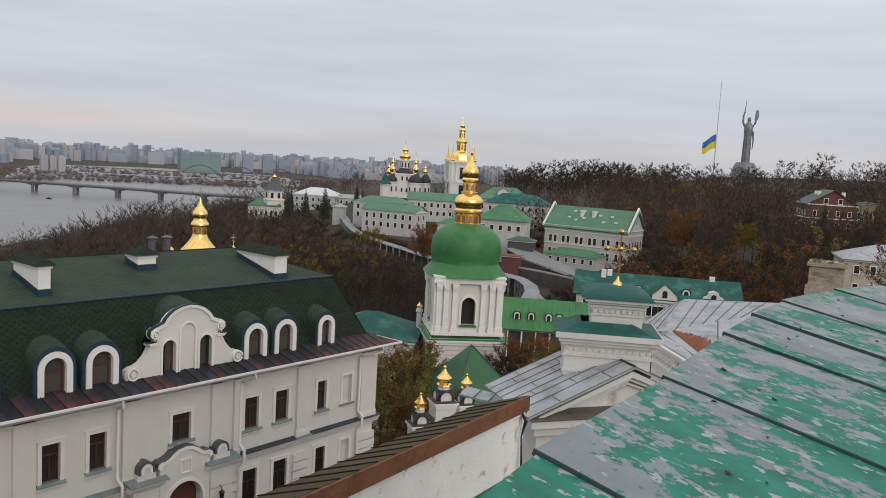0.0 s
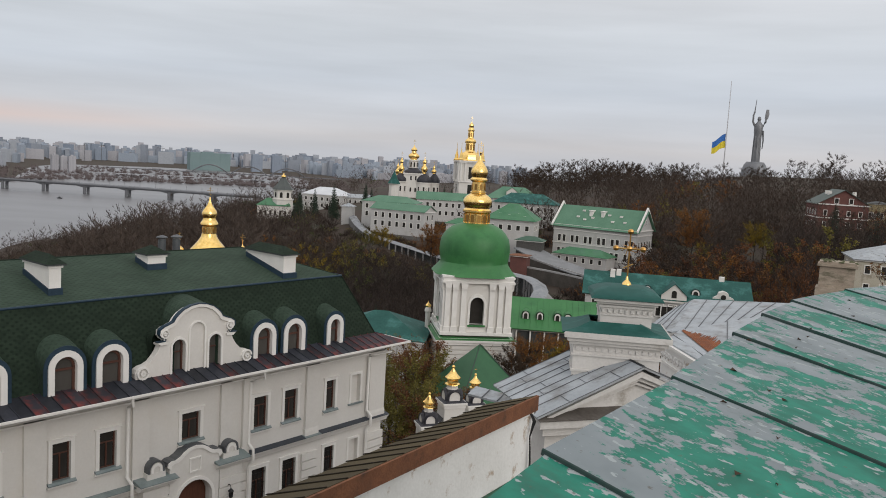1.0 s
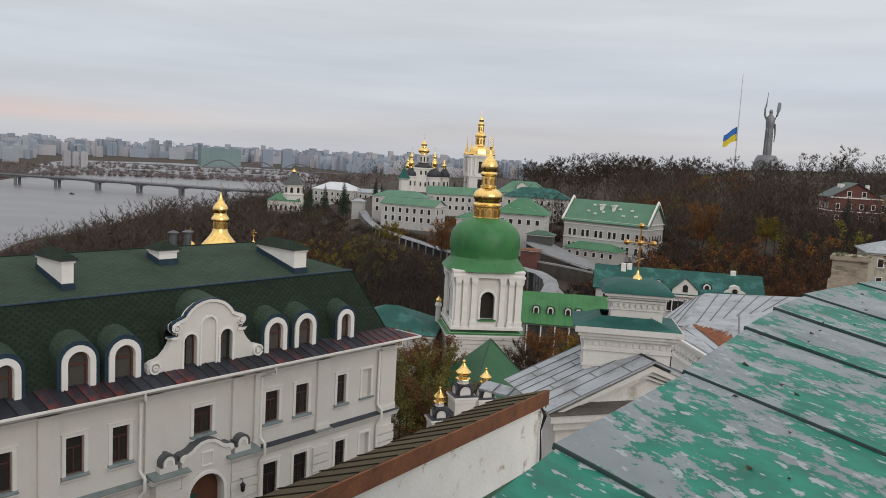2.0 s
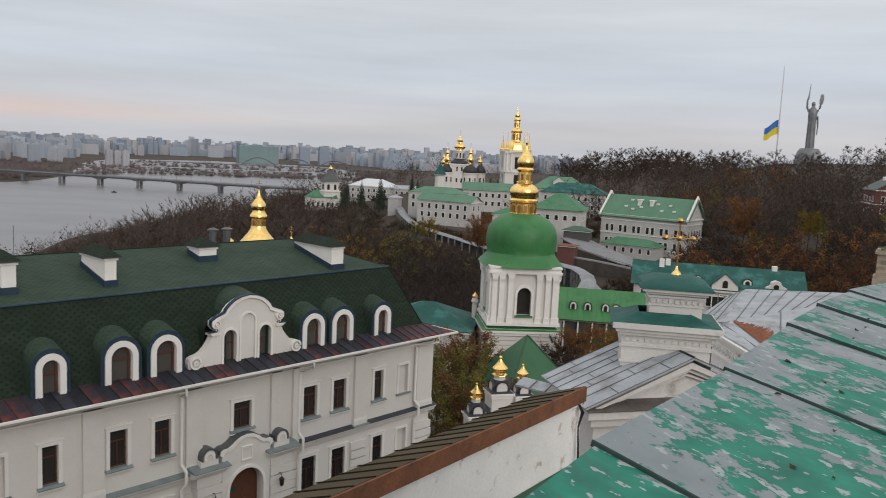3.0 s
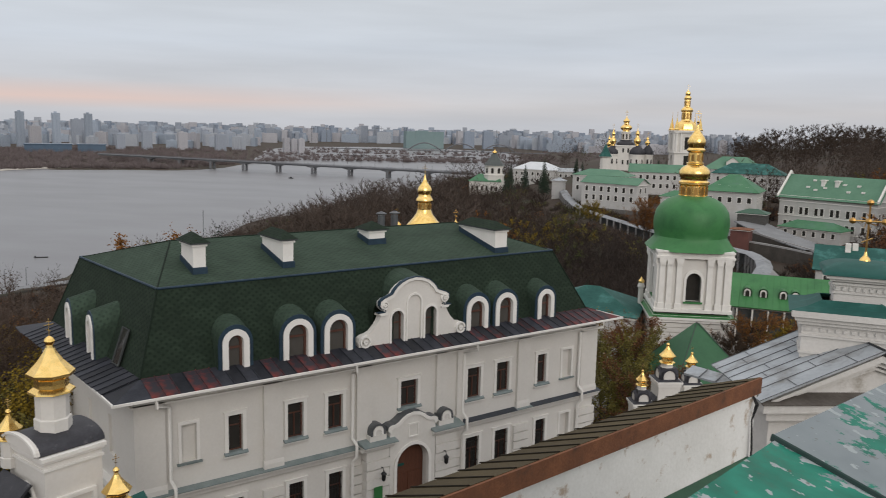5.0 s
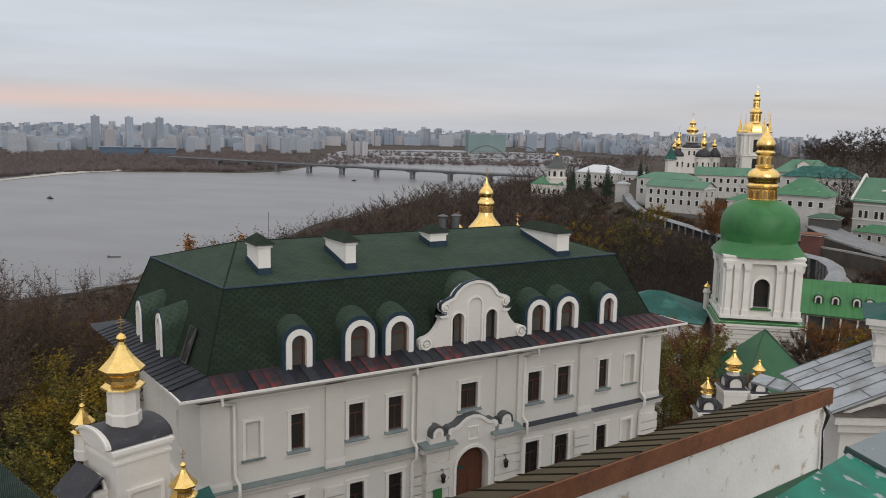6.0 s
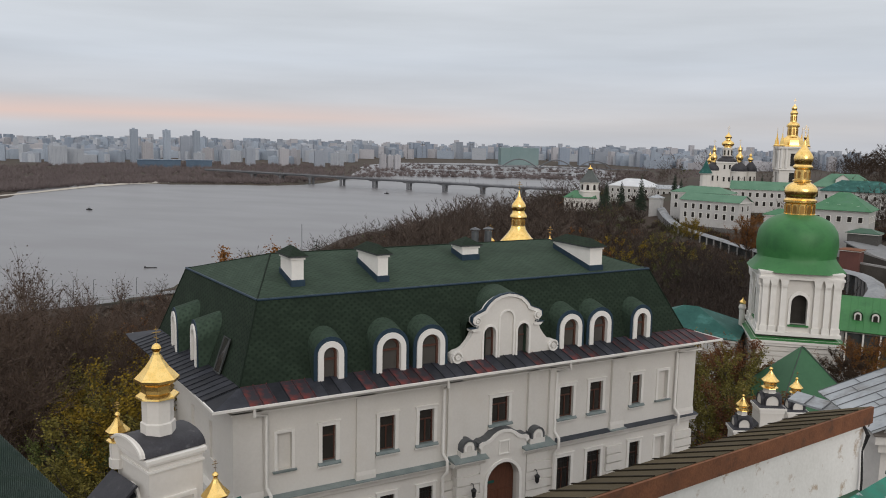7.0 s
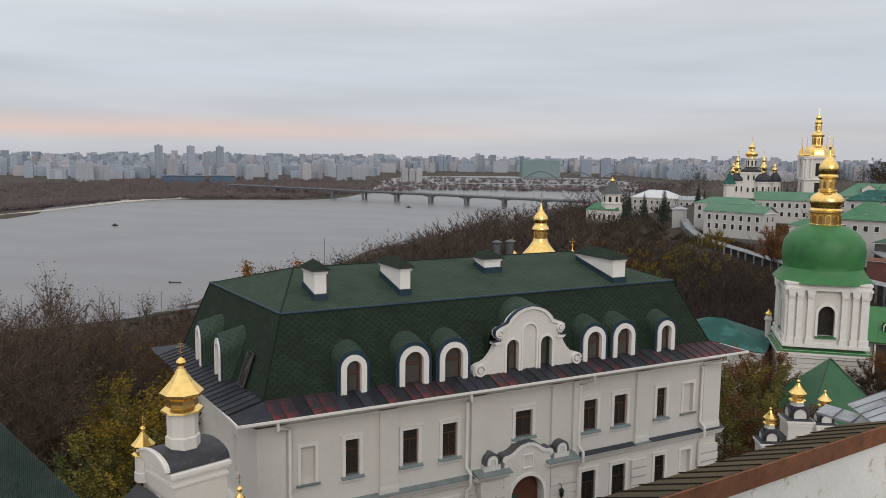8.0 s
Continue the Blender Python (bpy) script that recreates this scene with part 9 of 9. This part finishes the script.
THICKET_AZ, THICKET_EL = (-56, -51, -48.5, -46.2, -43.5, -40.6, -36), (-7.8, -8.2, -9.05, -10.2, -10.2, -9.7, -9.0)  # the line of the crowns
NEAR_A = tree_proto(61, 11, 0.42, 19, 8, 10, 0.010, 11, 0.088, 0.45)
NEAR_B = tree_proto(62, 10, 0.45, 19, 8, 10, 0.010, 11, 0.085, 0.5)
NEAR_C = tree_proto(63, 12, 0.40, 24, 11, 20, 0.009, 1, 0.065, 0.6, girth=0.010)
NEAR_D = tree_proto(64, 11, 0.45, 24, 11, 20, 0.009, 1, 0.065, 0.5, girth=0.010)
for az, d, z, s, pr, mt, lb in (
        (-3.2, 62, 71.5, 0.95, NEAR_A, LEAF_OLIVE, "olive green tree beside the white house"),
        (-2.0, 70, 71.5, 1.05, NEAR_B, LEAF_OLIVE, "olive green autumn tree below the tower"),
        (-1.3, 74, 71.0, 1.0, NEAR_A, LEAF_RUST, "rust red autumn tree below the tower"),
        (-0.6, 60, 71.5, 1.02, NEAR_B, LEAF_RUST, "russet tree beside the green pyramid roof"),
        (-3.8, 78, 71.0, 1.0, NEAR_B, LEAF_YELLOW, "yellowing tree behind the white house"),
        (6.0, 88, 72.6, 0.76, NEAR_A, LEAF_ORANGE, "orange autumn tree in front of the arcade"),
        (7.6, 90, 72.6, 0.72, NEAR_B, LEAF_YELLOW, "golden autumn tree in front of the arcade"),
        (5.0, 86, 72.6, 0.72, NEAR_B, LEAF_BROWN, "brown autumn tree in front of the arcade"),
        (9.2, 92, 72.6, 0.7, NEAR_A, LEAF_ORANGE, "orange autumn tree by the arcade"),
        (20.1, 248, 80.6, 0.92, NEAR_A, LEAF_YELLOW, "yellow-green round tree on the hillside"),
        (20.6, 252, 80.6, 0.8, NEAR_B, LEAF_OLIVE, "olive round tree on the hillside"),
        (16.2, 248, 78.5, 1.4, NEAR_A, LEAF_ORANGE, "tall orange-brown autumn tree on the hillside"),
        (16.9, 240, 78.5, 0.7, NEAR_B, LEAF_YELLOW, "golden autumn tree on the hillside"),
        (21.9, 150, 79.0, 0.85, NEAR_B, LEAF_RUST, "rust red tree behind the zinc roof"),
        (19.8, 146, 78.0, 0.8, NEAR_A, LEAF_RUST, "russet tree behind the teal-roofed house"),
        (23.3, 158, 80.0, 0.85, NEAR_A, LEAF_RUST, "dark red-brown tree beside the old chimney"),
        (28.3, 98, 84.0, 0.62, NEAR_B, LEAF_RUST, "russet bush in front of the old house"),
        (-1.35, 244, 70.0, 1.2, NEAR_A, LEAF_ORANGE, "orange tree below the cloister"),
        (-1.0, 247, 70.0, 0.95, NEAR_B, LEAF_RUST, "russet tree below the cloister"),
        (-4.9, 262, 70.0, 0.9, NEAR_B, LEAF_YELLOW, "yellowing tree beside the gallery"),
        (-5.6, 268, 68.0, 0.7, NEAR_B, LEAF_OLIVE, "olive tree beside the gallery"),
        (-42.6, 42, 76.5, 1.0, NEAR_A, LEAF_YELLOW, "yellow-green autumn tree beside the chapel"),
        (-45.0, 40, 76.0, 1.0, NEAR_B, LEAF_OLIVE, "olive autumn tree beside the chapel"),
        (-46.5, 52, 73.0, 1.05, NEAR_A, LEAF_OLIVE, "olive tree on the slope below the house"),
        (-41.5, 56, 72.0, 1.05, NEAR_B, LEAF_BROWN, "brown-leaved tree on the slope"),
        (-43.5, 68, 70.0, 1.0, NEAR_A, LEAF_YELLOW, "yellow tree on the slope"),
        (-51.2, 46, 76.0, 1.42, NEAR_C, None, "bare dark tree on the slope"),
        (-48.6, 60, 73.0, 1.5, NEAR_D, None, "bare tree with fine twigs"),
        (-52.5, 62, 74.0, 1.35, NEAR_C, None, "bare spreading tree on the slope"),
        (-54.0, 48, 76.0, 1.3, NEAR_D, None, "bare tree at the edge of the slope"),
        (-45.6, 88, 68.0, 1.4, NEAR_D, None, "bare brown tree on the slope"),
        (-34.2, 88, 70.0, 1.9, NEAR_B, LEAF_ORANGE, "orange tree top behind the ridge"),
        (-50.0, 82, 68.0, 1.6, NEAR_C, None, "bare brown tree over the river"),
        (-43.6, 96, 66.0, 1.4, NEAR_D, None, "bare tree above the river bank"),
        (-47.4, 72, 70.0, 1.35, NEAR_C, None, "bare tree with brown twigs on the bank"),
        (-53.0, 74, 70.0, 1.6, NEAR_D, None, "tall bare tree near the river")):
    if mt is None:
        top = 100 + d * math.tan(radians(float(np.interp(az, THICKET_AZ, THICKET_EL)) - 0.4))
        s = min(s, (top - min(z, ground_z(*polar(az, d)[:2]) + 0.3)) / 13.5)
    single_tree("autumn_tree" if mt else "bare_tree", pr, polar(az, d, min(z, ground_z(*polar(az, d)[:2]) + 0.3)), s, d * 37, mt or LEAF_DRY, lb)
# leafy shrubs and small trees between the chapel and the thicket: bearing, distance, slope of sight to the top
for az, d, el, pr, mt, lb in ((-44.6, 74, -12.8, NEAR_A, LEAF_YELLOW, "yellow shrub above the river path"), (-42.0, 78, -12.4, NEAR_B, LEAF_ORANGE, "orange shrub beside the long house"), (-45.2, 47, -16.4, NEAR_B, LEAF_YELLOW, "golden tree beside the chapel"),
                              (-43.2, 45, -17.4, NEAR_A, LEAF_YELLOW, "yellow-green tree behind the chapel"), (-46.4, 41, -19.6, NEAR_A, LEAF_GREEN, "green shrub below the chapel"), (-48.8, 44, -18.0, NEAR_B, LEAF_BROWN, "brown-leaved tree on the slope"),
                              (-48.0, 56, -16.2, NEAR_A, LEAF_BROWN, "brown-leaved tree in the thicket"), (-44.4, 38, -20.2, NEAR_B, LEAF_OLIVE, "olive shrub beside the chapel")):
    p = polar(az, d)
    single_tree("autumn_tree", pr, p, max(0.35, (100 + d * math.tan(radians(el)) - p.z) / 11.5), d * 53, mt, lb)
# the thicket of bare trees and brown-leaved shrubs on the slope below the house
tk = random.Random(5)
for k in range(34):
    az, d = tk.uniform(-56, -37), tk.uniform(52, 118)
    p = polar(az, d)
    top = 100 + d * math.tan(radians(float(np.interp(az, THICKET_AZ, THICKET_EL)) - tk.uniform(0.3, 4.0)))
    sc0 = max(0.45, min(1.4, (top - p.z) / 13.0))
    single_tree("bare_tree", (NEAR_C, NEAR_D)[k % 2], p, sc0, tk.uniform(0, 360), LEAF_DRY, "nearly bare brown tree in the thicket on the slope")
